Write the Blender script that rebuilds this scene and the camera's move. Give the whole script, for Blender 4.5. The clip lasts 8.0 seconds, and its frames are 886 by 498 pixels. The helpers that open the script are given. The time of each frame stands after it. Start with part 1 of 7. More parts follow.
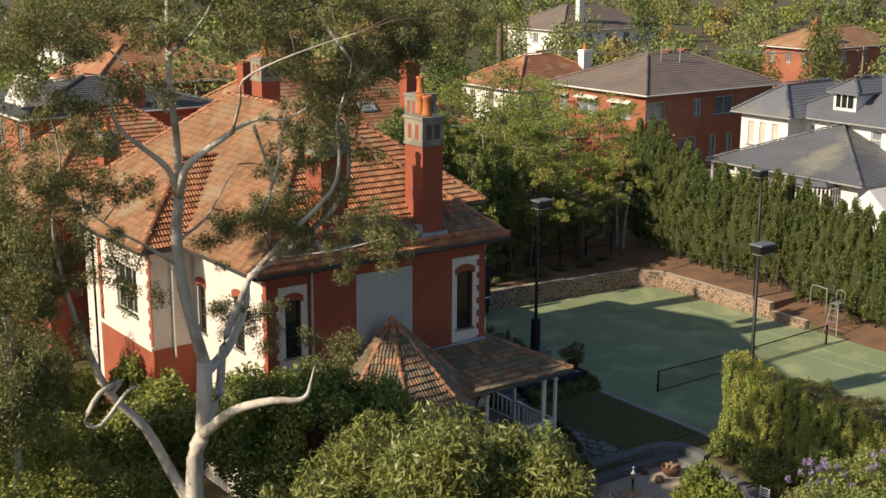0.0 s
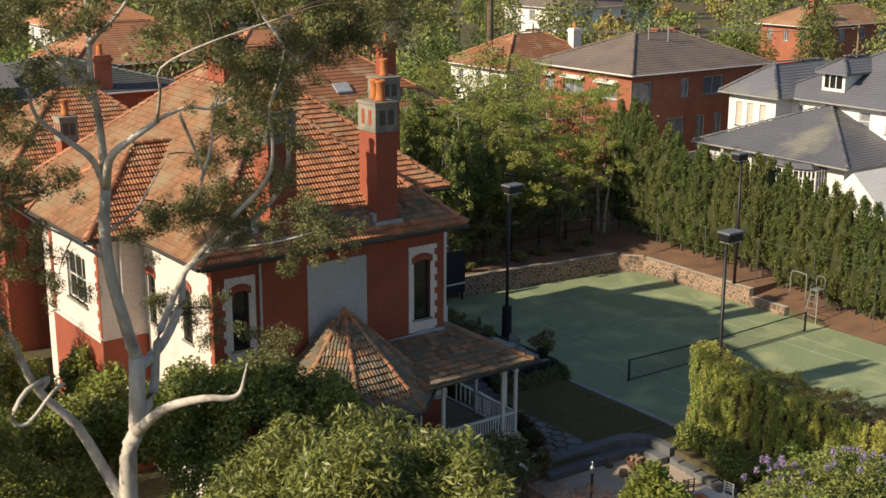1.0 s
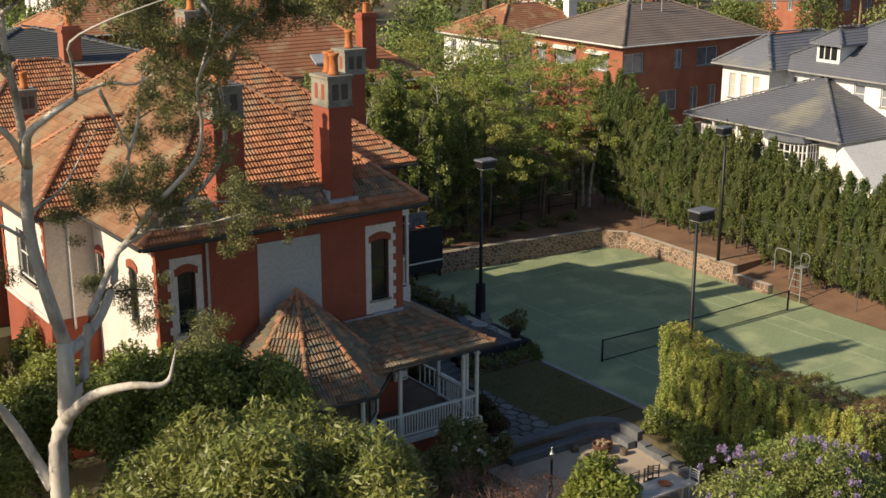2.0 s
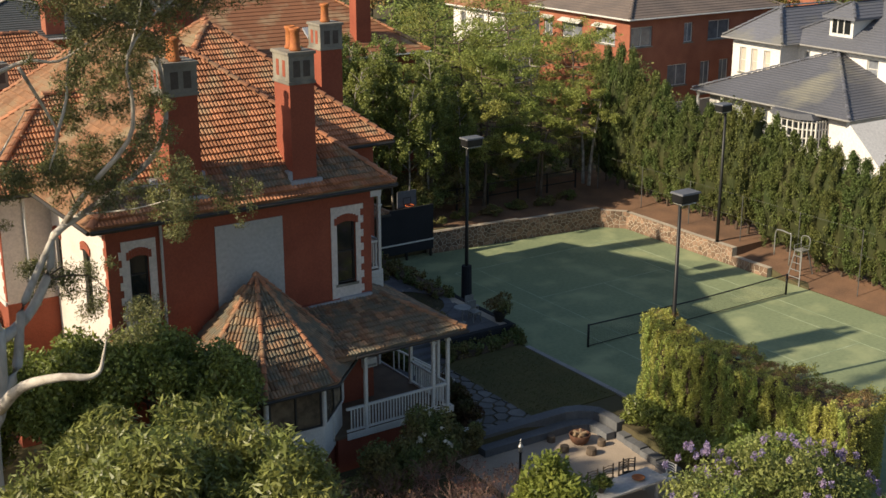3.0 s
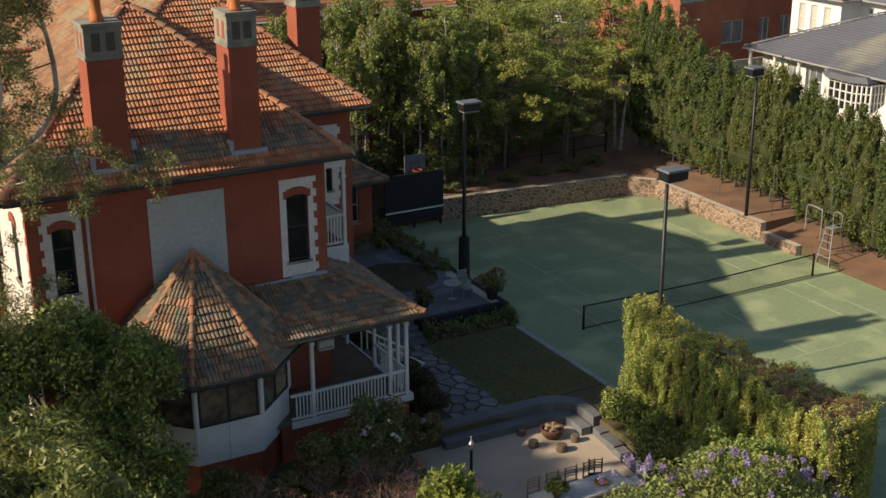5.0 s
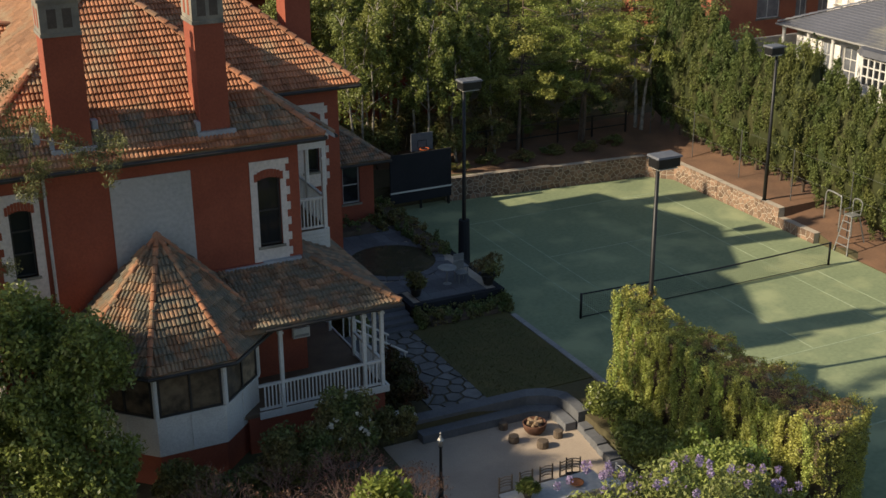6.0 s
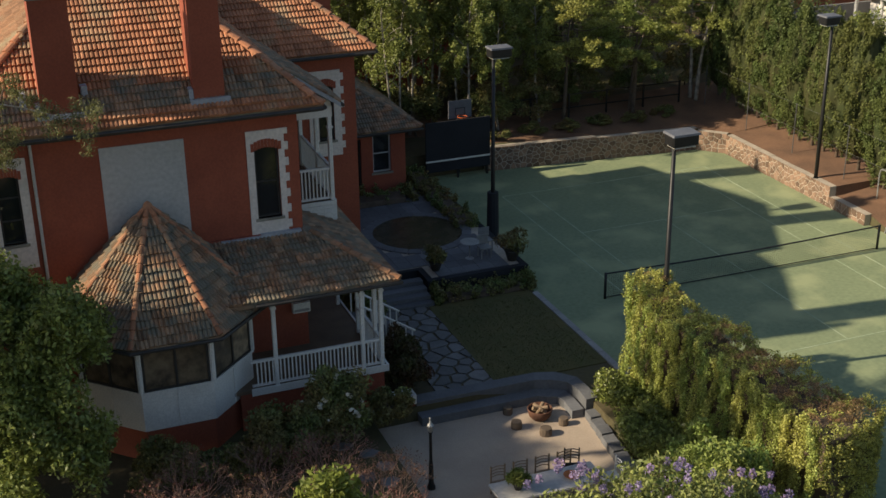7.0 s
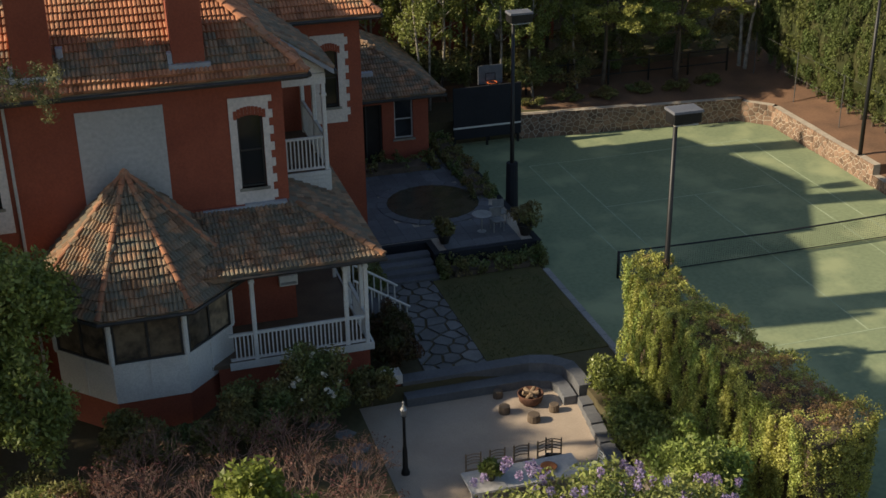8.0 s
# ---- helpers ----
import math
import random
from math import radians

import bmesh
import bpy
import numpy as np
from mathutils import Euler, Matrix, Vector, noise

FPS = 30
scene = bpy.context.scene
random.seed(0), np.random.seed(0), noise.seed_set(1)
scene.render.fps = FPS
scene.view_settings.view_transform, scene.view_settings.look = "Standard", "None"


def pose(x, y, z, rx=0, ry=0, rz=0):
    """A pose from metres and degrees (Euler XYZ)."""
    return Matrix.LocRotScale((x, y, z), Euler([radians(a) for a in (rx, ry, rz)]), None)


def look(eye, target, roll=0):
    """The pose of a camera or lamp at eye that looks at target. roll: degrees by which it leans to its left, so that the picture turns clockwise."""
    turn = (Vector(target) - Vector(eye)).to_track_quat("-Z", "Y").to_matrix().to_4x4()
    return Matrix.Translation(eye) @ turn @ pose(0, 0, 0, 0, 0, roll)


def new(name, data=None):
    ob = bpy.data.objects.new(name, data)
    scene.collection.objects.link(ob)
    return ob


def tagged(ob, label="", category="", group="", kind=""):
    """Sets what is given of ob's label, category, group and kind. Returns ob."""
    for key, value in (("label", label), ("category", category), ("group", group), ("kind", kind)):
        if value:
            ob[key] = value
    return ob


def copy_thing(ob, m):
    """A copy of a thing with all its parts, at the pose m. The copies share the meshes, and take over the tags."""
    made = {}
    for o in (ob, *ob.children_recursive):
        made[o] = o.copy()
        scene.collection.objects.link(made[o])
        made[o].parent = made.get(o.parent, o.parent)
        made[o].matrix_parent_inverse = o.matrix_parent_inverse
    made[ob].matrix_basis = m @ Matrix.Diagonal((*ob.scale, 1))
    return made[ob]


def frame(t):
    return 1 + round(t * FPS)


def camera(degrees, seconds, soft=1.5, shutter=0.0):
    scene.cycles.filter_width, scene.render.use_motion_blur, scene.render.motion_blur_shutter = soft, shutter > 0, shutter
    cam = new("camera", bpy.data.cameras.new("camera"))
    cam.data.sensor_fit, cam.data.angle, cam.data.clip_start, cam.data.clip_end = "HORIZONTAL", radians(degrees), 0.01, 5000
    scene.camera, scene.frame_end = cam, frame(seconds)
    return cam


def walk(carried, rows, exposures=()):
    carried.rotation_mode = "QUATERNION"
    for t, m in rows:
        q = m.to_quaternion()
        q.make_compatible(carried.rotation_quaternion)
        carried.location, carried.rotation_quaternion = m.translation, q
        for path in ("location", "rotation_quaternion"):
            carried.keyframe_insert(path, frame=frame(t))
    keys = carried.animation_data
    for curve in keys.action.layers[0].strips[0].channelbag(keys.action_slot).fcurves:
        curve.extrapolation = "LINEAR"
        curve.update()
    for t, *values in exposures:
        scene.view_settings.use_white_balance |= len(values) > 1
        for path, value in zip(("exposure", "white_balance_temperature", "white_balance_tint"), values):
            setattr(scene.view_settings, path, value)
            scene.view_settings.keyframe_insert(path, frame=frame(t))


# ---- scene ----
SUN_EL, SUN_H = 30.0, (-1.0, 0.131)   # the sun's height in degrees, and its side seen from above
EXPOSURES = [(0.0, 0.36), (8.0, 0.37)]
cam = camera(38.5, 8.0, 1.5, 0.3)
METRES, EYE, TILT, LEAN, TURN = 24.67, 20.97, 0.0, 0.0, -36.3
ROWS = [
    (0.0, 0.0, 0.0, 0.0, 0.05, -13.56, -0.21),
    (0.5, 0.0362, 0.0263, 0.0042, 0.21, -13.97, -0.18),
    (1.0, 0.0806, 0.0556, 0.0056, 0.43, -14.61, -0.12),
    (1.5, 0.1219, 0.0841, 0.0054, 0.68, -15.29, -0.09),
    (3.0, 0.2568, 0.1944, -0.0002, 2.63, -17.25, 0.02),
    (3.5, 0.3014, 0.2315, -0.0004, 3.71, -17.78, 0.09),
    (4.0, 0.3512, 0.2741, -0.0018, 5.02, -18.39, 0.15),
    (4.5, 0.3986, 0.315, -0.0031, 6.28, -18.98, 0.21),
    (6.0, 0.5472, 0.4464, -0.0065, 10.41, -20.91, 0.41),
    (6.5, 0.5967, 0.4908, -0.0098, 12.42, -21.71, 0.51),
    (7.0, 0.6516, 0.5419, -0.0114, 15.03, -22.68, 0.63),
    (7.5, 0.7048, 0.592, -0.0114, 17.31, -23.6, 0.75),
    (8.0, 0.7586, 0.6484, -0.0153, 19.58, -24.61, 0.86),
]
walk(cam, [(t, pose(0, 0, EYE, TILT, LEAN, TURN) @ pose(METRES * x, METRES * y, METRES * z, 90 + pitch, roll, yaw)) for t, x, y, z, yaw, pitch, roll in ROWS], EXPOSURES)

# ---- sky and sun ----
world = bpy.data.worlds.new("sky")
scene.world = world
world.use_nodes = True
wn, wl = world.node_tree.nodes, world.node_tree.links
sky = wn.new("ShaderNodeTexSky")
sky.sky_type, sky.sun_disc = "NISHITA", False
sky.sun_elevation = radians(SUN_EL)
sky.sun_rotation = math.atan2(SUN_H[0], SUN_H[1])
wl.new(sky.outputs[0], wn["Background"].inputs[0])
wn["Background"].inputs[1].default_value = 0.09
sun_data = bpy.data.lights.new("sun", "SUN")
sun_data.energy, sun_data.angle, sun_data.color = 5.0, radians(0.6), (1.0, 0.85, 0.63)
sun = new("sun", sun_data)
sv = Vector((SUN_H[0], SUN_H[1], math.hypot(*SUN_H) * math.tan(radians(SUN_EL))))
sun.matrix_basis = look(sv * 60, (0, 0, 0))


# ---- materials ----
def material(name, col, col2=None, scale=1.5, fine=25.0, rough=0.8, bump=0.2, spread=0.0, metal=0.0, stain=None, stain_at=0.6, stain_scale=0.7, spec=0.4, stretch=(1, 1, 1)):
    """A surface with broad and fine variation; spread varies single pieces; stain lays a second colour in patches."""
    m = bpy.data.materials.new(name)
    m.use_nodes = True
    n, l = m.node_tree.nodes, m.node_tree.links
    b = n["Principled BSDF"]
    b.inputs["Roughness"].default_value, b.inputs["Metallic"].default_value = rough, metal
    b.inputs["Specular IOR Level"].default_value = spec
    geo = n.new("ShaderNodeNewGeometry")
    mp = n.new("ShaderNodeMapping")
    mp.inputs["Scale"].default_value = stretch
    l.new(geo.outputs["Position"], mp.inputs[0])

    def tex(s, d=4.0):
        t = n.new("ShaderNodeTexNoise")
        t.inputs["Scale"].default_value, t.inputs["Detail"].default_value = s, d
        l.new(mp.outputs[0], t.inputs["Vector"])
        return t.outputs["Fac"]

    def ramp(src, a, c):
        r = n.new("ShaderNodeMapRange")
        r.inputs["From Min"].default_value, r.inputs["From Max"].default_value = a, c
        l.new(src, r.inputs["Value"])
        return r.outputs["Result"]

    def mix(fac, a, c, kind="MIX"):
        x = n.new("ShaderNodeMix")
        x.data_type, x.blend_type = "RGBA", kind
        for slot, v in ((0, fac), (6, a), (7, c)):
            if isinstance(v, (int, float)):
                x.inputs[slot].default_value = v
            elif isinstance(v, tuple):
                x.inputs[slot].default_value = (*v, 1)
            else:
                l.new(v, x.inputs[slot])
        return x.outputs[2]

    col2 = col2 or tuple(c * 0.72 for c in col)
    out = mix(ramp(tex(scale), 0.35, 0.68), col, col2)
    f = tex(fine, 3.0)
    out = mix(ramp(f, 0.3, 0.7), mix(1.0, out, (0.80, 0.80, 0.80), "MULTIPLY"), out)
    if spread:
        oi = n.new("ShaderNodeObjectInfo")
        ad = n.new("ShaderNodeMath")
        ad.operation = "ADD"
        l.new(oi.outputs["Random"], ad.inputs[0])
        l.new(geo.outputs["Random Per Island"], ad.inputs[1])
        fr = n.new("ShaderNodeMath")
        fr.operation = "FRACT"
        l.new(ad.outputs[0], fr.inputs[0])
        hs = n.new("ShaderNodeHueSaturation")
        mr = n.new("ShaderNodeMapRange")
        mr.inputs["To Min"].default_value, mr.inputs["To Max"].default_value = 1 - spread, 1 + spread
        l.new(fr.outputs[0], mr.inputs["Value"])
        l.new(mr.outputs[0], hs.inputs["Value"])
        l.new(out, hs.inputs["Color"])
        out = hs.outputs[0]
    if stain:
        out = mix(ramp(tex(stain_scale, 6.0), stain_at - 0.07, stain_at + 0.09), out, stain)
    l.new(out, b.inputs["Base Color"])
    if bump:
        bp = n.new("ShaderNodeBump")
        bp.inputs["Strength"].default_value, bp.inputs["Distance"].default_value = bump, 0.02
        l.new(f, bp.inputs["Height"])
        l.new(bp.outputs[0], b.inputs["Normal"])
    return m


def leaf_material(name, col, col2, scale=0.6, rough=0.5, through_light=0.35, spread=0.45, spec=0.3):
    m = bpy.data.materials.new(name)
    m.use_nodes = True
    n, l = m.node_tree.nodes, m.node_tree.links
    b, o = n["Principled BSDF"], n["Material Output"]
    b.inputs["Roughness"].default_value, b.inputs["Specular IOR Level"].default_value = rough, spec
    geo, t, oi = n.new("ShaderNodeNewGeometry"), n.new("ShaderNodeTexNoise"), n.new("ShaderNodeObjectInfo")
    t.inputs["Scale"].default_value = scale
    l.new(geo.outputs["Position"], t.inputs["Vector"])
    x = n.new("ShaderNodeMix")
    x.data_type = "RGBA"
    x.inputs[6].default_value, x.inputs[7].default_value = (*col, 1), (*col2, 1)
    r = n.new("ShaderNodeMapRange")
    r.inputs["From Min"].default_value, r.inputs["From Max"].default_value = 0.35, 0.65
    l.new(t.outputs["Fac"], r.inputs["Value"])
    l.new(r.outputs[0], x.inputs[0])
    hs = n.new("ShaderNodeHueSaturation")
    mr = n.new("ShaderNodeMapRange")
    mr.inputs["To Min"].default_value, mr.inputs["To Max"].default_value = 1 - spread, 1 + spread
    l.new(geo.outputs["Random Per Island"], mr.inputs["Value"])
    l.new(mr.outputs[0], hs.inputs["Value"])
    h2 = n.new("ShaderNodeMapRange")
    h2.inputs["To Min"].default_value, h2.inputs["To Max"].default_value = 0.475, 0.52
    l.new(oi.outputs["Random"], h2.inputs["Value"])
    l.new(h2.outputs[0], hs.inputs["Hue"])
    l.new(x.outputs[2], hs.inputs["Color"])
    l.new(hs.outputs[0], b.inputs["Base Color"])
    tr, ms = n.new("ShaderNodeBsdfTranslucent"), n.new("ShaderNodeMixShader")
    l.new(hs.outputs[0], tr.inputs["Color"])
    ms.inputs[0].default_value = through_light
    l.new(b.outputs[0], ms.inputs[1])
    l.new(tr.outputs[0], ms.inputs[2])
    l.new(ms.outputs[0], o.inputs["Surface"])
    return m


BRICK = material("red_brick", (0.35, 0.094, 0.050), (0.29, 0.075, 0.041), 0.9, 14, 0.85, 0.35, stain=(0.27, 0.075, 0.045), stain_at=0.64)
BRICK_PALE = material("orange_brick", (0.40, 0.145, 0.08), (0.31, 0.105, 0.06), 0.8, 10, 0.85, 0.3)
RENDER_WHITE = material("pale_render", (0.77, 0.68, 0.61), (0.69, 0.61, 0.55), 0.7, 12, 0.85, 0.15, stain=(0.55, 0.50, 0.43), stain_at=0.68)
PANEL_GREY = material("painted_panel", (0.52, 0.50, 0.475), (0.46, 0.445, 0.42), 0.5, 8, 0.8, 0.1, stain=(0.45, 0.43, 0.41), stain_at=0.66)
WHITE = material("white_paint", (0.78, 0.76, 0.71), (0.70, 0.68, 0.63), 1.2, 20, 0.55, 0.08)
SHUTTER = material("cream_shutter", (0.62, 0.54, 0.45), (0.56, 0.48, 0.40), 1.0, 12, 0.7, 0.1)
CREAM = material("cream_wall", (0.86, 0.82, 0.77), (0.80, 0.76, 0.71), 0.4, 8, 0.8, 0.1)
TILE = material("terracotta_tile", (0.48, 0.21, 0.104), (0.395, 0.175, 0.09), 0.8, 18, 0.8, 0.3, 0.34, stain=(0.38, 0.25, 0.145), stain_at=0.59, stain_scale=0.9)
TILE_BROWN = material("lichened_tile", (0.39, 0.21, 0.112), (0.31, 0.17, 0.095), 0.6, 16, 0.85, 0.3, 0.22, stain=(0.34, 0.26, 0.16), stain_at=0.57)
TILE_OLD = material("weathered_tile", (0.35, 0.195, 0.11), (0.25, 0.19, 0.125), 1.6, 14, 0.9, 0.4, 0.45, stain=(0.175, 0.155, 0.115), stain_at=0.51, stain_scale=2.2)
TILE_RIDGE = material("ridge_tile", (0.46, 0.195, 0.10), (0.34, 0.16, 0.09), 2, 14, 0.85, 0.3, 0.3, stain=(0.30, 0.21, 0.13), stain_at=0.6)
TILE_HIP = material("mossy_hip_tile", (0.40, 0.18, 0.09), (0.28, 0.17, 0.10), 1.6, 14, 0.9, 0.3, 0.35, stain=(0.19, 0.17, 0.12), stain_at=0.52)
SLATE = material("grey_slate", (0.150, 0.154, 0.178), (0.118, 0.122, 0.138), 0.25, 8, 0.5, 0.3, 0.30, stain=(0.235, 0.225, 0.18), stain_at=0.60, stain_scale=0.22)
ROOF_GREY = material("grey_brown_roof", (0.21, 0.165, 0.14), (0.16, 0.13, 0.115), 0.5, 8, 0.85, 0.3, 0.2)
ROOF_DARK = material("dark_sheet_roof", (0.10, 0.105, 0.10), (0.075, 0.08, 0.08), 0.5, 6, 0.6, 0.1)
LEAD = material("lead_flashing", (0.42, 0.44, 0.47), (0.33, 0.35, 0.38), 2, 15, 0.5, 0.2)
GUTTER = material("dark_gutter", (0.055, 0.05, 0.045), None, 3, 20, 0.6, 0.1)
CEMENT = material("chimney_cement", (0.32, 0.29, 0.23), (0.22, 0.20, 0.17), 1.5, 12, 0.9, 0.4, stain=(0.13, 0.12, 0.10), stain_at=0.6)
POT = material("clay_pot", (0.55, 0.20, 0.06), (0.40, 0.13, 0.05), 3, 16, 0.8, 0.3)
COURT = material("green_court", (0.262, 0.312, 0.170), (0.215, 0.265, 0.148), 0.22, 6, 0.9, 0.05, stain=(0.32, 0.355, 0.192), stain_at=0.57, stain_scale=0.45)
LINE = material("court_line", (0.40, 0.46, 0.30), (0.275, 0.345, 0.205), 1.2, 9, 0.85, 0.0)
STONE = material("rubble_stone", (0.30, 0.19, 0.125), (0.20, 0.135, 0.095), 3, 12, 0.9, 0.5, 0.40)
MORTAR = material("pale_mortar", (0.54, 0.46, 0.36), (0.43, 0.37, 0.29), 2, 15, 0.95, 0.4)
PAVING = material("bluestone_paving", (0.165, 0.168, 0.175), (0.125, 0.128, 0.135), 0.8, 10, 0.8, 0.2, 0.18)
FLAG = material("flagstone", (0.20, 0.195, 0.188), (0.14, 0.138, 0.132), 1.2, 10, 0.85, 0.3, 0.2)
GRAVEL = material("pale_gravel", (0.52, 0.42, 0.32), (0.43, 0.345, 0.265), 0.6, 40, 0.95, 0.5)
KERB = material("concrete_kerb", (0.36, 0.35, 0.33), (0.28, 0.27, 0.26), 1, 12, 0.9, 0.3)
GRASS = material("lawn_grass", (0.135, 0.112, 0.04), (0.095, 0.092, 0.032), 0.7, 30, 0.95, 0.6)
EARTH = material("garden_earth", (0.12, 0.085, 0.05), (0.085, 0.085, 0.035), 0.12, 6, 0.95, 0.6)
MULCH = material("bark_mulch", (0.235, 0.13, 0.075), (0.155, 0.09, 0.055), 0.7, 12, 0.95, 0.6)
FARGROUND = material("suburb_ground", (0.085, 0.10, 0.04), (0.13, 0.11, 0.065), 0.03, 0.6, 0.95, 0.3)
BLACK = material("black_metal", (0.018, 0.018, 0.018), (0.012, 0.012, 0.012), 3, 20, 0.45, 0.1)
GREY_METAL = material("grey_metal", (0.42, 0.42, 0.41), (0.34, 0.34, 0.33), 3, 20, 0.4, 0.1, metal=0.5)
# dark tone that paints the shade of a shallow recess
NICHE_SHADE = material("niche_shade", (0.13, 0.105, 0.085), None, 3, 20, 0.9, 0.2)
FENCE = material("dull_steel", (0.12, 0.12, 0.115), None, 3, 20, 0.6, 0.1)
NET = material("black_netting", (0.02, 0.022, 0.022), None, 3, 30, 0.9, 0.0)
SCREEN = material("dark_screen", (0.02, 0.022, 0.028), None, 1, 12, 0.8, 0.1)
# near-black that stands in for unlit rooms; a dark door leaf uses it too
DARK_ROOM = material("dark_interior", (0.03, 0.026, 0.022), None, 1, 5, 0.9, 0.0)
DECK = material("veranda_boards", (0.20, 0.14, 0.09), (0.15, 0.105, 0.07), 1.5, 14, 0.7, 0.2)
BARK_GUM = material("smooth_gum_bark", (0.66, 0.60, 0.52), (0.47, 0.42, 0.36), 1.6, 9, 0.75, 0.4, stain=(0.25, 0.21, 0.17), stain_at=0.59, stain_scale=2.0, stretch=(1, 1, 0.4))
BARK = material("brown_bark", (0.16, 0.12, 0.085), (0.10, 0.075, 0.055), 3, 14, 0.9, 0.6)
BARK_PALE = material("pale_birch_bark", (0.42, 0.38, 0.32), (0.20, 0.175, 0.145), 4, 12, 0.8, 0.3)
TWIG = material("reddish_twig", (0.30, 0.195, 0.155), (0.20, 0.125, 0.10), 4, 14, 0.9, 0.3)
TIMBER = material("weathered_timber", (0.30, 0.21, 0.13), (0.21, 0.15, 0.10), 2, 12, 0.8, 0.3)
RUST = material("rusted_iron", (0.15, 0.068, 0.04), (0.09, 0.045, 0.03), 4, 14, 0.85, 0.4)
POND = material("dark_pond_water", (0.05, 0.048, 0.03), (0.085, 0.07, 0.045), 1.4, 9, 0.25, 0.05)
LAMP_TOP = material("weathered_lamp_top", (0.15, 0.155, 0.17), (0.11, 0.115, 0.13), 3, 20, 0.6, 0.1)
LAMP_GLASS = material("lamp_glass", (0.7, 0.68, 0.6), None, 4, 20, 0.2, 0.0)
ORANGE = material("orange_rim", (0.7, 0.16, 0.04), None, 4, 20, 0.5, 0.0)
GLASS = bpy.data.materials.new("window_glass")
GLASS.use_nodes = True
gb = GLASS.node_tree.nodes["Principled BSDF"]
gb.inputs["Base Color"].default_value, gb.inputs["Roughness"].default_value = (0.018, 0.02, 0.022, 1), 0.06
gb.inputs["Specular IOR Level"].default_value = 0.7
# opaque panes; warm reflections and the room behind are painted in as mottled brown
GLASS_REFLECTION = material("sunroom_reflection", (0.34, 0.26, 0.17), (0.08, 0.068, 0.055), 2.4, 5, 0.08, 0.0, 0.5)
GLASS_PALE = material("curtained_glass", (0.24, 0.25, 0.27), (0.13, 0.14, 0.16), 1.5, 9, 0.12, 0.0, 0.4)
L_FORE = leaf_material("olive_leaf", (0.148, 0.205, 0.056), (0.212, 0.240, 0.064), 0.5, 0.42, 0.3, 0.5, 0.45)
L_DARK = leaf_material("deep_green_leaf", (0.185, 0.230, 0.058), (0.240, 0.280, 0.070), 0.6, 0.4, 0.3, 0.5, 0.4)
L_GUM = leaf_material("gum_leaf", (0.140, 0.148, 0.062), (0.225, 0.205, 0.080), 0.7, 0.45, 0.25, 0.5)
L_CONIFER = leaf_material("conifer_spray", (0.098, 0.128, 0.040), (0.130, 0.155, 0.045), 0.8, 0.6, 0.2, 0.4, 0.2)
# darker copy of the conifer green, with the crown's inner shade in its colour
L_CONIFER_SHADE = leaf_material("conifer_inner_shade", (0.045, 0.058, 0.022), (0.060, 0.062, 0.026), 0.8, 0.7, 0.1, 0.2, 0.1)
L_BIRCH = leaf_material("birch_leaf", (0.265, 0.300, 0.085), (0.195, 0.235, 0.068), 0.5, 0.45, 0.4, 0.5)
L_BACK = leaf_material("olive_back_leaf", (0.290, 0.316, 0.080), (0.222, 0.266, 0.066), 0.35, 0.5, 0.3, 0.5)
L_HEDGE = leaf_material("ivy_hedge_leaf", (0.41, 0.44, 0.112), (0.30, 0.35, 0.092), 0.8, 0.5, 0.3, 0.45)
L_DRY = leaf_material("dry_hedge_leaf", (0.33, 0.22, 0.105), (0.25, 0.19, 0.075), 1.5, 0.7, 0.2, 0.4)
L_LIME = leaf_material("lime_leaf", (0.285, 0.285, 0.060), (0.20, 0.225, 0.050), 1.0, 0.4, 0.4, 0.4)
L_BUSH = leaf_material("bush_leaf", (0.221, 0.280, 0.071), (0.300, 0.311, 0.080), 0.8, 0.5, 0.3, 0.45)
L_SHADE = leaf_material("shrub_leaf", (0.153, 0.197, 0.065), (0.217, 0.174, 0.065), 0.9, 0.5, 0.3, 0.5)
L_FAR = leaf_material("far_leaf", (0.285, 0.290, 0.100), (0.205, 0.240, 0.085), 0.06, 0.6, 0.3, 0.45)
L_GOLD = leaf_material("autumn_leaf", (0.37, 0.31, 0.085), (0.30, 0.21, 0.095), 0.3, 0.6, 0.3, 0.4)
L_LILAC = leaf_material("lilac_leaf", (0.190, 0.228, 0.070), (0.270, 0.280, 0.083), 1.0, 0.5, 0.3, 0.5)
PETAL = leaf_material("lilac_petal", (0.30, 0.225, 0.38), (0.36, 0.29, 0.44), 2, 0.6, 0.3, 0.35)
PETAL_WHITE = leaf_material("white_petal", (0.750, 0.720, 0.620), (0.700, 0.660, 0.550), 2, 0.6, 0.3, 0.15)


# ---- mesh helpers ----
def mesh_of(name, verts, faces, mat, smooth=False):
    me = bpy.data.meshes.new(name)
    me.from_pydata([tuple(v) for v in verts], [], faces)
    me.materials.append(mat)
    if smooth:
        me.polygons.foreach_set("use_smooth", [True] * len(me.polygons))
    me.update()
    return me


def thing(name, at, label, category, group="", kind=""):
    ob = new(name)
    ob.empty_display_size = 0.3
    ob.location = at
    return tagged(ob, label, category, group, kind)


def part(name, me, parent, label=""):
    """A mesh in world coordinates as a part of a thing (an Empty) or of a part."""
    ob = new(name, me)
    ob.parent = parent
    if parent.data is None:
        ob.matrix_parent_inverse = Matrix.Translation(-parent.location)
    if label:
        ob["label"] = label
    return ob


def single(name, me, label, category, group="", kind=""):
    return tagged(new(name, me), label, category, group, kind)


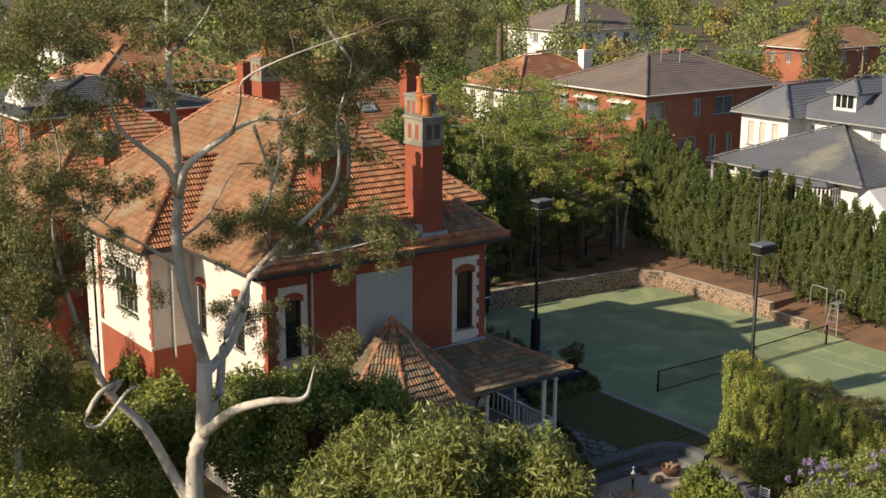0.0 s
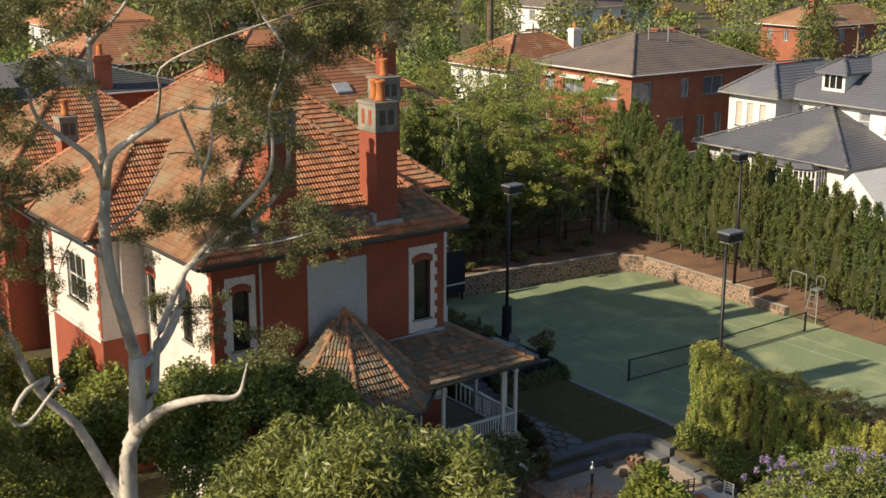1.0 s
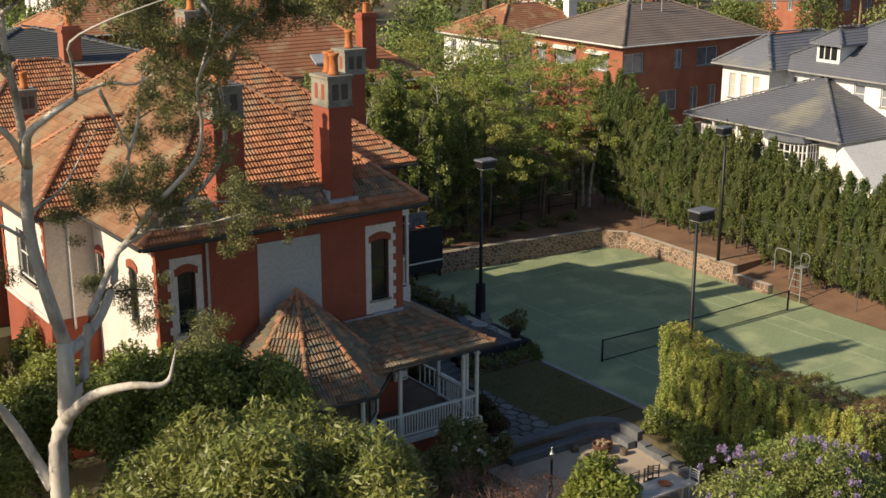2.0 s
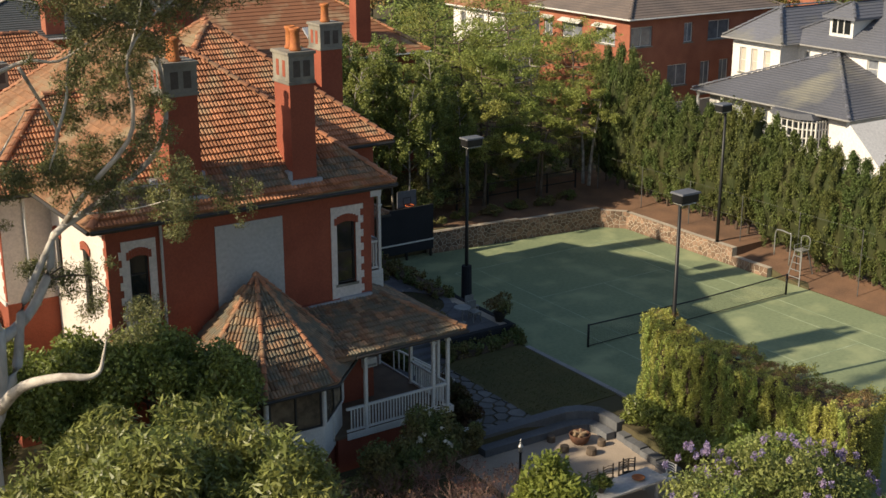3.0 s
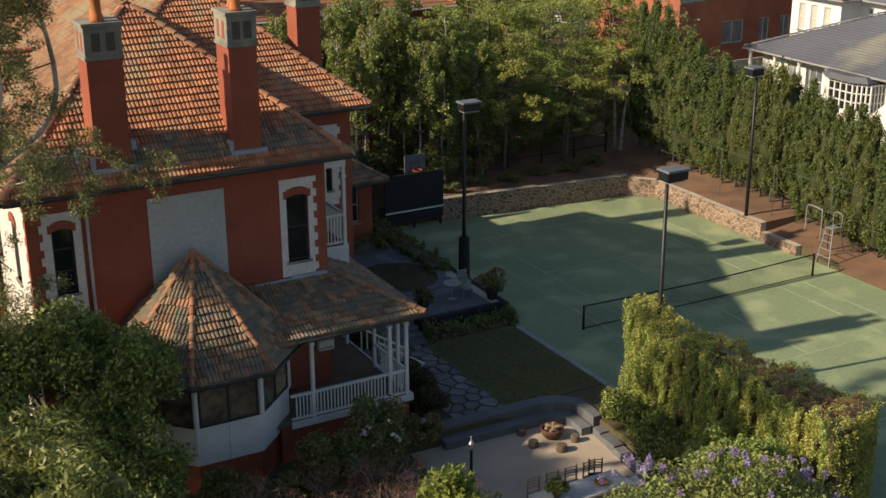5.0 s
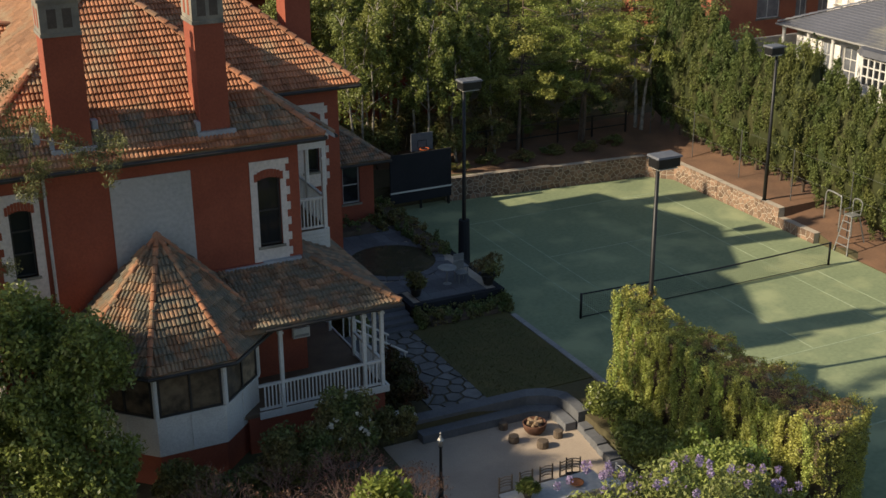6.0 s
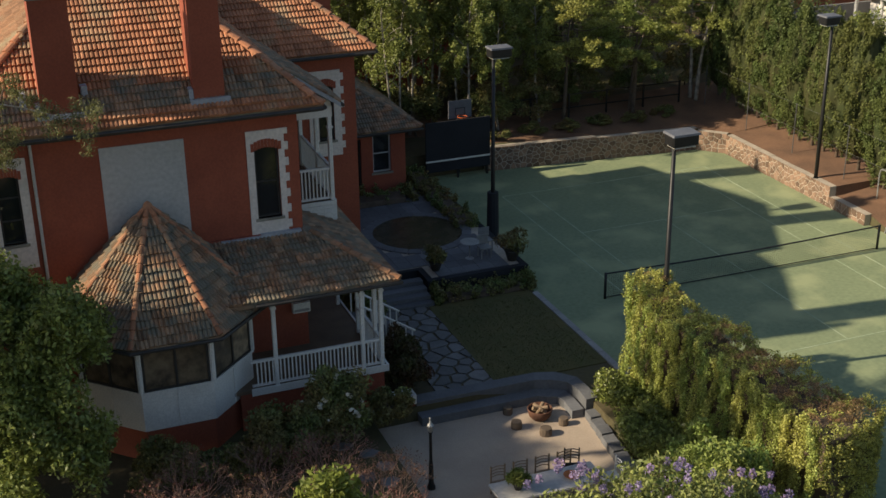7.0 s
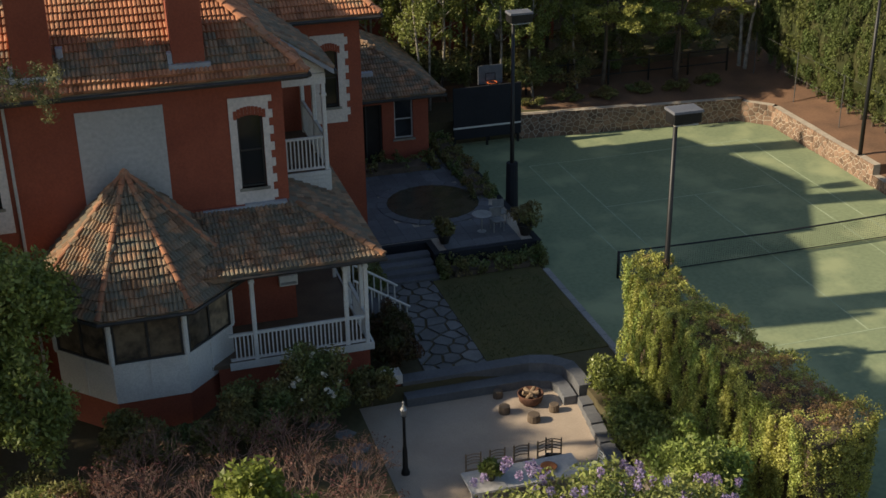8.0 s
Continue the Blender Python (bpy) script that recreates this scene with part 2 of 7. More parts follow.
class Shape:
    """Collects boxes, tubes and sheets into one mesh."""

    def __init__(self):
        self.v, self.f = [], []

    def add(self, verts, faces):
        k = len(self.v)
        self.v += [tuple(p) for p in verts]
        self.f += [tuple(i + k for i in f) for f in faces]
        return self

    def box(self, x0, x1, y0, y1, z0, z1, m=None, ch=0.0):
        """A box, with chamfered upright edges where ch is given."""
        if ch:
            ring = [(x0 + ch, y0), (x1 - ch, y0), (x1, y0 + ch), (x1, y1 - ch), (x1 - ch, y1), (x0 + ch, y1), (x0, y1 - ch), (x0, y0 + ch)]
        else:
            ring = [(x0, y0), (x1, y0), (x1, y1), (x0, y1)]
        return self.prism(ring, z0, z1, m)

    def prism(self, ring, z0, z1, m=None, top=1.0):
        n = len(ring)
        cx, cy = sum(p[0] for p in ring) / n, sum(p[1] for p in ring) / n
        v = [Vector((x, y, z0)) for x, y in ring] + [Vector((cx + (x - cx) * top, cy + (y - cy) * top, z1)) for x, y in ring]
        if m is not None:
            v = [m @ p for p in v]
        f = [(i, (i + 1) % n, n + (i + 1) % n, n + i) for i in range(n)] + [tuple(range(n - 1, -1, -1)), tuple(range(n, 2 * n))]
        return self.add(v, f)

    def tube(self, pts, radii, sides=8, cap=True):
        pts = [Vector(p) for p in pts]
        if isinstance(radii, (int, float)):
            radii = [radii] * len(pts)
        v, ref = [], Vector((0.31, 0.17, 0.93))
        for i, p in enumerate(pts):
            d = (pts[min(i + 1, len(pts) - 1)] - pts[max(i - 1, 0)]).normalized()
            a = d.cross(ref)
            a = (d.cross(Vector((1, 0, 0))) if a.length < 0.15 else a).normalized()
            b = d.cross(a)
            v += [p + (a * math.cos(2 * math.pi * k / sides) + b * math.sin(2 * math.pi * k / sides)) * radii[i] for k in range(sides)]
        f = []
        for i in range(len(pts) - 1):
            for k in range(sides):
                q = (k + 1) % sides
                f.append((i * sides + k, i * sides + q, (i + 1) * sides + q, (i + 1) * sides + k))
        if cap:
            f += [tuple(range(sides - 1, -1, -1)), tuple(range((len(pts) - 1) * sides, len(pts) * sides))]
        return self.add(v, f)

    def lathe(self, cx, cy, profile, sides=20):
        v = [(cx + r * math.cos(2 * math.pi * k / sides), cy + r * math.sin(2 * math.pi * k / sides), z) for r, z in profile for k in range(sides)]
        f = [(i * sides + k, i * sides + (k + 1) % sides, (i + 1) * sides + (k + 1) % sides, (i + 1) * sides + k) for i in range(len(profile) - 1) for k in range(sides)]
        f += [tuple(range(sides - 1, -1, -1)), tuple(range((len(profile) - 1) * sides, len(profile) * sides))]
        return self.add(v, f)

    def mesh(self, name, mat, smooth=False):
        return mesh_of(name, self.v, self.f, mat, smooth)


def box(name, mat, *a, **k):
    return Shape().box(*a, **k).mesh(name, mat)


def spline(pts, per=4):
    """A smooth run of points through the given ones."""
    p = [Vector(q) for q in pts]
    p = [2 * p[0] - p[1]] + p + [2 * p[-1] - p[-2]]
    out = []
    for i in range(1, len(p) - 2):
        for j in range(per):
            t = j / per
            out.append(0.5 * (2 * p[i] + (p[i + 1] - p[i - 1]) * t + (2 * p[i - 1] - 5 * p[i] + 4 * p[i + 1] - p[i + 2]) * t * t + (3 * p[i] - p[i - 1] - 3 * p[i + 1] + p[i + 2]) * t ** 3))
    return out + [p[-2]]


def leaves(name, blobs, count, size, slim, mat, seed, lift=0.0, shell=0.55, spread=0.7, flat=0.0):
    """One mesh of single leaves strewn over the shells of ellipsoid clumps (x, y, z, rx, ry, rz)."""
    g = np.random.default_rng(seed)
    bl = np.array(blobs, float)
    w = (bl[:, 3] * bl[:, 4] + bl[:, 3] * bl[:, 5] + bl[:, 4] * bl[:, 5])
    k = g.choice(len(bl), count, p=w / w.sum())
    d = g.normal(size=(count, 3))
    d /= np.linalg.norm(d, axis=1)[:, None]
    r = shell + (1.06 - shell) * g.random(count) ** 0.7
    p = bl[k, :3] + d * bl[k, 3:6] * r[:, None]
    out = d * (1 - spread) + g.normal(size=(count, 3)) * spread * 0.6
    out[:, 2] += flat
    out /= np.linalg.norm(out, axis=1)[:, None]
    a = g.normal(size=(count, 3))
    a[:, 2] += lift * 2.2
    a -= out * (a * out).sum(1)[:, None]
    a /= np.linalg.norm(a, axis=1)[:, None]
    b = np.cross(out, a)
    s = size * (0.6 + 0.8 * g.random(count))[:, None]
    v = np.stack([p - a * s * 0.5, p + b * s * slim * 0.5 - out * s * 0.06, p + a * s * 0.5, p - b * s * slim * 0.5 - out * s * 0.06], 1).reshape(-1, 3)
    me = bpy.data.meshes.new(name)
    me.vertices.add(count * 4)
    me.vertices.foreach_set("co", v.astype(np.float32).ravel())
    me.loops.add(count * 4)
    me.loops.foreach_set("vertex_index", np.arange(count * 4, dtype=np.int32))
    me.polygons.add(count)
    me.polygons.foreach_set("loop_start", np.arange(0, count * 4, 4, dtype=np.int32))
    me.materials.append(mat)
    me.update(calc_edges=True)
    return me


def cells(seeds, x0, x1, y0, y1, gap):
    """Cells round seeds on a plane, clipped to a rectangle and shrunk by the joint: lists of corners."""
    out = []
    for i, (sx, sy) in enumerate(seeds):
        poly = [(max(x0, sx - 1), max(y0, sy - 1)), (min(x1, sx + 1), max(y0, sy - 1)), (min(x1, sx + 1), min(y1, sy + 1)), (max(x0, sx - 1), min(y1, sy + 1))]
        for j, (tx, ty) in enumerate(seeds):
            if j == i or abs(tx - sx) > 1.2 or abs(ty - sy) > 1.2:
                continue
            nx, ny = tx - sx, ty - sy
            L = math.hypot(nx, ny)
            nx, ny = nx / L, ny / L
            lim = (sx + tx) / 2 * nx + (sy + ty) / 2 * ny - gap / 2
            new_poly = []
            for k in range(len(poly)):
                p, q = poly[k], poly[(k + 1) % len(poly)]
                dp, dq = p[0] * nx + p[1] * ny - lim, q[0] * nx + q[1] * ny - lim
                if dp <= 0:
                    new_poly.append(p)
                if dp * dq < 0:
                    t = dp / (dp - dq)
                    new_poly.append((p[0] + (q[0] - p[0]) * t, p[1] + (q[1] - p[1]) * t))
            poly = new_poly
            if len(poly) < 3:
                break
        if len(poly) >= 3:
            out.append(poly)
    return out


def clumps(c, r, k, seed, small=0.34, low=-0.35):
    """k clumps over the outside of an ellipsoid crown."""
    g = random.Random(seed)
    out = []
    while len(out) < k:
        d = Vector((g.gauss(0, 1), g.gauss(0, 1), g.gauss(0, 1))).normalized()
        if d.z < low:
            continue
        q = 0.55 + 0.35 * g.random()
        s = small * (0.7 + 0.6 * g.random())
        out.append((c[0] + d.x * r[0] * q, c[1] + d.y * r[1] * q, c[2] + d.z * r[2] * q, r[0] * s, r[1] * s, r[2] * s * 0.85))
    return out


# ---- ground ----
def ground_z(x, y):
    z = 0.0
    if x > 56.9:
        z = 0.95 if y > 45.3 else 0.42 if y > 42.8 else max(0.0, 0.42 - (42.8 - y) * 0.2)
        z += min(1.0, max(0.0, (x - 62) * 0.1))
    if y > 56.3:
        z = max(z, 1.15 + min(0.8, (y - 56.3) * 0.06))
    if 31.4 < x < 38.45 and 26.5 < y < 35.35:
        z = -0.5
    if 40.3 < x < 56.9 and 20 < y < 56.3:
        z = -0.06
    return z


gx = sorted({-700, -350, -150, -60, -20, 0, 8, 16, 20, 24, 28, 31.38, 31.42, 33, 35, 37, 38.43, 38.47, 39.2, 40.28, 40.32, 46, 52, 56.88, 56.92, 58, 60, 62, 66, 70, 72, 80, 100, 130, 180, 260, 400, 900})
gy = sorted({42.78, 42.82, 45.28, 45.32, -400, -150, -50, 0, 12, 19.98, 20.02, 26.48, 26.52, 30, 35.33, 35.37, 36, 38, 40, 42, 43, 46, 50, 56.28, 56.32, 60, 64, 70, 80, 100, 130, 180, 260, 400, 900})
gv = [(x, y, ground_z(x, y)) for y in gy for x in gx]
w = len(gx)
gf = [(j * w + i, j * w + i + 1, (j + 1) * w + i + 1, (j + 1) * w + i) for j in range(len(gy) - 1) for i in range(w - 1)]
single("ground", mesh_of("ground", gv, gf, EARTH), "brown garden earth and distant green suburb ground", "ground", kind="structure")

# tennis court
single("court_surface", box("court_surface", COURT, 40.35, 56.85, 20.0, 56.25, -0.05, 0.0), "green hard tennis court surface, partly in shade", "tennis court", kind="structure")
NX, NY = 48.98, 40.45


def court_line(x0, x1, y0, y1):
    single("court_line", box("court_line", LINE, x0, x1, y0, y1, 0.0, 0.005), "pale worn painted line on the green court", "court line", "court lines", "structure")


for sx in (-5.485, -4.115, 4.115, 5.485):
    court_line(NX + sx - 0.03, NX + sx + 0.03, NY - 11.885, NY + 11.885)
for sy in (-11.885, 11.885):
    court_line(NX - 5.45, NX + 5.45, NY + sy - 0.04, NY + sy + 0.04)
for sy in (-6.4, 6.4):
    court_line(NX - 4.08, NX + 4.08, NY + sy - 0.03, NY + sy + 0.03)
court_line(NX - 0.03, NX + 0.03, NY - 6.37, NY + 6.37)

kerb = thing("court_kerb", (40.3, 38, 0), "pale concrete kerb between the court and the lawn", "kerb", kind="structure")
for i in range(8):
    part("kerb_stone", box("kerb_stone", KERB, 40.18, 40.42, 34.6 + i * 0.92, 34.6 + i * 0.92 + 0.9, -0.05, 0.07, ch=0.02), kerb)

# net
net = thing("tennis_net", (NX, NY, 0), "black tennis net between two dark posts on the court", "tennis net")
for sx in (-6.4, 6.4):
    p = part("post", Shape().tube([(NX + sx, NY, 0), (NX + sx, NY, 1.08)], 0.055, 10).mesh("post", BLACK, True), net)
mesh_cords = Shape()
for i in range(129):
    x = NX - 6.35 + i * 12.7 / 128
    sag = 0.09 * (1 - abs(x - NX) / 6.35)
    mesh_cords.tube([(x, NY, 0.06), (x, NY, 1.02 - sag)], 0.0035, 3, False)
for j in range(12):
    mesh_cords.tube([(NX - 6.35, NY, 0.06 + j * 0.082), (NX, NY, 0.06 + j * 0.075), (NX + 6.35, NY, 0.06 + j * 0.082)], 0.0035, 3, False)
part("netting", mesh_cords.mesh("netting", NET), net)
part("band", Shape().tube([(NX - 6.38, NY, 1.04), (NX - 3, NY, 0.97), (NX, NY, 0.93), (NX + 3, NY, 0.97), (NX + 6.38, NY, 1.04)], 0.032, 6).mesh("band", SCREEN), net, "dark top band of the net")
part("bottom_cord", Shape().tube([(NX - 6.38, NY, 0.05), (NX + 6.38, NY, 0.05)], 0.022, 5).mesh("bottom_cord", SCREEN), net)


# court lights
def court_light(x, y, zb, arm, h):
    t = thing("court_light", (x, y, zb), "tall black pole with a boxy floodlight over the tennis court", "floodlight", "court lights")
    part("pole", Shape().tube([(x, y, zb), (x, y, zb + 2.6), (x, y, h)], [0.095, 0.09, 0.065], 10).mesh("pole", BLACK, True), t)
    head = part("lamp_housing", Shape().box(x - 0.22 + min(0, arm), x + 0.22 + max(0, arm), y - 0.28, y + 0.28, h - 0.29, h + 0.03, ch=0.05).mesh("lamp_housing", BLACK), t)
    part("housing_top", Shape().prism([(x - 0.24 + min(0, arm), y - 0.34), (x + 0.24 + max(0, arm), y - 0.34), (x + 0.24 + max(0, arm), y + 0.34), (x - 0.24 + min(0, arm), y + 0.34)], h + 0.034, h + 0.1, None, 0.94).mesh("housing_top", LAMP_TOP), head, "pale grey housing top")
    part("lens", box("lens", LAMP_GLASS, x - 0.12 + min(0, arm), x + 0.12 + max(0, arm), y - 0.24, y + 0.24, h - 0.36, h - 0.334), head)
    part("foot", Shape().lathe(x, y, [(0.2, zb), (0.2, zb + 0.04), (0.11, zb + 0.08)], 12).mesh("foot", BLACK), t)


court_light(41.0, 33.6, 0.0, 0.5, 8.75)
court_light(41.0, 47.7, 0.0, 0.5, 8.3)
court_light(56.74, 46.6, 0.9, -0.35, 8.45)
dark = thing("pole_cover", (41.05, 47.7, 0.0), "dark wrapped pad round the foot of a light pole", "pole pad")
part("pad", Shape().tube([(41.0, 47.7, 0.02), (41.0, 47.7, 2.15)], [0.27, 0.24], 12).mesh("pad", SCREEN), dark)

# practice screen with a hoop
screen = thing("practice_screen", (42.6, 55.6, 0), "tall dark practice screen with a white line at the court's end", "screen")
part("panel", box("panel", SCREEN, 40.9, 44.25, 55.55, 55.63, 0.45, 2.95, ch=0.02), screen)
for x in (41.0, 42.6, 44.15):
    part("post", box("post", BLACK, x - 0.05, x + 0.05, 55.64, 55.74, 0.0, 2.95), screen)
part("white_line", box("white_line", WHITE, 40.9, 44.25, 55.53, 55.545, 0.97, 1.05), screen, "white line across the panel")
hoop = thing("basketball_hoop", (42.9, 56.0, 0), "basketball backboard greyed to look shaded, with an orange ring on a post", "basketball hoop")
part("post", Shape().tube([(42.9, 56.3, 0.0), (42.9, 56.3, 3.4)], 0.06, 8).mesh("post", BLACK), hoop)
# a white board given the lamp top's grey in place of shade falling on it
bb = part("backboard", box("backboard", LAMP_TOP, 42.3, 43.5, 56.1, 56.16, 2.85, 3.75, ch=0.01), hoop)
part("mark", Shape().box(42.65, 43.15, 56.09, 56.098, 3.0, 3.03).box(42.65, 43.15, 56.09, 56.098, 3.35, 3.38).box(42.65, 42.68, 56.09, 56.098, 3.03, 3.35).box(43.12, 43.15, 56.09, 56.098, 3.03, 3.35).mesh("mark", SCREEN), bb)
ring = [(42.9 + 0.23 * math.cos(a * math.pi / 10), 55.83 + 0.23 * math.sin(a * math.pi / 10), 3.0) for a in range(21)]
part("ring", Shape().tube(ring, 0.018, 6, False).mesh("ring", ORANGE), hoop, "orange steel ring")

# umpire chair, frame and fence at the far side
ump = thing("umpire_chair", (57.2, 41.0, 0.2), "tall pale metal umpire chair beside the court", "umpire chair")
ux, uy, uz = 57.3, 41.3, 0.55
for dx, dy in ((-1, -1), (1, -1), (1, 1), (-1, 1)):
    part("leg", Shape().tube([(ux + dx * 0.48, uy + dy * 0.42, 0.0 if dx < 0 else 0.5), (ux + dx * 0.22, uy + dy * 0.22, 1.75)], 0.03, 6).mesh("leg", GREY_METAL), ump)
part("seat", box("seat", GREY_METAL, ux - 0.27, ux + 0.27, uy - 0.26, uy + 0.26, 1.75, 1.80, ch=0.03), ump)
part("backrest", Shape().tube(spline([(ux + 0.25, uy - 0.25, 1.8), (ux + 0.27, uy - 0.25, 2.4), (ux + 0.27, uy + 0.25, 2.4), (ux + 0.25, uy + 0.25, 1.8)], 4), 0.025, 6).mesh("backrest", GREY_METAL), ump)
for k in range(4):
    z = 0.4 + k * 0.36
    q = 0.48 - 0.26 * z / 1.75
    part("rung", Shape().tube([(ux - q, uy - q, z), (ux - q, uy + q, z)], 0.022, 6).mesh("rung", GREY_METAL), ump)
for s in (-1, 1):
    part("armrest", Shape().tube([(ux - 0.25, uy + s * 0.26, 1.8), (ux - 0.25, uy + s * 0.26, 2.02), (ux + 0.25, uy + s * 0.26, 2.02)], 0.02, 6).mesh("armrest", GREY_METAL), ump)
gate = thing("pipe_frame", (57.3, 43.0, 0.9), "bent grey pipe frame standing beside the court", "pipe frame")
part("frame", Shape().tube(spline([(57.45, 43.2, 1.0), (57.45, 43.2, 2.2), (57.4, 42.9, 2.42), (57.3, 42.2, 2.42), (57.25, 42.0, 2.3), (57.25, 42.0, 0.75)], 5), 0.035, 8).mesh("frame", GREY_METAL, True), gate)
fence = thing("court_fence", (57.6, 48, 1.0), "thin grey wire fence with steel posts along the hedge", "fence")
for i in range(6):
    y = 38.0 + i * 3.95
    part("fence_post", Shape().tube([(57.75, y, ground_z(57.75, y)), (57.75, y, 3.55)], 0.024, 6).mesh("fence_post", FENCE), fence)
wires = Shape()
for j in range(2):
    wires.tube([(57.75, 37.3, 2.3 + j * 1.2), (57.75, 57.9, 2.3 + j * 1.2)], 0.005, 3, False)
part("wire", wires.mesh("wire", FENCE), fence)
fence_n = thing("back_fence", (49, 57.6, 1.2), "low dark rail fence under the trees behind the court", "fence")
for i in range(6):
    part("fence_post", box("fence_post", BLACK, 45.5 + i * 2.2, 45.58 + i * 2.2, 58.4, 58.48, 1.2, 2.7), fence_n)
for z in (1.9, 2.6):
    part("rail", box("rail", BLACK, 45.5, 56.6, 58.42, 58.46, z, z + 0.06), fence_n)
mulch = [(56.87, 28.0, 0.012), (62, 28.0, 0.3), (56.87, 40.8, 0.03), (62, 40.8, 0.7), (56.88, 42.8, 0.46), (62, 42.8, 0.9), (56.9, 45.25, 0.5), (62, 45.25, 1.05), (56.9, 45.3, 0.96), (56.9, 54.4, 0.99), (62, 57.5, 1.4)]
single("mulch_bed", mesh_of("mulch_bed", mulch, [(0, 1, 3, 2), (2, 3, 5, 4), (4, 5, 7, 6), (6, 7, 8), (8, 7, 10, 9)], MULCH), "red-brown bark mulch bed under the hedge", "mulch bed", kind="structure")


# ---- house ----
def hip_z(r, x, y):
    return r[4] + r[5] * min(x - r[0], r[1] - x, y - r[2], r[3] - y)


def tile_mesh(name, width, length, mat, rolls=2, thick=0.05, lift=0.055):
    """A roof tile: x across, y up the slope, with rolls and a lip at its lower end."""
    xs = [i / (rolls * 3) for i in range(rolls * 3 + 1)]
    hs = [lift * (0, 0.9, 0.9)[i % 3] for i in range(len(xs))]
    v = [((u - 0.5) * width, 0.0, h + thick + 0.012) for u, h in zip(xs, hs)] + [((u - 0.5) * width, length * 1.12, h * 0.9 + 0.006) for u, h in zip(xs, hs)] + [((u - 0.5) * width, 0.0, -0.01) for u in xs]
    n = len(xs)
    f = [(i, i + 1, n + i + 1, n + i) for i in range(n - 1)] + [(2 * n + i, 2 * n + i + 1, i + 1, i) for i in range(n - 1)] + [(2 * n, 0, n), (n - 1, 3 * n - 1, 2 * n - 1)]
    return mesh_of(name, v, f, mat)


TW, TL = 0.265, 0.285
TILE_ME = {m.name: tile_mesh("tile", TW, TL, m) for m in (TILE, TILE_BROWN, TILE_OLD)}
tile_jobs = []   # (parent, mesh, matrices, how many stay single pieces)
rng = random.Random(4)


def slope_matrix(px, py, pz, across, slope):
    """across: horizontal unit vector along the row; the slope rises to its left."""
    up = Vector((-across[1], across[0], slope)).normalized()
    ax = Vector((across[0], across[1], 0))
    nz = ax.cross(up)
    m = Matrix((ax, up, nz)).transposed().to_4x4()
    m.translation = (px, py, pz)
    return m


def tile_plane(p0, across, run, slope, keep, tl=TL, tw=TW, w=1.0):
    """Poses for rows of tiles on a plane from the eave point p0 along across; run is the reach up the slope in plan."""
    out = []
    k = math.sqrt(1 + slope * slope)
    width = run[0]
    inw = (-across[1], across[0])
    rows = int(run[1] * k / tl)
    for j in range(rows + 1):
        d = j * tl / k
        for i in range(int(width / tw) + 1):
            u = (i + 0.5) * tw
            x, y = p0[0] + across[0] * u + inw[0] * d, p0[1] + across[1] * u + inw[1] * d
            z = p0[2] + slope * d
            if keep(x + inw[0] * 0.1, y + inw[1] * 0.1):
                m = slope_matrix(x, y, z + 0.012, across, slope)
                out.append(m @ pose(rng.uniform(-.006, .006) * w, rng.uniform(-.008, .008) * w, rng.uniform(-.003, .004) * w, rng.uniform(-.6, .6) * w, rng.uniform(-.9, .9) * w, rng.uniform(-.6, .6) * w))
    return out


def ridge_caps(sh, a, b, r=0.13, step=0.42, parent=None, mat=None):
    """Half-round cap tiles from a up to b: joined in sh, or each a part of its parent."""
    a, b = Vector(a), Vector(b)
    d = (b - a)
    n = max(1, int(d.length / step))
    d.normalize()
    side = d.cross(Vector((0, 0, 1))).normalized()
    up = side.cross(d)
    for i in range(n):
        p, q = a + d * (i * step), a + d * ((i + 1.12) * step)
        v = []
        for e, rr, lf in ((p, r * 1.08, 0.035), (q, r * 0.92, 0.0)):
            v += [e + side * math.cos(t * math.pi / 5) * rr + up * (math.sin(t * math.pi / 5) * rr * 0.8 + lf) for t in range(6)]
        one = Shape() if parent else sh
        one.add(v, [(k, k + 1, k + 7, k + 6) for k in range(5)] + [(0, 6, 11, 5), (5, 4, 3, 2, 1, 0)])
        if parent:
            part("ridge_tile", one.mesh("ridge_tile", mat), parent)


house = thing("house", (25.4, 45, 0), "two-storey red brick house with white panels and terracotta tiled hip roofs", "house")
S = 0.84
ROOFS = [(19.8, 31.0, 37.8, 56.0, 9.75, S), (23.7, 34.84, 44.25, 55.8, 9.66, S), (18.1, 29.0, 43.7, 50.2, 9.72, S), (18.6, 30.5, 57.0, 67.0, 8.6, S)]


def roof_top(x, y):
    return max(hip_z(r, x, y) for r in ROOFS)


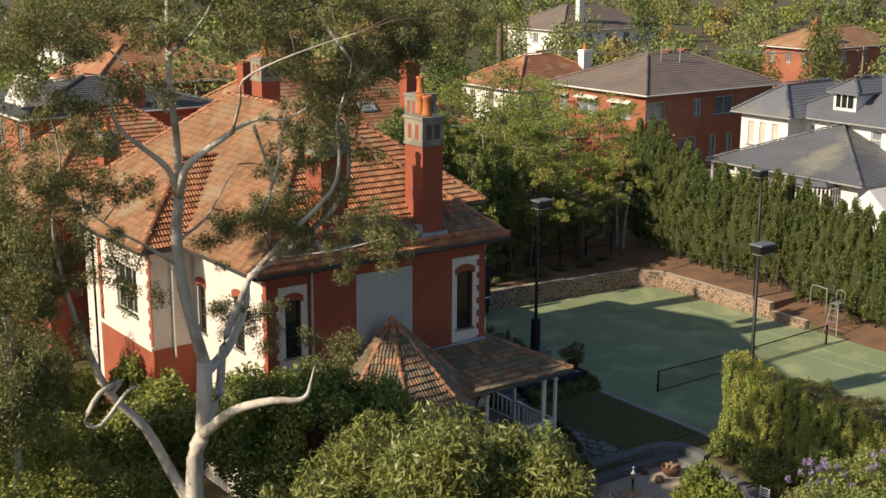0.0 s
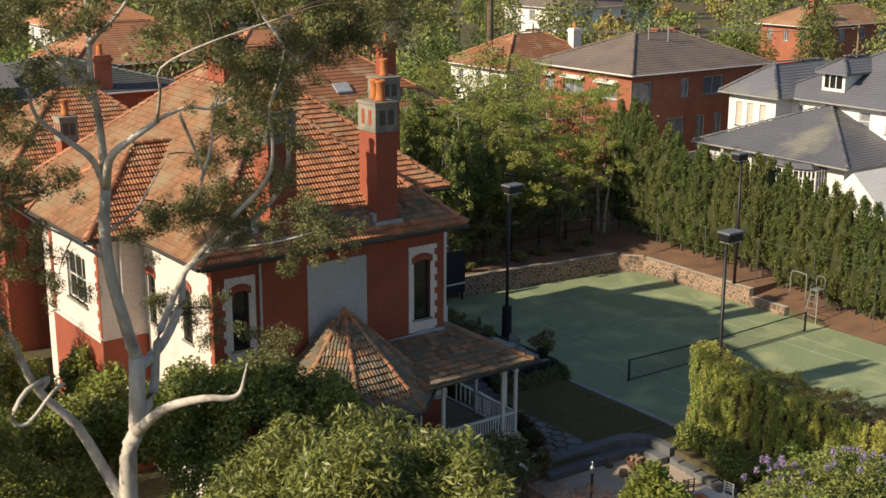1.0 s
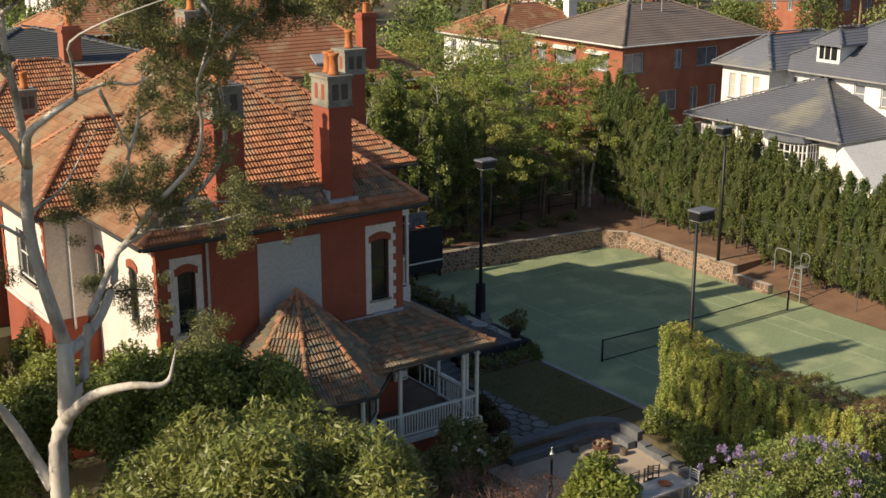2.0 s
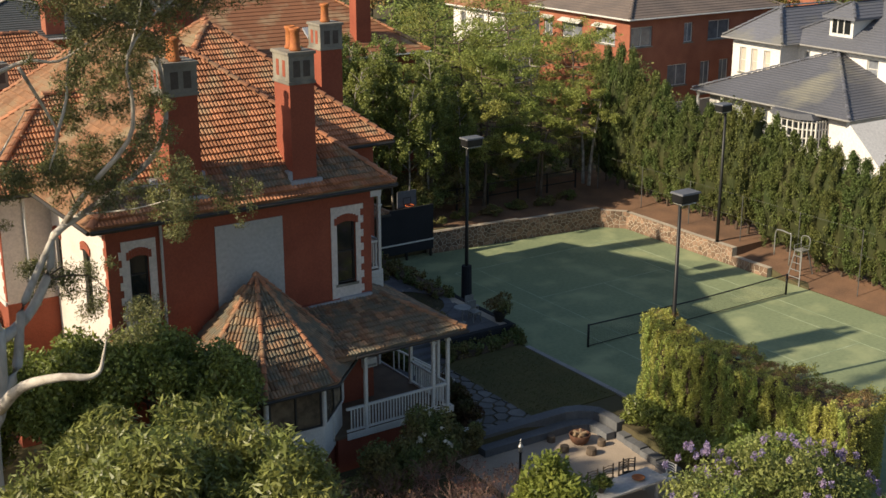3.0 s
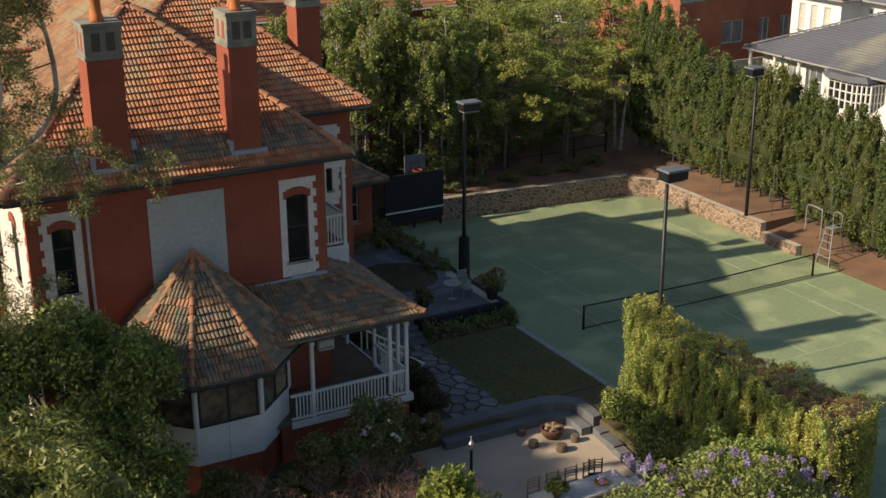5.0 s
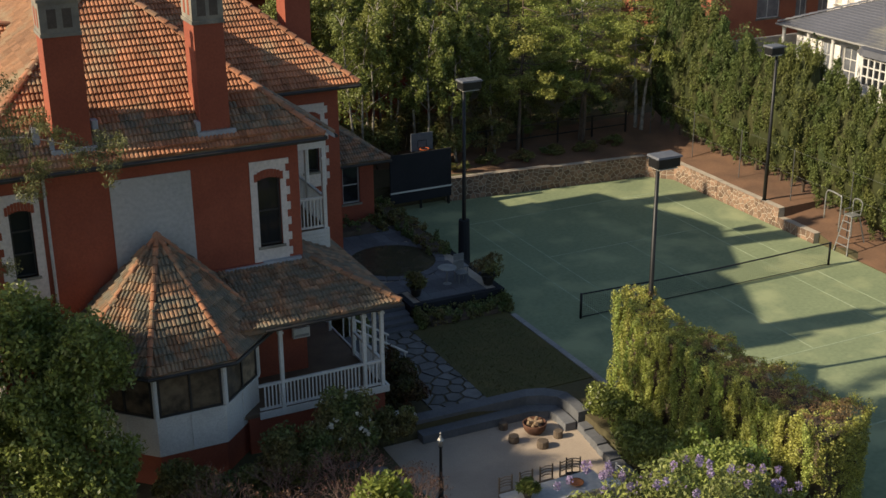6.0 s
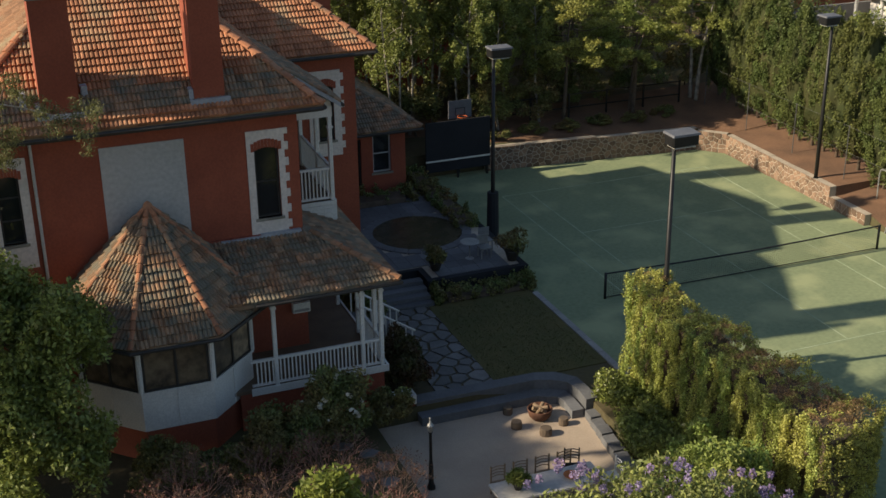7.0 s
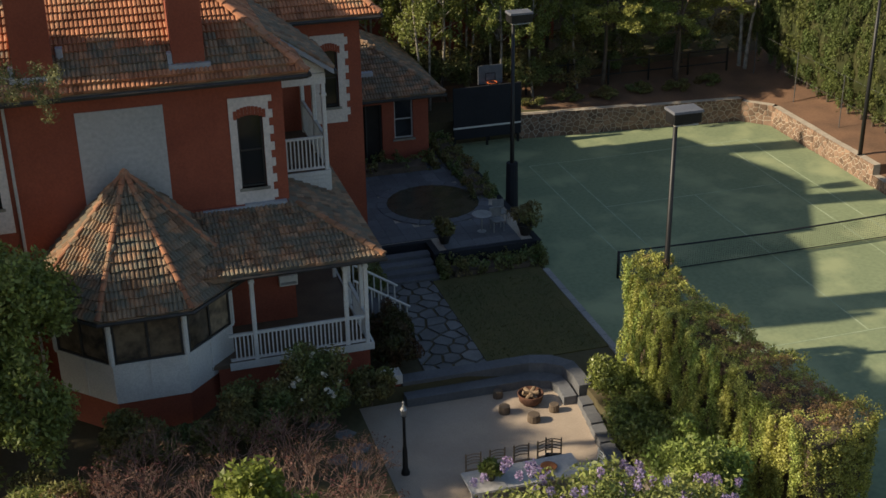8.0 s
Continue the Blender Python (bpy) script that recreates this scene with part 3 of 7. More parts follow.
for n, r in enumerate(ROOFS):
    x0, x1, y0, y1, ze, s = r
    hw = min(x1 - x0, y1 - y0) / 2
    top = ze + s * hw
    a, b = ((x0 + hw, y0 + hw, top), (x0 + hw, y1 - hw, top)) if x1 - x0 < y1 - y0 else ((x0 + hw, y0 + hw, top), (x1 - hw, y0 + hw, top))
    c = [(x0, y0, ze), (x1, y0, ze), (x1, y1, ze), (x0, y1, ze)]
    low = [(x, y, z - 0.14) for x, y, z in c]
    v = c + [a, b] + low
    f = [(0, 4, 3), (1, 2, 5)] if x1 - x0 >= y1 - y0 else [(0, 1, 4), (2, 3, 5)]
    f += [(0, 1, 5, 4), (2, 3, 4, 5)] if x1 - x0 >= y1 - y0 else [(1, 2, 5, 4), (3, 0, 4, 5)]
    f += [(6, 7, 1, 0), (7, 8, 2, 1), (8, 9, 3, 2), (9, 6, 0, 3), (9, 8, 7, 6)]
    roof = part("roof", mesh_of("roof", v, f, TILE_BROWN), house, "terracotta tiled hip roof")
    for p, q in zip(c, c[1:] + c[:1]):
        g = Shape()
        pts = [(p[0] + (q[0] - p[0]) * k / 40, p[1] + (q[1] - p[1]) * k / 40) for k in range(41)]
        if p[1] > 50.5 and q[1] > 50.5:
            continue
        run = [u for u in pts if roof_top(min(max(u[0], x0 + .02), x1 - .02), min(max(u[1], y0 + .02), y1 - .02)) < ze + 0.1]
        if len(run) > 1:
            nx, ny = (q[1] - p[1], p[0] - q[0])
            k = 0.06 / math.hypot(nx, ny)
            g.tube([(run[0][0] + nx * k, run[0][1] + ny * k, ze - 0.07), (run[-1][0] + nx * k, run[-1][1] + ny * k, ze - 0.07)], 0.075, 6)
            part("gutter", g.mesh("gutter", GUTTER), roof, "dark gutter along the eaves")
    for corner, apex in ((c[0], a), (c[3], a if x1 - x0 >= y1 - y0 else b), (c[1], b if x1 - x0 >= y1 - y0 else a), (c[2], b), (a, b)):
        A, B = Vector(corner), Vector(apex)
        vis = [i / 30 for i in range(31) if roof_top(*(A.lerp(B, i / 30)).xy) < A.lerp(B, i / 30).z + 0.12]
        if len(vis) > 1 and (B - A).length > 0.3:
            ridge_caps(None, A.lerp(B, vis[0]) + Vector((0, 0, 0.05)), A.lerp(B, vis[-1]) + Vector((0, 0, 0.05)), parent=roof, mat=TILE_RIDGE)
    face = [((x0, y0, ze), (1, 0), x1 - x0, lambda x, y: y - y0), ((x1, y0, ze), (0, 1), y1 - y0, lambda x, y: x1 - x),
            ((x0, y1, ze), (0, -1), y1 - y0, lambda x, y: x - x0)]
    for k, (p0, across, width, dist) in enumerate(face):
        def keep(x, y, dist=dist, r=r):
            d = dist(x, y)
            z = r[4] + r[5] * d
            return d >= 0 and abs(hip_z(r, x, y) - z) < 0.02 and all(hip_z(o, x, y) < z + 0.04 for o in ROOFS if o is not r)
        ms = tile_plane(p0, across, (width, hw), s, keep)
        # band of weathered tiles: lichen, and a tree's shadow put into the tile colour
        shade_band = [m for m in ms if k == 0 and n == 0 and 10.1 < m.translation.z < 10.62 + 0.12 * math.sin(m.translation.x * 2.3)]
        ms = [m @ pose(0, 0, 0.045, -9, 0, 0) if m.translation.z < 10.1 else m for m in ms if m.translation.z <= 10.1 or m not in shade_band] if shade_band else ms
        tile_jobs.append((roof, TILE_ME["lichened_tile" if k == 2 else "terracotta_tile"], ms, 300 if (n == 0 and k == 0) else 0))
        if shade_band:
            tile_jobs.append((roof, TILE_ME["weathered_tile"], shade_band, 0))


def wall(name, parent, mat, axis, at, a, b, z0, z1, holes=(), th=0.3, label=""):
    """An upright wall along x or y from a to b; its outer face lies at `at` and it is th thick inward (sign of th). holes: (a, b, z0, z1)."""
    sh = Shape()
    us = sorted({a, b, *[h[0] for h in holes], *[h[1] for h in holes]})
    for u0, u1 in zip(us, us[1:]):
        zs = sorted({z0, z1, *[z for h in holes if h[0] < (u0 + u1) / 2 < h[1] for z in h[2:4]]})
        for q0, q1 in zip(zs, zs[1:]):
            if any(h[0] < (u0 + u1) / 2 < h[1] and h[2] < (q0 + q1) / 2 < h[3] for h in holes):
                continue
            lo, hi = min(at, at + th), max(at, at + th)
            sh.box(*((u0, u1, lo, hi) if axis == "x" else (lo, hi, u0, u1)), q0, q1)
    bm = bmesh.new()
    me = sh.mesh(name, mat)
    bm.from_mesh(me)
    bmesh.ops.remove_doubles(bm, verts=bm.verts, dist=0.001)
    bm.to_mesh(me)
    bm.free()
    return part(name, me, parent, label)


def window(parent, axis, at, inward, a, b, z0, z1, mat=None, bars=(1, 1), glass=None):
    """A sash window in a wall opening: frame, bars, sill and an opaque pane, near-black by default in place of the dark
    room.
    """
    def bx(sh, u0, u1, d0, d1, q0, q1):
        lo, hi = sorted((at + inward * d0, at + inward * d1))
        return sh.box(*((u0, u1, lo, hi) if axis == "x" else (lo, hi, u0, u1)), q0, q1)
    mat = mat or GUTTER
    t = 0.06
    fr = bx(bx(bx(bx(Shape(), a, a + t, 0.1, 0.2, z0, z1), b - t, b, 0.1, 0.2, z0, z1), a + t, b - t, 0.1, 0.2, z1 - t, z1), a + t, b - t, 0.1, 0.2, z0, z0 + t)
    w = part("window", fr.mesh("window_frame", mat), parent)
    bar = Shape()
    for i in range(1, bars[0] + 1):
        u = a + (b - a) * i / (bars[0] + 1)
        bx(bar, u - 0.02, u + 0.02, 0.12, 0.18, z0 + t, z1 - t)
    for j in range(1, bars[1] + 1):
        q = z0 + (z1 - z0) * j / (bars[1] + 1)
        bx(bar, a + t, b - t, 0.115, 0.185, q - 0.025, q + 0.025)
    if bar.v:
        part("glazing_bar", bar.mesh("glazing_bar", mat), w)
    part("pane", bx(Shape(), a + t, b - t, 0.145, 0.155, z0 + t, z1 - t).mesh("pane", glass or GLASS), w)
    part("sill", bx(Shape(), a - 0.08, b + 0.08, -0.07, 0.12, z0 - 0.09, z0).mesh("sill", CEMENT), w)
    return w


def surround(parent, axis, at, out, a, b, z0, z1, A, B, Z0, Z1, mat, teeth=0.0, left=True):
    """A pale panel round an opening (a..b, z0..z1) reaching to A..B, Z0..Z1, with a toothed edge."""
    def bx(sh, u0, u1, q0, q1):
        lo, hi = sorted((at, at + out * 0.035))
        return sh.box(*((u0, u1, lo, hi) if axis == "x" else (lo, hi, u0, u1)), q0, q1)
    sh = Shape()
    bx(sh, A, a, Z0, Z1), bx(sh, b, B, Z0, Z1), bx(sh, a, b, Z0, z0), bx(sh, a, b, z1, Z1)
    if teeth:
        k = 0
        q = Z0
        while q < Z1 - 0.15:
            if k % 2:
                bx(sh, A - teeth if left else B, A if left else B + teeth, q, min(q + 0.26, Z1))
            q += 0.26
            k += 1
    return part("window_surround", sh.mesh("window_surround", mat), parent, "pale rendered surround")


def arch_head(parent, axis, at, out, a, b, z, mat):
    """A shallow brick arch over an opening."""
    sh = Shape()
    n = 9
    for i in range(n):
        u0, u1 = a - 0.1 + (b - a + 0.2) * i / n, a - 0.1 + (b - a + 0.2) * (i + 1) / n - 0.008
        h = 0.16 * (1 - ((i + 0.5) / n * 2 - 1) ** 2)
        lo, hi = sorted((at + out * 0.02, at + out * 0.055))
        sh.box(*((u0, u1, lo, hi) if axis == "x" else (lo, hi, u0, u1)), z - 0.16 + h * 0.9, z + 0.10 + h)
    part("brick_arch", sh.mesh("brick_arch", mat), parent, "red brick arch")


def quoins(parent, axis, at, out, corner, side, z0, z1, mat, wide=0.34, narrow=0.2):
    q, k = z0, 0
    while q < z1 - 0.1:
        w_ = wide if k % 2 else narrow
        u0, u1 = sorted((corner, corner + side * w_))
        lo, hi = sorted((at, at + out * 0.03))
        part("quoin", Shape().box(*((u0, u1, lo, hi) if axis == "x" else (lo, hi, u0, u1)), q, min(q + 0.255, z1)).mesh("quoin", mat), parent)
        q += 0.262
        k += 1


ZT = 9.6
W1, W2 = (21.2, 21.86, 6.4, 8.55), (28.87, 29.65, 6.12, 8.48)
wall("wall", house, BRICK, "x", 38.4, 20.5, 30.3, 0.0, ZT, [W1, W2], 0.3, "red painted brick wall")
window(house, "x", 38.4, 1, *W1, bars=(0, 2))
window(house, "x", 38.4, 1, *W2, bars=(0, 1))
surround(house, "x", 38.4, -1, *W1, 20.95, 22.12, 5.6, 9.05, RENDER_WHITE, 0.1)
surround(house, "x", 38.4, -1, *W2, 28.64, 29.84, 5.45, 9.02, RENDER_WHITE, 0.12, False)
arch_head(house, "x", 38.4, -1, W1[0], W1[1], W1[3], BRICK)
arch_head(house, "x", 38.4, -1, W2[0], W2[1], W2[3], BRICK)
part("pale_panel", box("pale_panel", PANEL_GREY, 24.22, 26.74, 38.37, 38.4, 3.4, 9.05), house, "pale grey painted wall panel")
part("downpipe", Shape().tube([(22.3, 38.32, 9.5), (22.3, 38.32, 0.2)], 0.05, 8).mesh("downpipe", PANEL_GREY), house)
part("string_course", box("string_course", BRICK, 26.75, 30.36, 38.3, 38.4, 5.42, 5.6), house)
WA, WB = (43.35, 44.0, 6.2, 8.15), (40.2, 40.95, 6.3, 8.35)
wall("wall", house, RENDER_WHITE, "y", 20.5, 38.7, 44.3, 0.0, ZT, [WA, WB], 0.3, "sunlit pale rendered wall")
for q in (WA, WB):
    window(house, "y", 20.5, 1, *q, bars=(1, 2))
    arch_head(house, "y", 20.5, -1, q[0], q[1], q[3], BRICK)
quoins(house, "y", 20.5, -1, 38.4, 1, 1.0, ZT, BRICK)
part("fascia", box("fascia", GUTTER, 19.95, 30.9, 38.0, 38.06, 9.52, 9.6), house)
wall("wall", house, RENDER_WHITE, "x", 44.3, 18.7, 20.5, 0.0, ZT, [], 0.3)
part("downpipe", Shape().tube([(19.55, 44.22, 9.5), (19.55, 44.22, 5.2)], 0.05, 8).mesh("downpipe", WHITE), house)
WC = (45.7, 47.75, 6.6, 8.5)
wall("wall", house, RENDER_WHITE, "y", 18.7, 44.6, 49.6, 5.6, ZT, [WC], 0.3)
wall("wall", house, BRICK, "y", 18.66, 44.3, 49.6, 0.0, 5.6, [], 0.34, "red brick lower wall")
window(house, "y", 18.7, 1, *WC, mat=WHITE, bars=(2, 1))
quoins(house, "y", 18.7, -1, 44.3, 1, 5.7, ZT, BRICK)
quoins(house, "y", 18.7, -1, 49.6, -1, 5.7, ZT, BRICK)
part("band", box("band", WHITE, 18.6, 18.66, 44.3, 49.6, 5.55, 5.68), house)
part("lower_wall_face", box("lower_wall_face", BRICK, 18.66, 20.5, 44.24, 44.3, 0.0, 5.6), house)
wall("wall", house, BRICK, "y", 30.3, 38.7, 44.8, 0.0, ZT, [(40.4, 41.6, 6.1, 8.4)], -0.3)
WE = (32.75, 33.35, 6.3, 8.4)
wall("wall", house, BRICK, "x", 44.8, 30.3, 34.2, 0.0, ZT, [WE], 0.3)
window(house, "x", 44.8, 1, *WE, bars=(0, 1))
surround(house, "x", 44.8, -1, *WE, 32.4, 33.62, 5.7, 8.95, RENDER_WHITE, 0.12, False)
arch_head(house, "x", 44.8, -1, WE[0], WE[1], WE[3], BRICK)
wall("wall", house, BRICK, "y", 34.2, 45.1, 55.2, 0.0, ZT, [], -0.3)
wall("wall", house, BRICK, "x", 55.2, 20.5, 33.9, 0.0, ZT, [], -0.3)
wall("wall", house, BRICK, "x", 49.6, 18.7, 20.5, 0.0, ZT, [], -0.3)
wall("wall", house, RENDER_WHITE, "y", 20.5, 49.6, 56.0, 0.0, ZT, [], 0.3)
# floor coloured near-black in place of the missing light indoors
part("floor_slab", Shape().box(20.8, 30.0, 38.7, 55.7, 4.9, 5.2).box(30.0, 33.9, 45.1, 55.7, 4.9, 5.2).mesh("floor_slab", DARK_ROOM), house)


def chimney(name, x0, x1, y0, y1, zb, zt, pots, flash=True, parent=None):
    c = part("chimney", Shape().box(x0, x1, y0, y1, zb, zt - 1.1).mesh("stack", BRICK), parent or house, "tall red brick chimney with a cement cap")
    cap = Shape().box(x0 - 0.05, x1 + 0.05, y0 - 0.05, y1 + 0.05, zt - 1.1, zt - 1.0)
    cap.box(x0 - 0.02, x1 + 0.02, y0 - 0.02, y1 + 0.02, zt - 1.0, zt - 0.1).box(x0 - 0.07, x1 + 0.07, y0 - 0.07, y1 + 0.07, zt - 0.1, zt)
    cp = part("cap", cap.mesh("cap", CEMENT), c, "grey weathered cement cap")
    for i in range(2):
        u = x0 + (x1 - x0) * (0.3 + 0.4 * i)
        # flat slab, no real hollow: the recess's shade is put into its colour
        part("cap_niche", Shape().prism([(u - 0.13, y0 - 0.03), (u + 0.13, y0 - 0.03), (u + 0.13, y0 - 0.022), (u - 0.13, y0 - 0.022)], zt - 0.85, zt - 0.3).mesh("cap_niche", NICHE_SHADE), c)
    for i in range(2):
        u = y0 + (y1 - y0) * (0.3 + 0.4 * i)
        part("cap_niche", box("cap_niche", BRICK, x0 - 0.03, x0 - 0.022, u - 0.1, u + 0.1, zt - 0.85, zt - 0.3), c)
    for i in range(pots):
        u = y0 + (y1 - y0) * (i + 0.5) / pots
        for v in ((x0 + x1) / 2 + 0.12 * (i - 0.5) * (pots > 1),):
            part("chimney_pot", Shape().lathe(v, u, [(0.19, zt), (0.22, zt + 0.06), (0.17, zt + 0.14), (0.155, zt + 0.62), (0.2, zt + 0.68), (0.2, zt + 0.76), (0.15, zt + 0.78), (0.12, zt + 0.6)], 14).mesh("chimney_pot", POT, True), c, "orange clay pot")
    if flash:
        zr = hip_z(ROOFS[0], (x0 + x1) / 2, y0)
        part("flashing", Shape().box(x0 - 0.14, x1 + 0.14, y0 - 0.16, y0 - 0.01, zr - 0.12, zr + 0.09).mesh("flashing", LEAD), c, "pale lead flashing")
        part("flashing", Shape().box(x0 - 0.14, x0 - 0.012, y0 - 0.01, y0 + 0.4, zr, zr + 0.40).mesh("flashing", LEAD), c)
    return c


chimney("chimney", 22.76, 23.85, 38.3, 39.35, 9.6, 14.68, 2)
for x, y in ((23.95, 38.7), (22.2, 38.5)):
    part("roof_vent", Shape().box(x, x + 0.2, y, y + 0.3, 10.25, 10.9, ch=0.03).mesh("roof_vent", LEAD), house, "small blue-grey metal flashing box")
chimney("chimney", 27.17, 28.1, 38.3, 39.45, 9.6, 14.66, 2)
chimney("chimney", 33.0, 34.0, 46.9, 47.9, 9.6, 14.3, 1, False)
chimney("chimney", 28.9, 29.9, 54.0, 55.0, 10.5, 15.6, 1, False)
chimney("chimney", 21.9, 22.7, 56.6, 57.4, 8.0, 12.3, 1, False)
wall("wall", house, BRICK, "y", 19.2, 57.6, 66.4, 0.0, 8.6, [], 0.3)
wall("wall", house, BRICK, "x", 57.6, 19.5, 30.0, 0.0, 8.6, [], 0.3)

# balcony on the east side
BF, BY0, BTOP = 5.55, 40.6, 8.5
bal = part("balcony", Shape().box(30.3, 32.05, BY0, 44.8, BF - 0.2, BF).mesh("balcony_floor", DECK), house, "white timber balcony with railings")
for k in range(7):
    part("apron_board", Shape().box(30.3, 32.05, BY0 - 0.06 - 0.004 * (k % 2), BY0 - 0.005, BF - 0.97 + k * 0.14, BF - 0.84 + k * 0.14).mesh("apron_board", WHITE), bal)
part("apron", Shape().box(32.06, 32.1, BY0, 44.8, BF - 0.97, BF).mesh("apron", WHITE), bal, "white boarded apron")
for x, y in ((31.98, BY0 + 0.08), (31.98, 42.4), (31.98, 44.6)):
    part("post", Shape().box(x - 0.07, x + 0.07, y - 0.07, y + 0.07, BF, BTOP, ch=0.02).box(x - 0.1, x + 0.1, y - 0.1, y + 0.1, BTOP - 0.4, BTOP - 0.34).mesh("post", WHITE), bal)
for i in range(12):
    part("baluster", box("baluster", WHITE, 30.40 + i * 0.128, 30.445 + i * 0.128, BY0 + 0.05, BY0 + 0.09, BF + 0.12, BF + 1.1), bal)
for i in range(28):
    part("baluster", box("baluster", WHITE, 31.96, 32.0, BY0 + 0.25 + i * 0.14, BY0 + 0.295 + i * 0.14, BF + 0.12, BF + 1.1), bal)
part("handrail", Shape().box(30.3, 31.9, BY0 + 0.03, BY0 + 0.12, BF + 1.1, BF + 1.18).box(31.94, 32.03, BY0 + 0.16, 44.5, BF + 1.1, BF + 1.18).mesh("handrail", WHITE), bal)
part("bottom_rail", Shape().box(30.3, 31.9, BY0 + 0.04, BY0 + 0.11, BF + 0.05, BF + 0.12).box(31.95, 32.02, BY0 + 0.16, 44.5, BF + 0.05, BF + 0.12).mesh("bottom_rail", WHITE), bal)
part("beam", Shape().box(30.3, 32.07, BY0 + 0.01, BY0 + 0.15, BTOP, BTOP + 0.36).box(31.92, 32.07, BY0 + 0.15, 44.6, BTOP, BTOP + 0.36).mesh("beam", WHITE), bal)
part("gable_board", Shape().add([(30.3, BY0 + 0.03, BTOP + 0.37), (32.05, BY0 + 0.03, BTOP + 0.37), (32.05, BY0 + 0.03, BTOP + 0.5), (30.3, BY0 + 0.03, 10.1), (30.3, BY0 + 0.1, BTOP + 0.37), (32.05, BY0 + 0.1, BTOP + 0.37), (32.05, BY0 + 0.1, BTOP + 0.5), (30.3, BY0 + 0.1, 10.1)], [(0, 1, 2, 3), (7, 6, 5, 4), (3, 2, 6, 7), (1, 5, 6, 2)]).mesh("gable_board", WHITE), bal, "white gable boarding")
part("back_wall_boards", box("back_wall_boards", RENDER_WHITE, 30.31, 30.35, 41.7, 44.79, BF, BTOP), bal)
bs, bx1, bz1 = 0.7, 32.3, 9.03
bz0 = bz1 + (bx1 - 30.2) * bs
bro = part("balcony_roof", mesh_of("balcony_roof", [(30.2, 40.25, bz0), (30.2, 44.3, bz0), (bx1, 44.3, bz1), (bx1, 40.25, bz1), (30.2, 40.25, bz0 - 0.16), (30.2, 44.3, bz0 - 0.16), (bx1, 44.3, bz1 - 0.14), (bx1, 40.25, bz1 - 0.14)],
           [(0, 3, 2, 1), (4, 5, 6, 7), (0, 4, 7, 3), (3, 7, 6, 2), (2, 6, 5, 1), (1, 5, 4, 0)], LEAD), house, "pitched weathered tiled balcony roof with a pale verge")
tile_jobs.append((bro, TILE_ME["weathered_tile"], tile_plane((bx1, 40.3, bz1), (0, 1), (4.0, 2.1), bs, lambda x, y: 30.2 < x and roof_top(x, y) < bz1 + (bx1 - x) * bs), 0))
part("gutter", Shape().tube([(bx1 + 0.07, 40.25, bz1 - 0.08), (bx1 + 0.07, 44.3, bz1 - 0.08)], 0.06, 6).mesh("gutter", GUTTER), bro)

# bay room: an octagonal sunroom with a steep tiled roof
BX, BY = 25.4, 37.82


def octo(r, turn=22.5):
    """Octagon corners by the distance of its sides from the middle."""
    q = r / math.cos(math.pi / 8)
    return [(BX + q * math.cos(radians(turn + 45 * k)), BY + q * math.sin(radians(turn + 45 * k))) for k in range(8)]


bay = part("sunroom", Shape().prism(octo(2.6), 1.1, 2.35).mesh("sunroom_wall", WHITE), house, "white octagonal sunroom with large dark windows")
part("base", Shape().prism(octo(2.52), 0.0, 1.096).mesh("base", BRICK), bay, "red brick base")
part("sill_board", Shape().prism(octo(2.66), 2.352, 2.42).mesh("sill_board", WHITE), bay)
part("head_board", Shape().prism(octo(2.66), 3.78, 4.02).mesh("head_board", WHITE), bay)
# solid near-black block, put in as the darkness of the sunroom
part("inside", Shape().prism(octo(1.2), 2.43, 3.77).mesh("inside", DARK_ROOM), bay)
oc = octo(2.6)
for x, y in oc:
    part("corner_post", Shape().prism([(x + 0.09 * math.cos(radians(45 * k + 22)), y + 0.09 * math.sin(radians(45 * k + 22))) for k in range(8)], 2.424, 3.776).mesh("corner_post", WHITE), bay)
for k in range(8):
    (xa, ya), (xb, yb) = oc[k], oc[(k + 1) % 8]
    if (ya + yb) / 2 > 38.3:
        continue
    d = Vector((xb - xa, yb - ya, 0)).normalized()
    m = Matrix.Translation(((xa + xb) / 2, (ya + yb) / 2, 0)) @ Matrix((d, Vector((-d.y, d.x, 0)), Vector((0, 0, 1)))).transposed().to_4x4()
    L = math.hypot(xb - xa, yb - ya) / 2 - 0.1
    f = Shape().box(-L, -L + 0.06, -0.04, 0.04, 2.43, 3.77, m).box(L - 0.06, L, -0.04, 0.04, 2.43, 3.77, m).box(-0.035, 0.035, -0.04, 0.04, 2.43, 3.77, m)
    f.box(-L, L, -0.035, 0.035, 2.43, 2.5, m).box(-L, L, -0.035, 0.035, 3.7, 3.77, m)
    wn_ = part("window", f.mesh("window_frame", GUTTER), bay)
    for s in (-1, 1):
        part("pane", Shape().box(min(0.04 * s, (L - 0.06) * s), max(0.04 * s, (L - 0.06) * s), 0.0, 0.01, 2.5, 3.7, m).mesh("pane", GLASS_REFLECTION), wn_)
    part("wall_rib", Shape().box(-0.03, 0.03, -0.03, 0.0, 1.14, 2.34, m).mesh("wall_rib", WHITE), bay)
EZ, AP, ER = 4.08, 7.28, 3.15
er = octo(ER)
bv = [(x, y, EZ) for x, y in er] + [(BX, BY, AP)] + [(x, y, EZ - 0.1) for x, y in er]
broof = part("sunroom_roof", mesh_of("sunroom_roof", bv, [(k, (k + 1) % 8, 8) for k in range(8)] + [(k, 9 + k, 9 + (k + 1) % 8, (k + 1) % 8) for k in range(8)] + [tuple(range(16, 8, -1))], TILE_OLD), house, "steep octagonal roof of lichen-stained terracotta tiles")
bsl = (AP - EZ) / ER
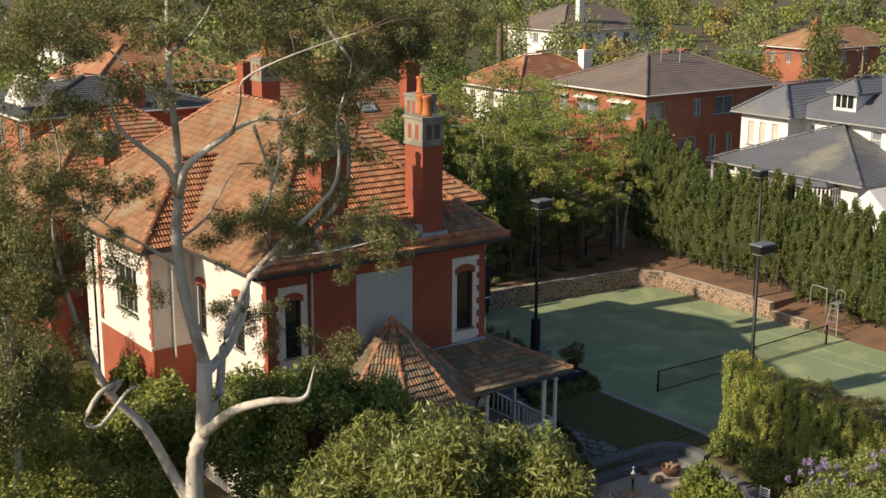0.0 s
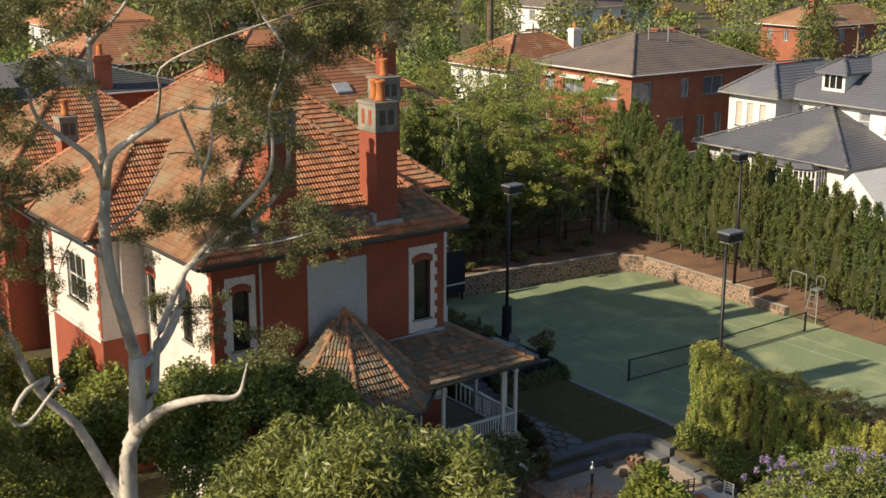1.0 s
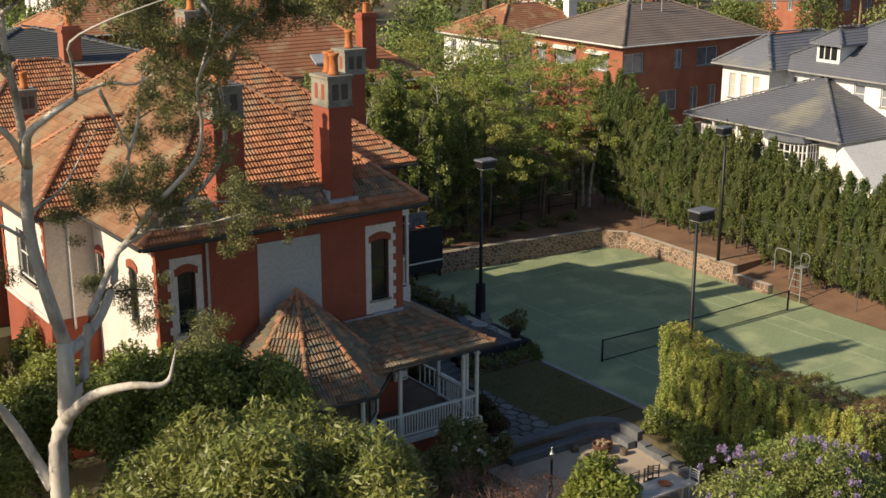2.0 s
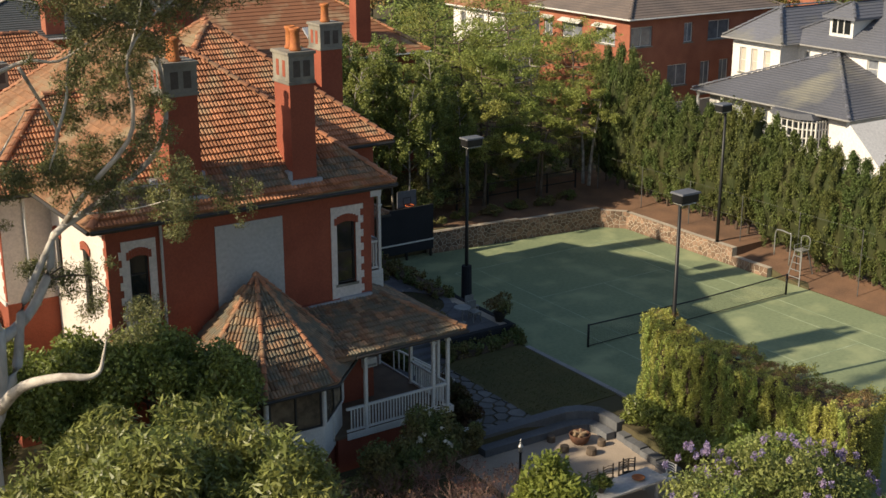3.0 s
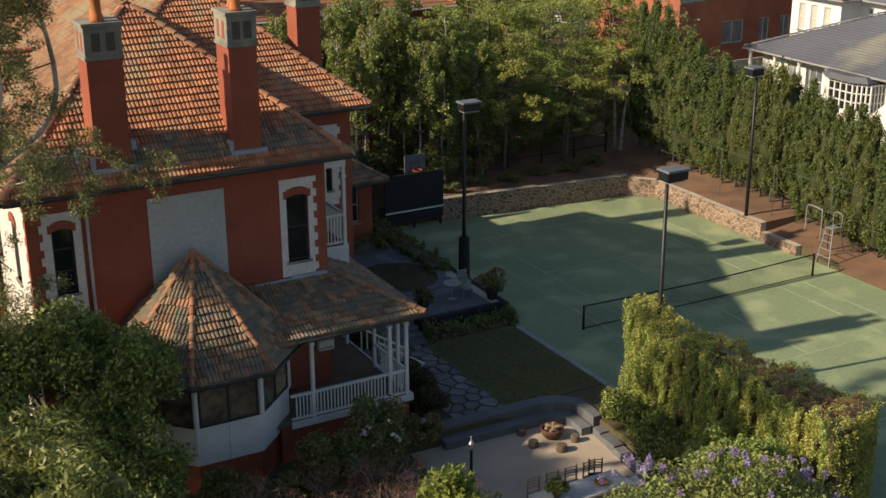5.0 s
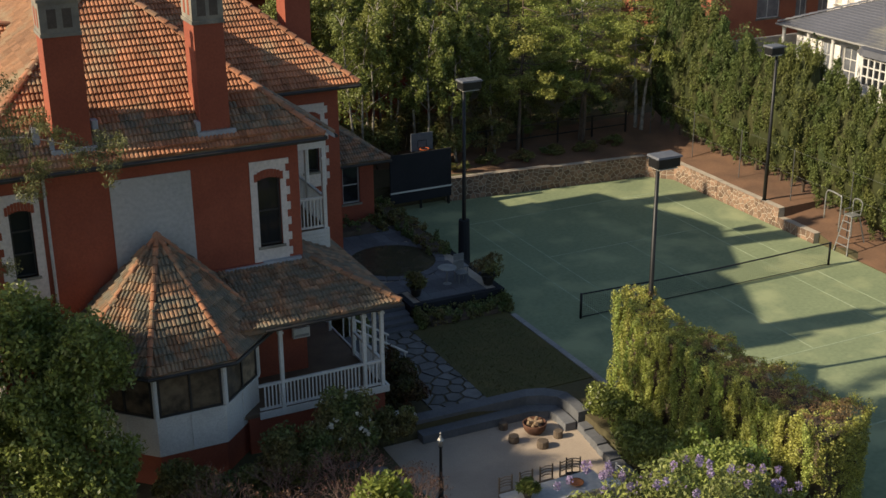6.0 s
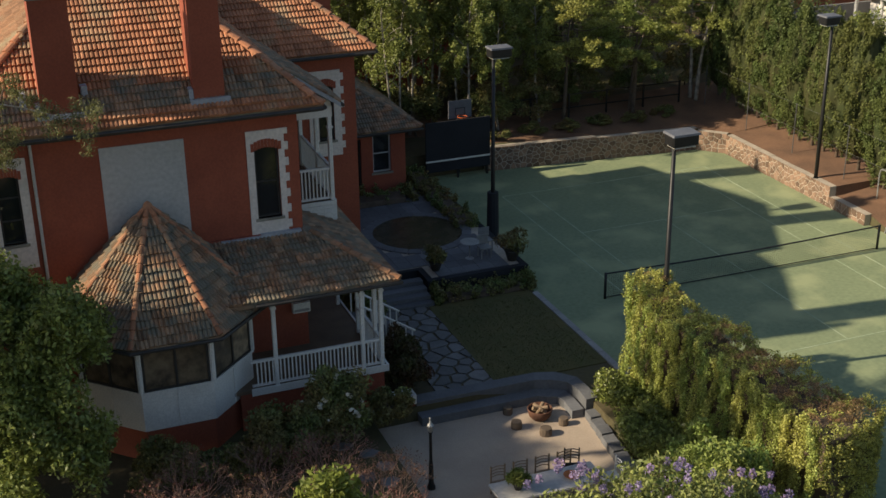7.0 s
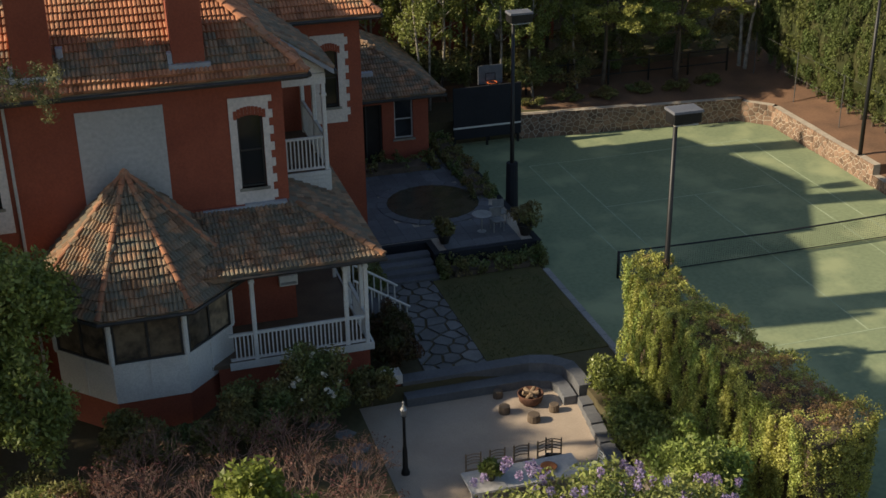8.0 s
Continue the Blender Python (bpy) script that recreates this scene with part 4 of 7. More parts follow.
for k in range(8):
    (xa, ya), (xb, yb) = er[k], er[(k + 1) % 8]
    if (ya + yb) / 2 > 39.2:
        continue
    d = Vector((xb - xa, yb - ya)).normalized()
    half = math.hypot(xb - xa, yb - ya) / 2
    inw = Vector((-d.y, d.x))
    mid = Vector(((xa + xb) / 2, (ya + yb) / 2))

    def keep(x, y, d=d, inw=inw, mid=mid, half=half):
        q = Vector((x, y)) - mid
        return abs(q.dot(d)) < half * (1 - q.dot(inw) / ER) and y < 38.5
    ms = tile_plane((xa, ya, EZ), (d.x, d.y), (2 * half, ER - 0.07), bsl, keep, w=2.6)
    tile_jobs.append((broof, TILE_ME["weathered_tile"], ms, 300))
    if ya < 38.4:
        ridge_caps(None, (xa, ya, EZ + 0.06), (BX, BY, AP + 0.05), 0.085, 0.3, broof, TILE_RIDGE)
part("finial", Shape().lathe(BX, BY, [(0.15, AP), (0.11, AP + 0.08), (0.03, AP + 0.14)], 10).mesh("finial", TILE_RIDGE), broof)
part("gutter", Shape().tube([(BX + (x - BX) * 1.02, BY + (y - BY) * 1.02, EZ - 0.05) for x, y in er + er[:1]], 0.06, 6, False).mesh("gutter", GUTTER), broof)

# veranda round the south-east corner
VX, VY, VZ, VF = 32.6, 35.62, 4.48, 1.42
vs = (5.55 - VZ) / (38.4 - VY)
vt = VZ + vs * 2.3
vroof = part("veranda_roof", mesh_of("veranda_roof", [(26.6, VY, VZ), (VX, VY, VZ), (VX, 43.6, VZ), (30.3, 43.6, vt), (30.3, 38.4, 5.55), (26.6, 38.4, 5.55), (26.6, VY, VZ - 0.12), (VX, VY, VZ - 0.12), (VX, 43.6, VZ - 0.12), (30.3, 43.6, vt - 0.12), (30.3, 38.4, 5.43), (26.6, 38.4, 5.43)],
             [(0, 1, 4, 5), (1, 2, 3, 4), (6, 0, 5, 11), (7, 1, 0, 6), (8, 2, 1, 7), (9, 3, 2, 8), (11, 10, 7, 6), (10, 9, 8, 7)], TILE_OLD), house, "low weathered tiled veranda roof")
bay_z = lambda x, y: AP - bsl * max((x - BX) * math.cos(radians(45 * k)) + (y - BY) * math.sin(radians(45 * k)) for k in range(8))
tile_jobs.append((vroof, TILE_ME["weathered_tile"], tile_plane((26.8, VY, VZ), (1, 0), (VX - 26.8, 2.7), vs, lambda x, y: x < VX - (y - VY) * 0.83 and y < 38.35 and bay_z(x, y) < VZ + vs * (y - VY) + 0.05, w=2.6), 300))
tile_jobs.append((vroof, TILE_ME["weathered_tile"], tile_plane((VX, VY, VZ), (0, 1), (43.6 - VY, 2.25), vs * 1.2, lambda x, y: y > VY + (VX - x) * 1.2 and x > 30.35), 0))
ridge_caps(None, (VX, VY, VZ + 0.05), (30.3, 38.4, 5.62), 0.12, 0.38, vroof, TILE_HIP)
part("flashing", Shape().box(27.6, 28.9, 38.2, 38.36, 5.47, 5.58).box(28.9, 30.2, 38.2, 38.36, 5.52, 5.63).mesh("flashing", LEAD), vroof, "pale lead flashing against the wall")
part("gutter", Shape().tube([(28.0, VY - 0.05, VZ - 0.06), (VX + 0.05, VY - 0.05, VZ - 0.06), (VX + 0.05, 43.6, VZ - 0.06)], 0.065, 6).mesh("gutter", GUTTER), vroof)
ver = part("veranda", Shape().box(26.0, 32.2, 35.95, 38.4, VF - 0.12, VF).box(30.3, 32.2, 38.4, 43.4, VF - 0.12, VF).mesh("veranda_floor", DECK), house, "raised veranda with white posts and railings")
part("base_wall", Shape().box(27.4, 32.12, 36.0, 36.3, 0.0, VF - 0.13).box(31.85, 32.12, 36.3, 43.3, 0.0, VF - 0.13).mesh("base_wall", BRICK), ver, "red brick base wall")
part("edge_board", Shape().box(27.75, 32.26, 35.9, 35.95, VF - 0.2, VF + 0.04).box(32.2, 32.26, 35.95, 43.4, VF - 0.2, VF + 0.04).mesh("edge_board", WHITE), ver)
for x, y in ((28.6, 36.05), (31.45, 36.05), (32.08, 36.05), (32.08, 36.7), (32.08, 38.6), (32.08, 41.0), (32.08, 43.2)):
    part("post", Shape().box(x - 0.065, x + 0.065, y - 0.065, y + 0.065, VF, VZ - 0.05, ch=0.02).box(x - 0.09, x + 0.09, y - 0.09, y + 0.09, VZ - 0.45, VZ - 0.38).mesh("post", WHITE), ver)
for i in range(33):
    x = 27.99 + i * 0.125
    if min(abs(x - 28.6), abs(x - 31.45), abs(x - 32.08)) > 0.09:
        part("baluster", box("baluster", WHITE, x - 0.022, x + 0.022, 36.03, 36.07, VF + 0.12, VF + 0.88), ver)
for i in range(14):
    y = 36.2 + i * 0.14
    part("baluster", box("baluster", WHITE, 32.06, 32.1, y - 0.022, y + 0.022, VF + 0.12, VF + 0.88), ver)
part("handrail", Shape().box(27.8, 32.0, 36.0, 36.1, VF + 0.88, VF + 0.96).box(32.03, 32.13, 36.1, 38.5, VF + 0.88, VF + 0.96).mesh("handrail", WHITE), ver)
part("bottom_rail", Shape().box(27.8, 32.0, 36.01, 36.09, VF + 0.05, VF + 0.12).box(32.04, 32.12, 36.1, 38.5, VF + 0.05, VF + 0.12).mesh("bottom_rail", WHITE), ver)
part("beam", Shape().box(28.2, 32.15, 35.98, 36.12, VZ - 0.3, VZ - 0.12).box(32.01, 32.15, 36.12, 43.4, VZ - 0.3, VZ - 0.12).mesh("beam", WHITE), ver)
stairs = thing("veranda_stairs", (33.2, 39.6, 0), "grey stairs with white railings down from the veranda", "stairs")
for i in range(6):
    part("step", box("step", PAVING, 32.3 + i * 0.3, 32.6 + i * 0.3, 38.7, 40.3, 0.0, VF - 0.2 * (i + 1) + 0.12), stairs)
for y in (38.66, 40.34):
    for i in range(8):
        x = 32.35 + i * 0.24
        part("baluster", box("baluster", WHITE, x, x + 0.045, y - 0.02, y + 0.02, max(0.05, VF - 0.67 * (x - 32.3) - 0.05), VF + 0.85 - 0.67 * (x - 32.3)), stairs)
    part("handrail", Shape().tube([(32.25, y, VF + 0.9), (34.15, y, VF + 0.9 - 1.27)], 0.045, 6).mesh("handrail", WHITE), stairs)
unit = thing("wall_box", (30.05, 38.3, 2.7), "small pale box fixed to the shaded veranda wall", "wall box")
part("case", Shape().box(29.75, 30.35, 38.18, 38.38, 2.7, 3.05, ch=0.03).mesh("case", WHITE), unit)
part("grille", box("grille", GREY_METAL, 29.8, 30.3, 38.165, 38.178, 2.75, 2.83), unit)

# low single-storey wing beyond the pond
LW = (32.2, 39.6, 52.55, 61.0, 3.8, 0.62)
lwing = thing("low_wing", (36, 52, 0), "single-storey red brick wing with a weathered tiled roof", "house wing")
wall("wall", lwing, BRICK, "x", 53.1, 34.2, 39.0, 0.0, 3.8, [(37.45, 38.3, 1.75, 3.5), (35.5, 36.9, 0.7, 3.4)], 0.3)
window(lwing, "x", 53.1, 1, 37.45, 38.3, 1.75, 3.5, mat=PANEL_GREY, bars=(0, 1))
door = part("door", Shape().box(35.5, 36.9, 53.28, 53.34, 0.7, 3.4).mesh("door_leaf", DARK_ROOM), lwing, "dark glazed double door in a deep recess")
part("door_frame", Shape().box(35.5, 35.57, 53.2, 53.275, 0.7, 3.4).box(36.83, 36.9, 53.2, 53.275, 0.7, 3.4).box(36.17, 36.23, 53.2, 53.275, 0.7, 3.4).mesh("door_frame", GUTTER), door)
wall("wall", lwing, BRICK, "y", 39.0, 53.4, 60.4, 0.0, 3.8, [], -0.3)
x0, x1, y0, y1, ze, s = LW
hw = (x1 - x0) / 2
v = [(x0, y0, ze), (x1, y0, ze), (x1, y1, ze), (x0, y1, ze), (x0 + hw, y0 + hw, ze + s * hw), (x0 + hw, y1 - hw, ze + s * hw)]
lroof = part("roof", mesh_of("roof", v + [(a, b, c - 0.13) for a, b, c in v[:4]], [(0, 1, 4), (1, 2, 5, 4), (2, 3, 5), (3, 0, 4, 5), (6, 7, 1, 0), (7, 8, 2, 1), (9, 8, 7, 6)], TILE_OLD), lwing, "mossy tiled hip roof")
for p0, across, width, dist in (((x0, y0, ze), (1, 0), x1 - x0, lambda x, y: y - LW[2]), ((x1, y0, ze), (0, 1), y1 - y0, lambda x, y: LW[1] - x)):
    tile_jobs.append((lroof, TILE_ME["weathered_tile"], tile_plane(p0, across, (width, hw), s, lambda x, y, dist=dist: x > 34.2 and abs(hip_z(LW, x, y) - LW[4] - LW[5] * dist(x, y)) < 0.02), 0))
ridge_caps(None, (x1, y0, ze + 0.05), v[4], 0.12, 0.42, lroof, TILE_OLD)
part("gutter", Shape().tube([(34.25, y0 - 0.05, ze - 0.06), (x1 + 0.05, y0 - 0.05, ze - 0.06), (x1 + 0.05, y1, ze - 0.06)], 0.07, 6).mesh("gutter", GUTTER), lroof)
part("skylight", Shape().box(35.9, 36.7, 53.6, 54.0, 4.40, 4.72).mesh("skylight", LEAD), lwing, "pale skylight")

# ---- garden between the house and the court ----
TZ = 0.66
TY = 43.2
PX, PY = 37.7, 48.1
terrace = thing("terrace", (38, 47, 0), "raised grey paved terrace with a round pond", "terrace", kind="structure")
part("base", Shape().box(36.35, 40.6, TY, TY + 0.25, 0.0, TZ).box(40.35, 40.6, TY + 0.25, 54.8, 0.0, TZ).box(33.3, 36.35, TY + 1.2, TY + 1.4, 0, TZ).box(36.35, 36.6, TY + 0.25, TY + 1.4, 0, TZ).mesh("base", SCREEN), terrace, "dark rendered retaining wall")
pav = part("paving", Shape().box(33.3, 36.55, TY + 1.4, 54.8, 0.3, TZ - 0.03).box(36.6, 40.35, TY + 0.25, 54.8, 0.3, TZ - 0.03).mesh("paving", MORTAR), terrace)
slab = Shape().box(-0.294, 0.294, -0.294, 0.294, 0, 0.032, None, 0.012).mesh("slab", PAVING)
for i in range(12):
    for j in range(19):
        x, y = 33.6 + i * 0.6, 43.8 + j * 0.6
        if (x < 36.9 and y < 44.95) or x > 40.1 or math.hypot((x - PX) / 2.25, (y - PY) / 2.25) < 1:
            continue
        o = new("slab", slab)
        o.parent = pav
        o.matrix_basis = pose(x, y, TZ - 0.028, 0, 0, 0)
pond = thing("round_pond", (PX, PY, TZ), "round pond of dark water with a stone rim", "pond")
part("water", Shape().lathe(PX, PY, [(1.93, TZ - 0.02), (1.93, TZ + 0.012)], 40).mesh("water", POND), pond, "still dark water")
rim = Shape()
for k in range(24):
    a0, a1 = 2 * math.pi * k / 24, 2 * math.pi * (k + 0.94) / 24
    rim.prism([(PX + q * math.cos(a), PY + q * math.sin(a)) for q, a in ((1.9, a0), (2.3, a0), (2.3, a1), (1.9, a1))], TZ - 0.03, TZ + 0.035)
part("rim", rim.mesh("rim", PAVING), pond, "ring of grey coping stones")


def potted(x, y, z, r, leaf, seed, label):
    t = thing("potted_plant", (x, y, z), label, "potted plant")
    part("pot", Shape().lathe(x, y, [(r * 0.6, z), (r, z + r * 1.3), (r * 1.08, z + r * 1.35), (r * 1.08, z + r * 1.5), (r * 0.9, z + r * 1.45)], 14).mesh("pot", GUTTER, True), t)
    part("foliage", leaves("foliage", clumps((x, y, z + r * 2.6), (r * 1.8, r * 1.8, r * 1.6), 9, seed, 0.5, -1), 700, 0.22, 0.25, leaf, seed, 0.3), t)


potted(40.2, 43.9, TZ, 0.3, L_SHADE, 5, "leafy plant in a dark pot on the terrace")
potted(37.0, 44.1, TZ, 0.26, L_SHADE, 6, "small plant in a dark urn on the terrace")
for n, (x, y) in enumerate(((39.3, 44.6), (39.65, 45.3))):
    t = thing("garden_chair", (x, y, TZ), "grey metal garden chair on the terrace", "chair", "terrace chairs")
    part("seat", box("seat", GREY_METAL, x - 0.24, x + 0.24, y - 0.24, y + 0.24, TZ + 0.42, TZ + 0.46, ch=0.03), t)
    part("backrest", box("backrest", GREY_METAL, x - 0.24, x + 0.24, y + 0.22, y + 0.26, TZ + 0.5, TZ + 0.88, ch=0.01), t)
    for dx in (-0.2, 0.2):
        for dy in (-0.2, 0.2):
            part("leg", box("leg", GREY_METAL, x + dx - 0.018, x + dx + 0.018, y + dy - 0.018, y + dy + 0.018, TZ, TZ + 0.42), t)
ty = thing("garden_table", (38.5, 45.6, TZ), "round grey garden table on the terrace", "table")
part("top", Shape().lathe(38.7, 44.7, [(0.38, TZ + 0.7), (0.4, TZ + 0.72), (0.38, TZ + 0.74)], 18).mesh("top", GREY_METAL), ty)
part("leg", Shape().lathe(38.7, 44.7, [(0.2, TZ), (0.03, TZ + 0.05), (0.03, TZ + 0.7)], 10).mesh("leg", GREY_METAL), ty)

single("lawn", box("lawn", GRASS, 36.0, 40.18, 35.75, 42.3, -0.04, 0.035), "small shaded green lawn beside the court", "lawn", kind="structure")
gsh = leaves("grass_blades", [(36.3 + 0.5 * i, 36.1 + 0.5 * k, 0.045, 0.45, 0.45, 0.025) for i in range(8) for k in range(12)], 9000, 0.07, 0.18, leaf_material("grass_blade", (0.085, 0.12, 0.03), (0.12, 0.12, 0.04), 1.2), 12, 0.9, 0.0)
single("grass_blades", gsh, "short green grass on the lawn", "grass", kind="stuff")
# steps of dark stone round the gravel court
steps = thing("garden_steps", (36, 35.2, 0), "curved dark stone steps down to the gravel court", "steps", kind="structure")


def tread(name, d, z0, z1, mat):
    ring_o = [(33.0, 35.92 - d), (37.4, 35.84 - d), (38.1 - d * .3, 35.6 - d), (38.62 - d, 35.0 - d * .4), (38.66 - d, 34.3), (38.62 - d, 33.5)]
    ring_i = [(33.0, 35.40 - d), (37.2 - d * .2, 35.34 - d), (37.66 - d * .6, 35.18 - d), (38.16 - d, 34.82 - d * .5), (38.26 - d, 34.2), (38.2 - d, 33.5)]
    for a in range(5):
        q = [ring_o[a], ring_i[a], ring_i[a + 1], ring_o[a + 1]]
        part(name, Shape().prism(q, z0, z1).mesh(name, mat), steps)


tread("coping", 0.0, -0.6, 0.13, PAVING)
tread("step", 0.5, -0.6, -0.2, PAVING)
for k in range(7):
    y = 33.4 - k * 0.52
    part("edging_stone", Shape().prism([(38.12 - k * 0.075, y), (38.08 - k * 0.075, y - 0.49), (38.44 - k * 0.06, y - 0.5), (38.5 - k * 0.06, y - 0.01)], -0.6, -0.2 - 0.05 * (k % 2)).mesh("edging_stone", PAVING), steps)
single("gravel_court", mesh_of("gravel_court", [(31.5, 27.0, -0.49), (38.4, 27.0, -0.49), (38.25, 35.3, -0.49), (31.5, 35.3, -0.49)], [(0, 1, 2, 3)], GRAVEL), "pale sandy gravel court below the steps", "gravel", kind="structure")
gs = random.Random(9)
path = thing("flagstone_path", (35, 39, 0), "crazy paving of pale irregular flagstones", "path", kind="structure")
fs_seeds = [(34.15 + i * 0.6 + gs.uniform(-.2, .2) + (0.3 if j % 2 else 0), 36.0 + j * 0.56 + gs.uniform(-.17, .17)) for j in range(12) for i in range(4)]
for ring in cells(fs_seeds, 33.9, 35.98, 35.8, 42.35, 0.085):
    part("flagstone", Shape().prism(ring, -0.03, 0.045 + gs.uniform(0, 0.015), None, 0.97).mesh("flagstone", FLAG), path)
for x, y in ((30.6, 33.2), (30.9, 32.4), (30.2, 32.0), (30.7, 31.5), (30.0, 33.9)):
    ring = [(x + gs.uniform(0.26, 0.4) * math.cos(2 * math.pi * k / 6), y + gs.uniform(0.2, 0.32) * math.sin(2 * math.pi * k / 6)) for k in range(6)]
    part("flagstone", Shape().prism(ring, -0.03, 0.05, None, 0.97).mesh("flagstone", FLAG), path)
for i in range(4):
    part("path_step", box("path_step", PAVING, 34.3, 36.3, 42.35 + i * 0.42, 42.75 + i * 0.42, 0.0, 0.13 * (i + 1), ch=0.02), path)

lamp = thing("post_lamp", (32.0, 31.45, -0.5), "black garden post lamp with a small lantern", "garden lamp")
part("post", Shape().lathe(32.0, 31.45, [(0.13, -0.5), (0.13, -0.42), (0.085, -0.3), (0.075, 0.3), (0.05, 0.5), (0.045, 1.4), (0.07, 1.45)], 10).mesh("post", BLACK, True), lamp)
ln = part("lantern", Shape().lathe(32.0, 31.45, [(0.05, 1.45), (0.085, 1.51), (0.11, 1.67), (0.05, 1.75), (0.015, 1.85)], 8).mesh("lantern", GREY_METAL), lamp)
part("finial", Shape().lathe(32.0, 31.45, [(0.02, 1.85), (0.035, 1.89), (0.005, 1.95)], 8).mesh("finial", GREY_METAL), ln)
crate = thing("white_box", (32.6, 35.6, 0), "small open white box standing by the steps", "box")
cw = Shape().box(32.3, 33.0, 35.4, 35.44, 0.1, 0.42).box(32.3, 33.0, 35.86, 35.9, 0.1, 0.42).box(32.3, 32.34, 35.44, 35.86, 0.1, 0.42).box(32.96, 33.0, 35.44, 35.86, 0.1, 0.42).box(32.34, 32.96, 35.44, 35.86, 0.1, 0.36)
part("sides", cw.mesh("sides", WHITE), crate)
part("foot", box("foot", BRICK, 32.35, 32.95, 35.45, 35.85, 0.0, 0.1), crate)
fire = thing("fire_pit", (36.75, 33.95, -0.5), "rusty iron fire bowl on the gravel", "fire pit")
part("bowl", Shape().lathe(36.75, 33.95, [(0.24, -0.5), (0.36, -0.36), (0.42, -0.12), (0.40, -0.1), (0.33, -0.3), (0.1, -0.4)], 20).mesh("bowl", RUST, True), fire)
for k in range(5):
    a = k * 1.3
    part("log", Shape().tube([(36.75 + 0.26 * math.cos(a), 33.95 + 0.26 * math.sin(a), -0.2), (36.75 - 0.26 * math.cos(a), 33.95 - 0.26 * math.sin(a), -0.05)], 0.06, 7).mesh("log", TIMBER), fire)
for x, y, r in ((35.79, 33.68, 0.18), (36.49, 32.95, 0.2), (37.29, 33.3, 0.16), (35.9, 34.62, 0.16)):
    single("log_stool", Shape().lathe(x, y, [(r, -0.5), (r * 1.03, -0.4), (r * 0.97, -0.26), (r * 0.9, -0.24)], 12).mesh("log_stool", BARK), "sawn log stool on the gravel", "stool", "log stools")
tab = thing("long_table", (34.9, 29.6, -0.5), "long pale garden table on the gravel", "table")
part("tabletop", box("tabletop", PANEL_GREY, 33.2, 36.5, 28.9, 29.95, 0.2, 0.26, ch=0.03), tab)
for x in (33.5, 36.2):
    for y in (29.1, 29.75):
        part("leg", box("leg", PANEL_GREY, x - 0.05, x + 0.05, y - 0.05, y + 0.05, -0.5, 0.2), tab)
def slat_chair(x, y, rz, back):
    t = thing("slatted_chair", (0, 0, 0), "dark wooden slatted garden chair at the long table", "chair", "table chairs")
    for i in range(5):
        part("slat", box("slat", back, -0.24, 0.24, -0.24 + i * 0.1, -0.16 + i * 0.1, 0.42, 0.45), t)
    for dx in (-0.22, 0.22):
        part("leg", box("leg", back, dx - 0.02, dx + 0.02, -0.24, -0.2, 0, 0.42), t)
        part("leg", box("leg", back, dx - 0.02, dx + 0.02, 0.24, 0.28, 0, 0.95), t)
    for k in range(4):
        part("back_rail", Shape().tube(spline([(-0.22, 0.26, 0.58 + k * 0.1), (0, 0.29, 0.60 + k * 0.1), (0.22, 0.26, 0.58 + k * 0.1)], 3), 0.016, 5).mesh("back_rail", back), t)
    t.matrix_basis = pose(x, y, -0.5, 0, 0, rz)
for i in range(4):
    slat_chair(33.75 + i * 0.72, 30.25, 0, TIMBER)
slat_chair(36.95, 29.45, -90, WHITE)
slat_chair(36.1, 30.3, -20, GUTTER)
potted(33.9, 29.4, 0.26, 0.16, L_DARK, 15, "small plant in a pot on the table")
dish = single("fruit_dish", Shape().lathe(35.6, 29.4, [(0.1, 0.262), (0.22, 0.32), (0.24, 0.35), (0.2, 0.33), (0.05, 0.29)], 16).mesh("fruit_dish", POT, True), "shallow orange clay dish on the table", "dish")


# ---- rubble retaining walls ----
def stone_face(parent, a, b, z0, z1, seed):
    """Rubble stones set over an upright face that runs from a to b and looks to its right-hand side."""
    g = random.Random(seed)
    d = Vector((b[0] - a[0], b[1] - a[1], 0))
    L = d.length
    d.normalize()
    out = Vector((d.y, -d.x, 0))
    seeds = []
    z, row = z0 + 0.12, 0
    while z < z1:
        u = 0.1 + 0.2 * (row % 2)
        while u < L:
            seeds.append((u + g.uniform(-.1, .1), min(max(z + g.uniform(-.09, .09), z0 + .03), z1 - .03)))
            u += g.uniform(0.24, 0.4)
        z += 0.2
        row += 1
    for poly in cells(seeds, 0, L, z0, z1, 0.035):
        n = len(poly)
        cu, cz = sum(p[0] for p in poly) / n, sum(p[1] for p in poly) / n
        dep = g.uniform(0.012, 0.03)
        place = lambda u, q, o: Vector((a[0], a[1], 0)) + d * u + out * o + Vector((0, 0, q))
        v = [place(u, q, -0.01) for u, q in poly] + [place(u, q, dep * .6) for u, q in poly] + [place(cu + (u - cu) * .8, cz + (q - cz) * .8, dep) for u, q in poly]
        f = [(k, (k + 1) % n, n + (k + 1) % n, n + k) for k in range(n)] + [(n + k, n + (k + 1) % n, 2 * n + (k + 1) % n, 2 * n + k) for k in range(n)] + [tuple(range(2 * n, 3 * n))]
        part("stone", mesh_of("stone", v, f, STONE), parent)


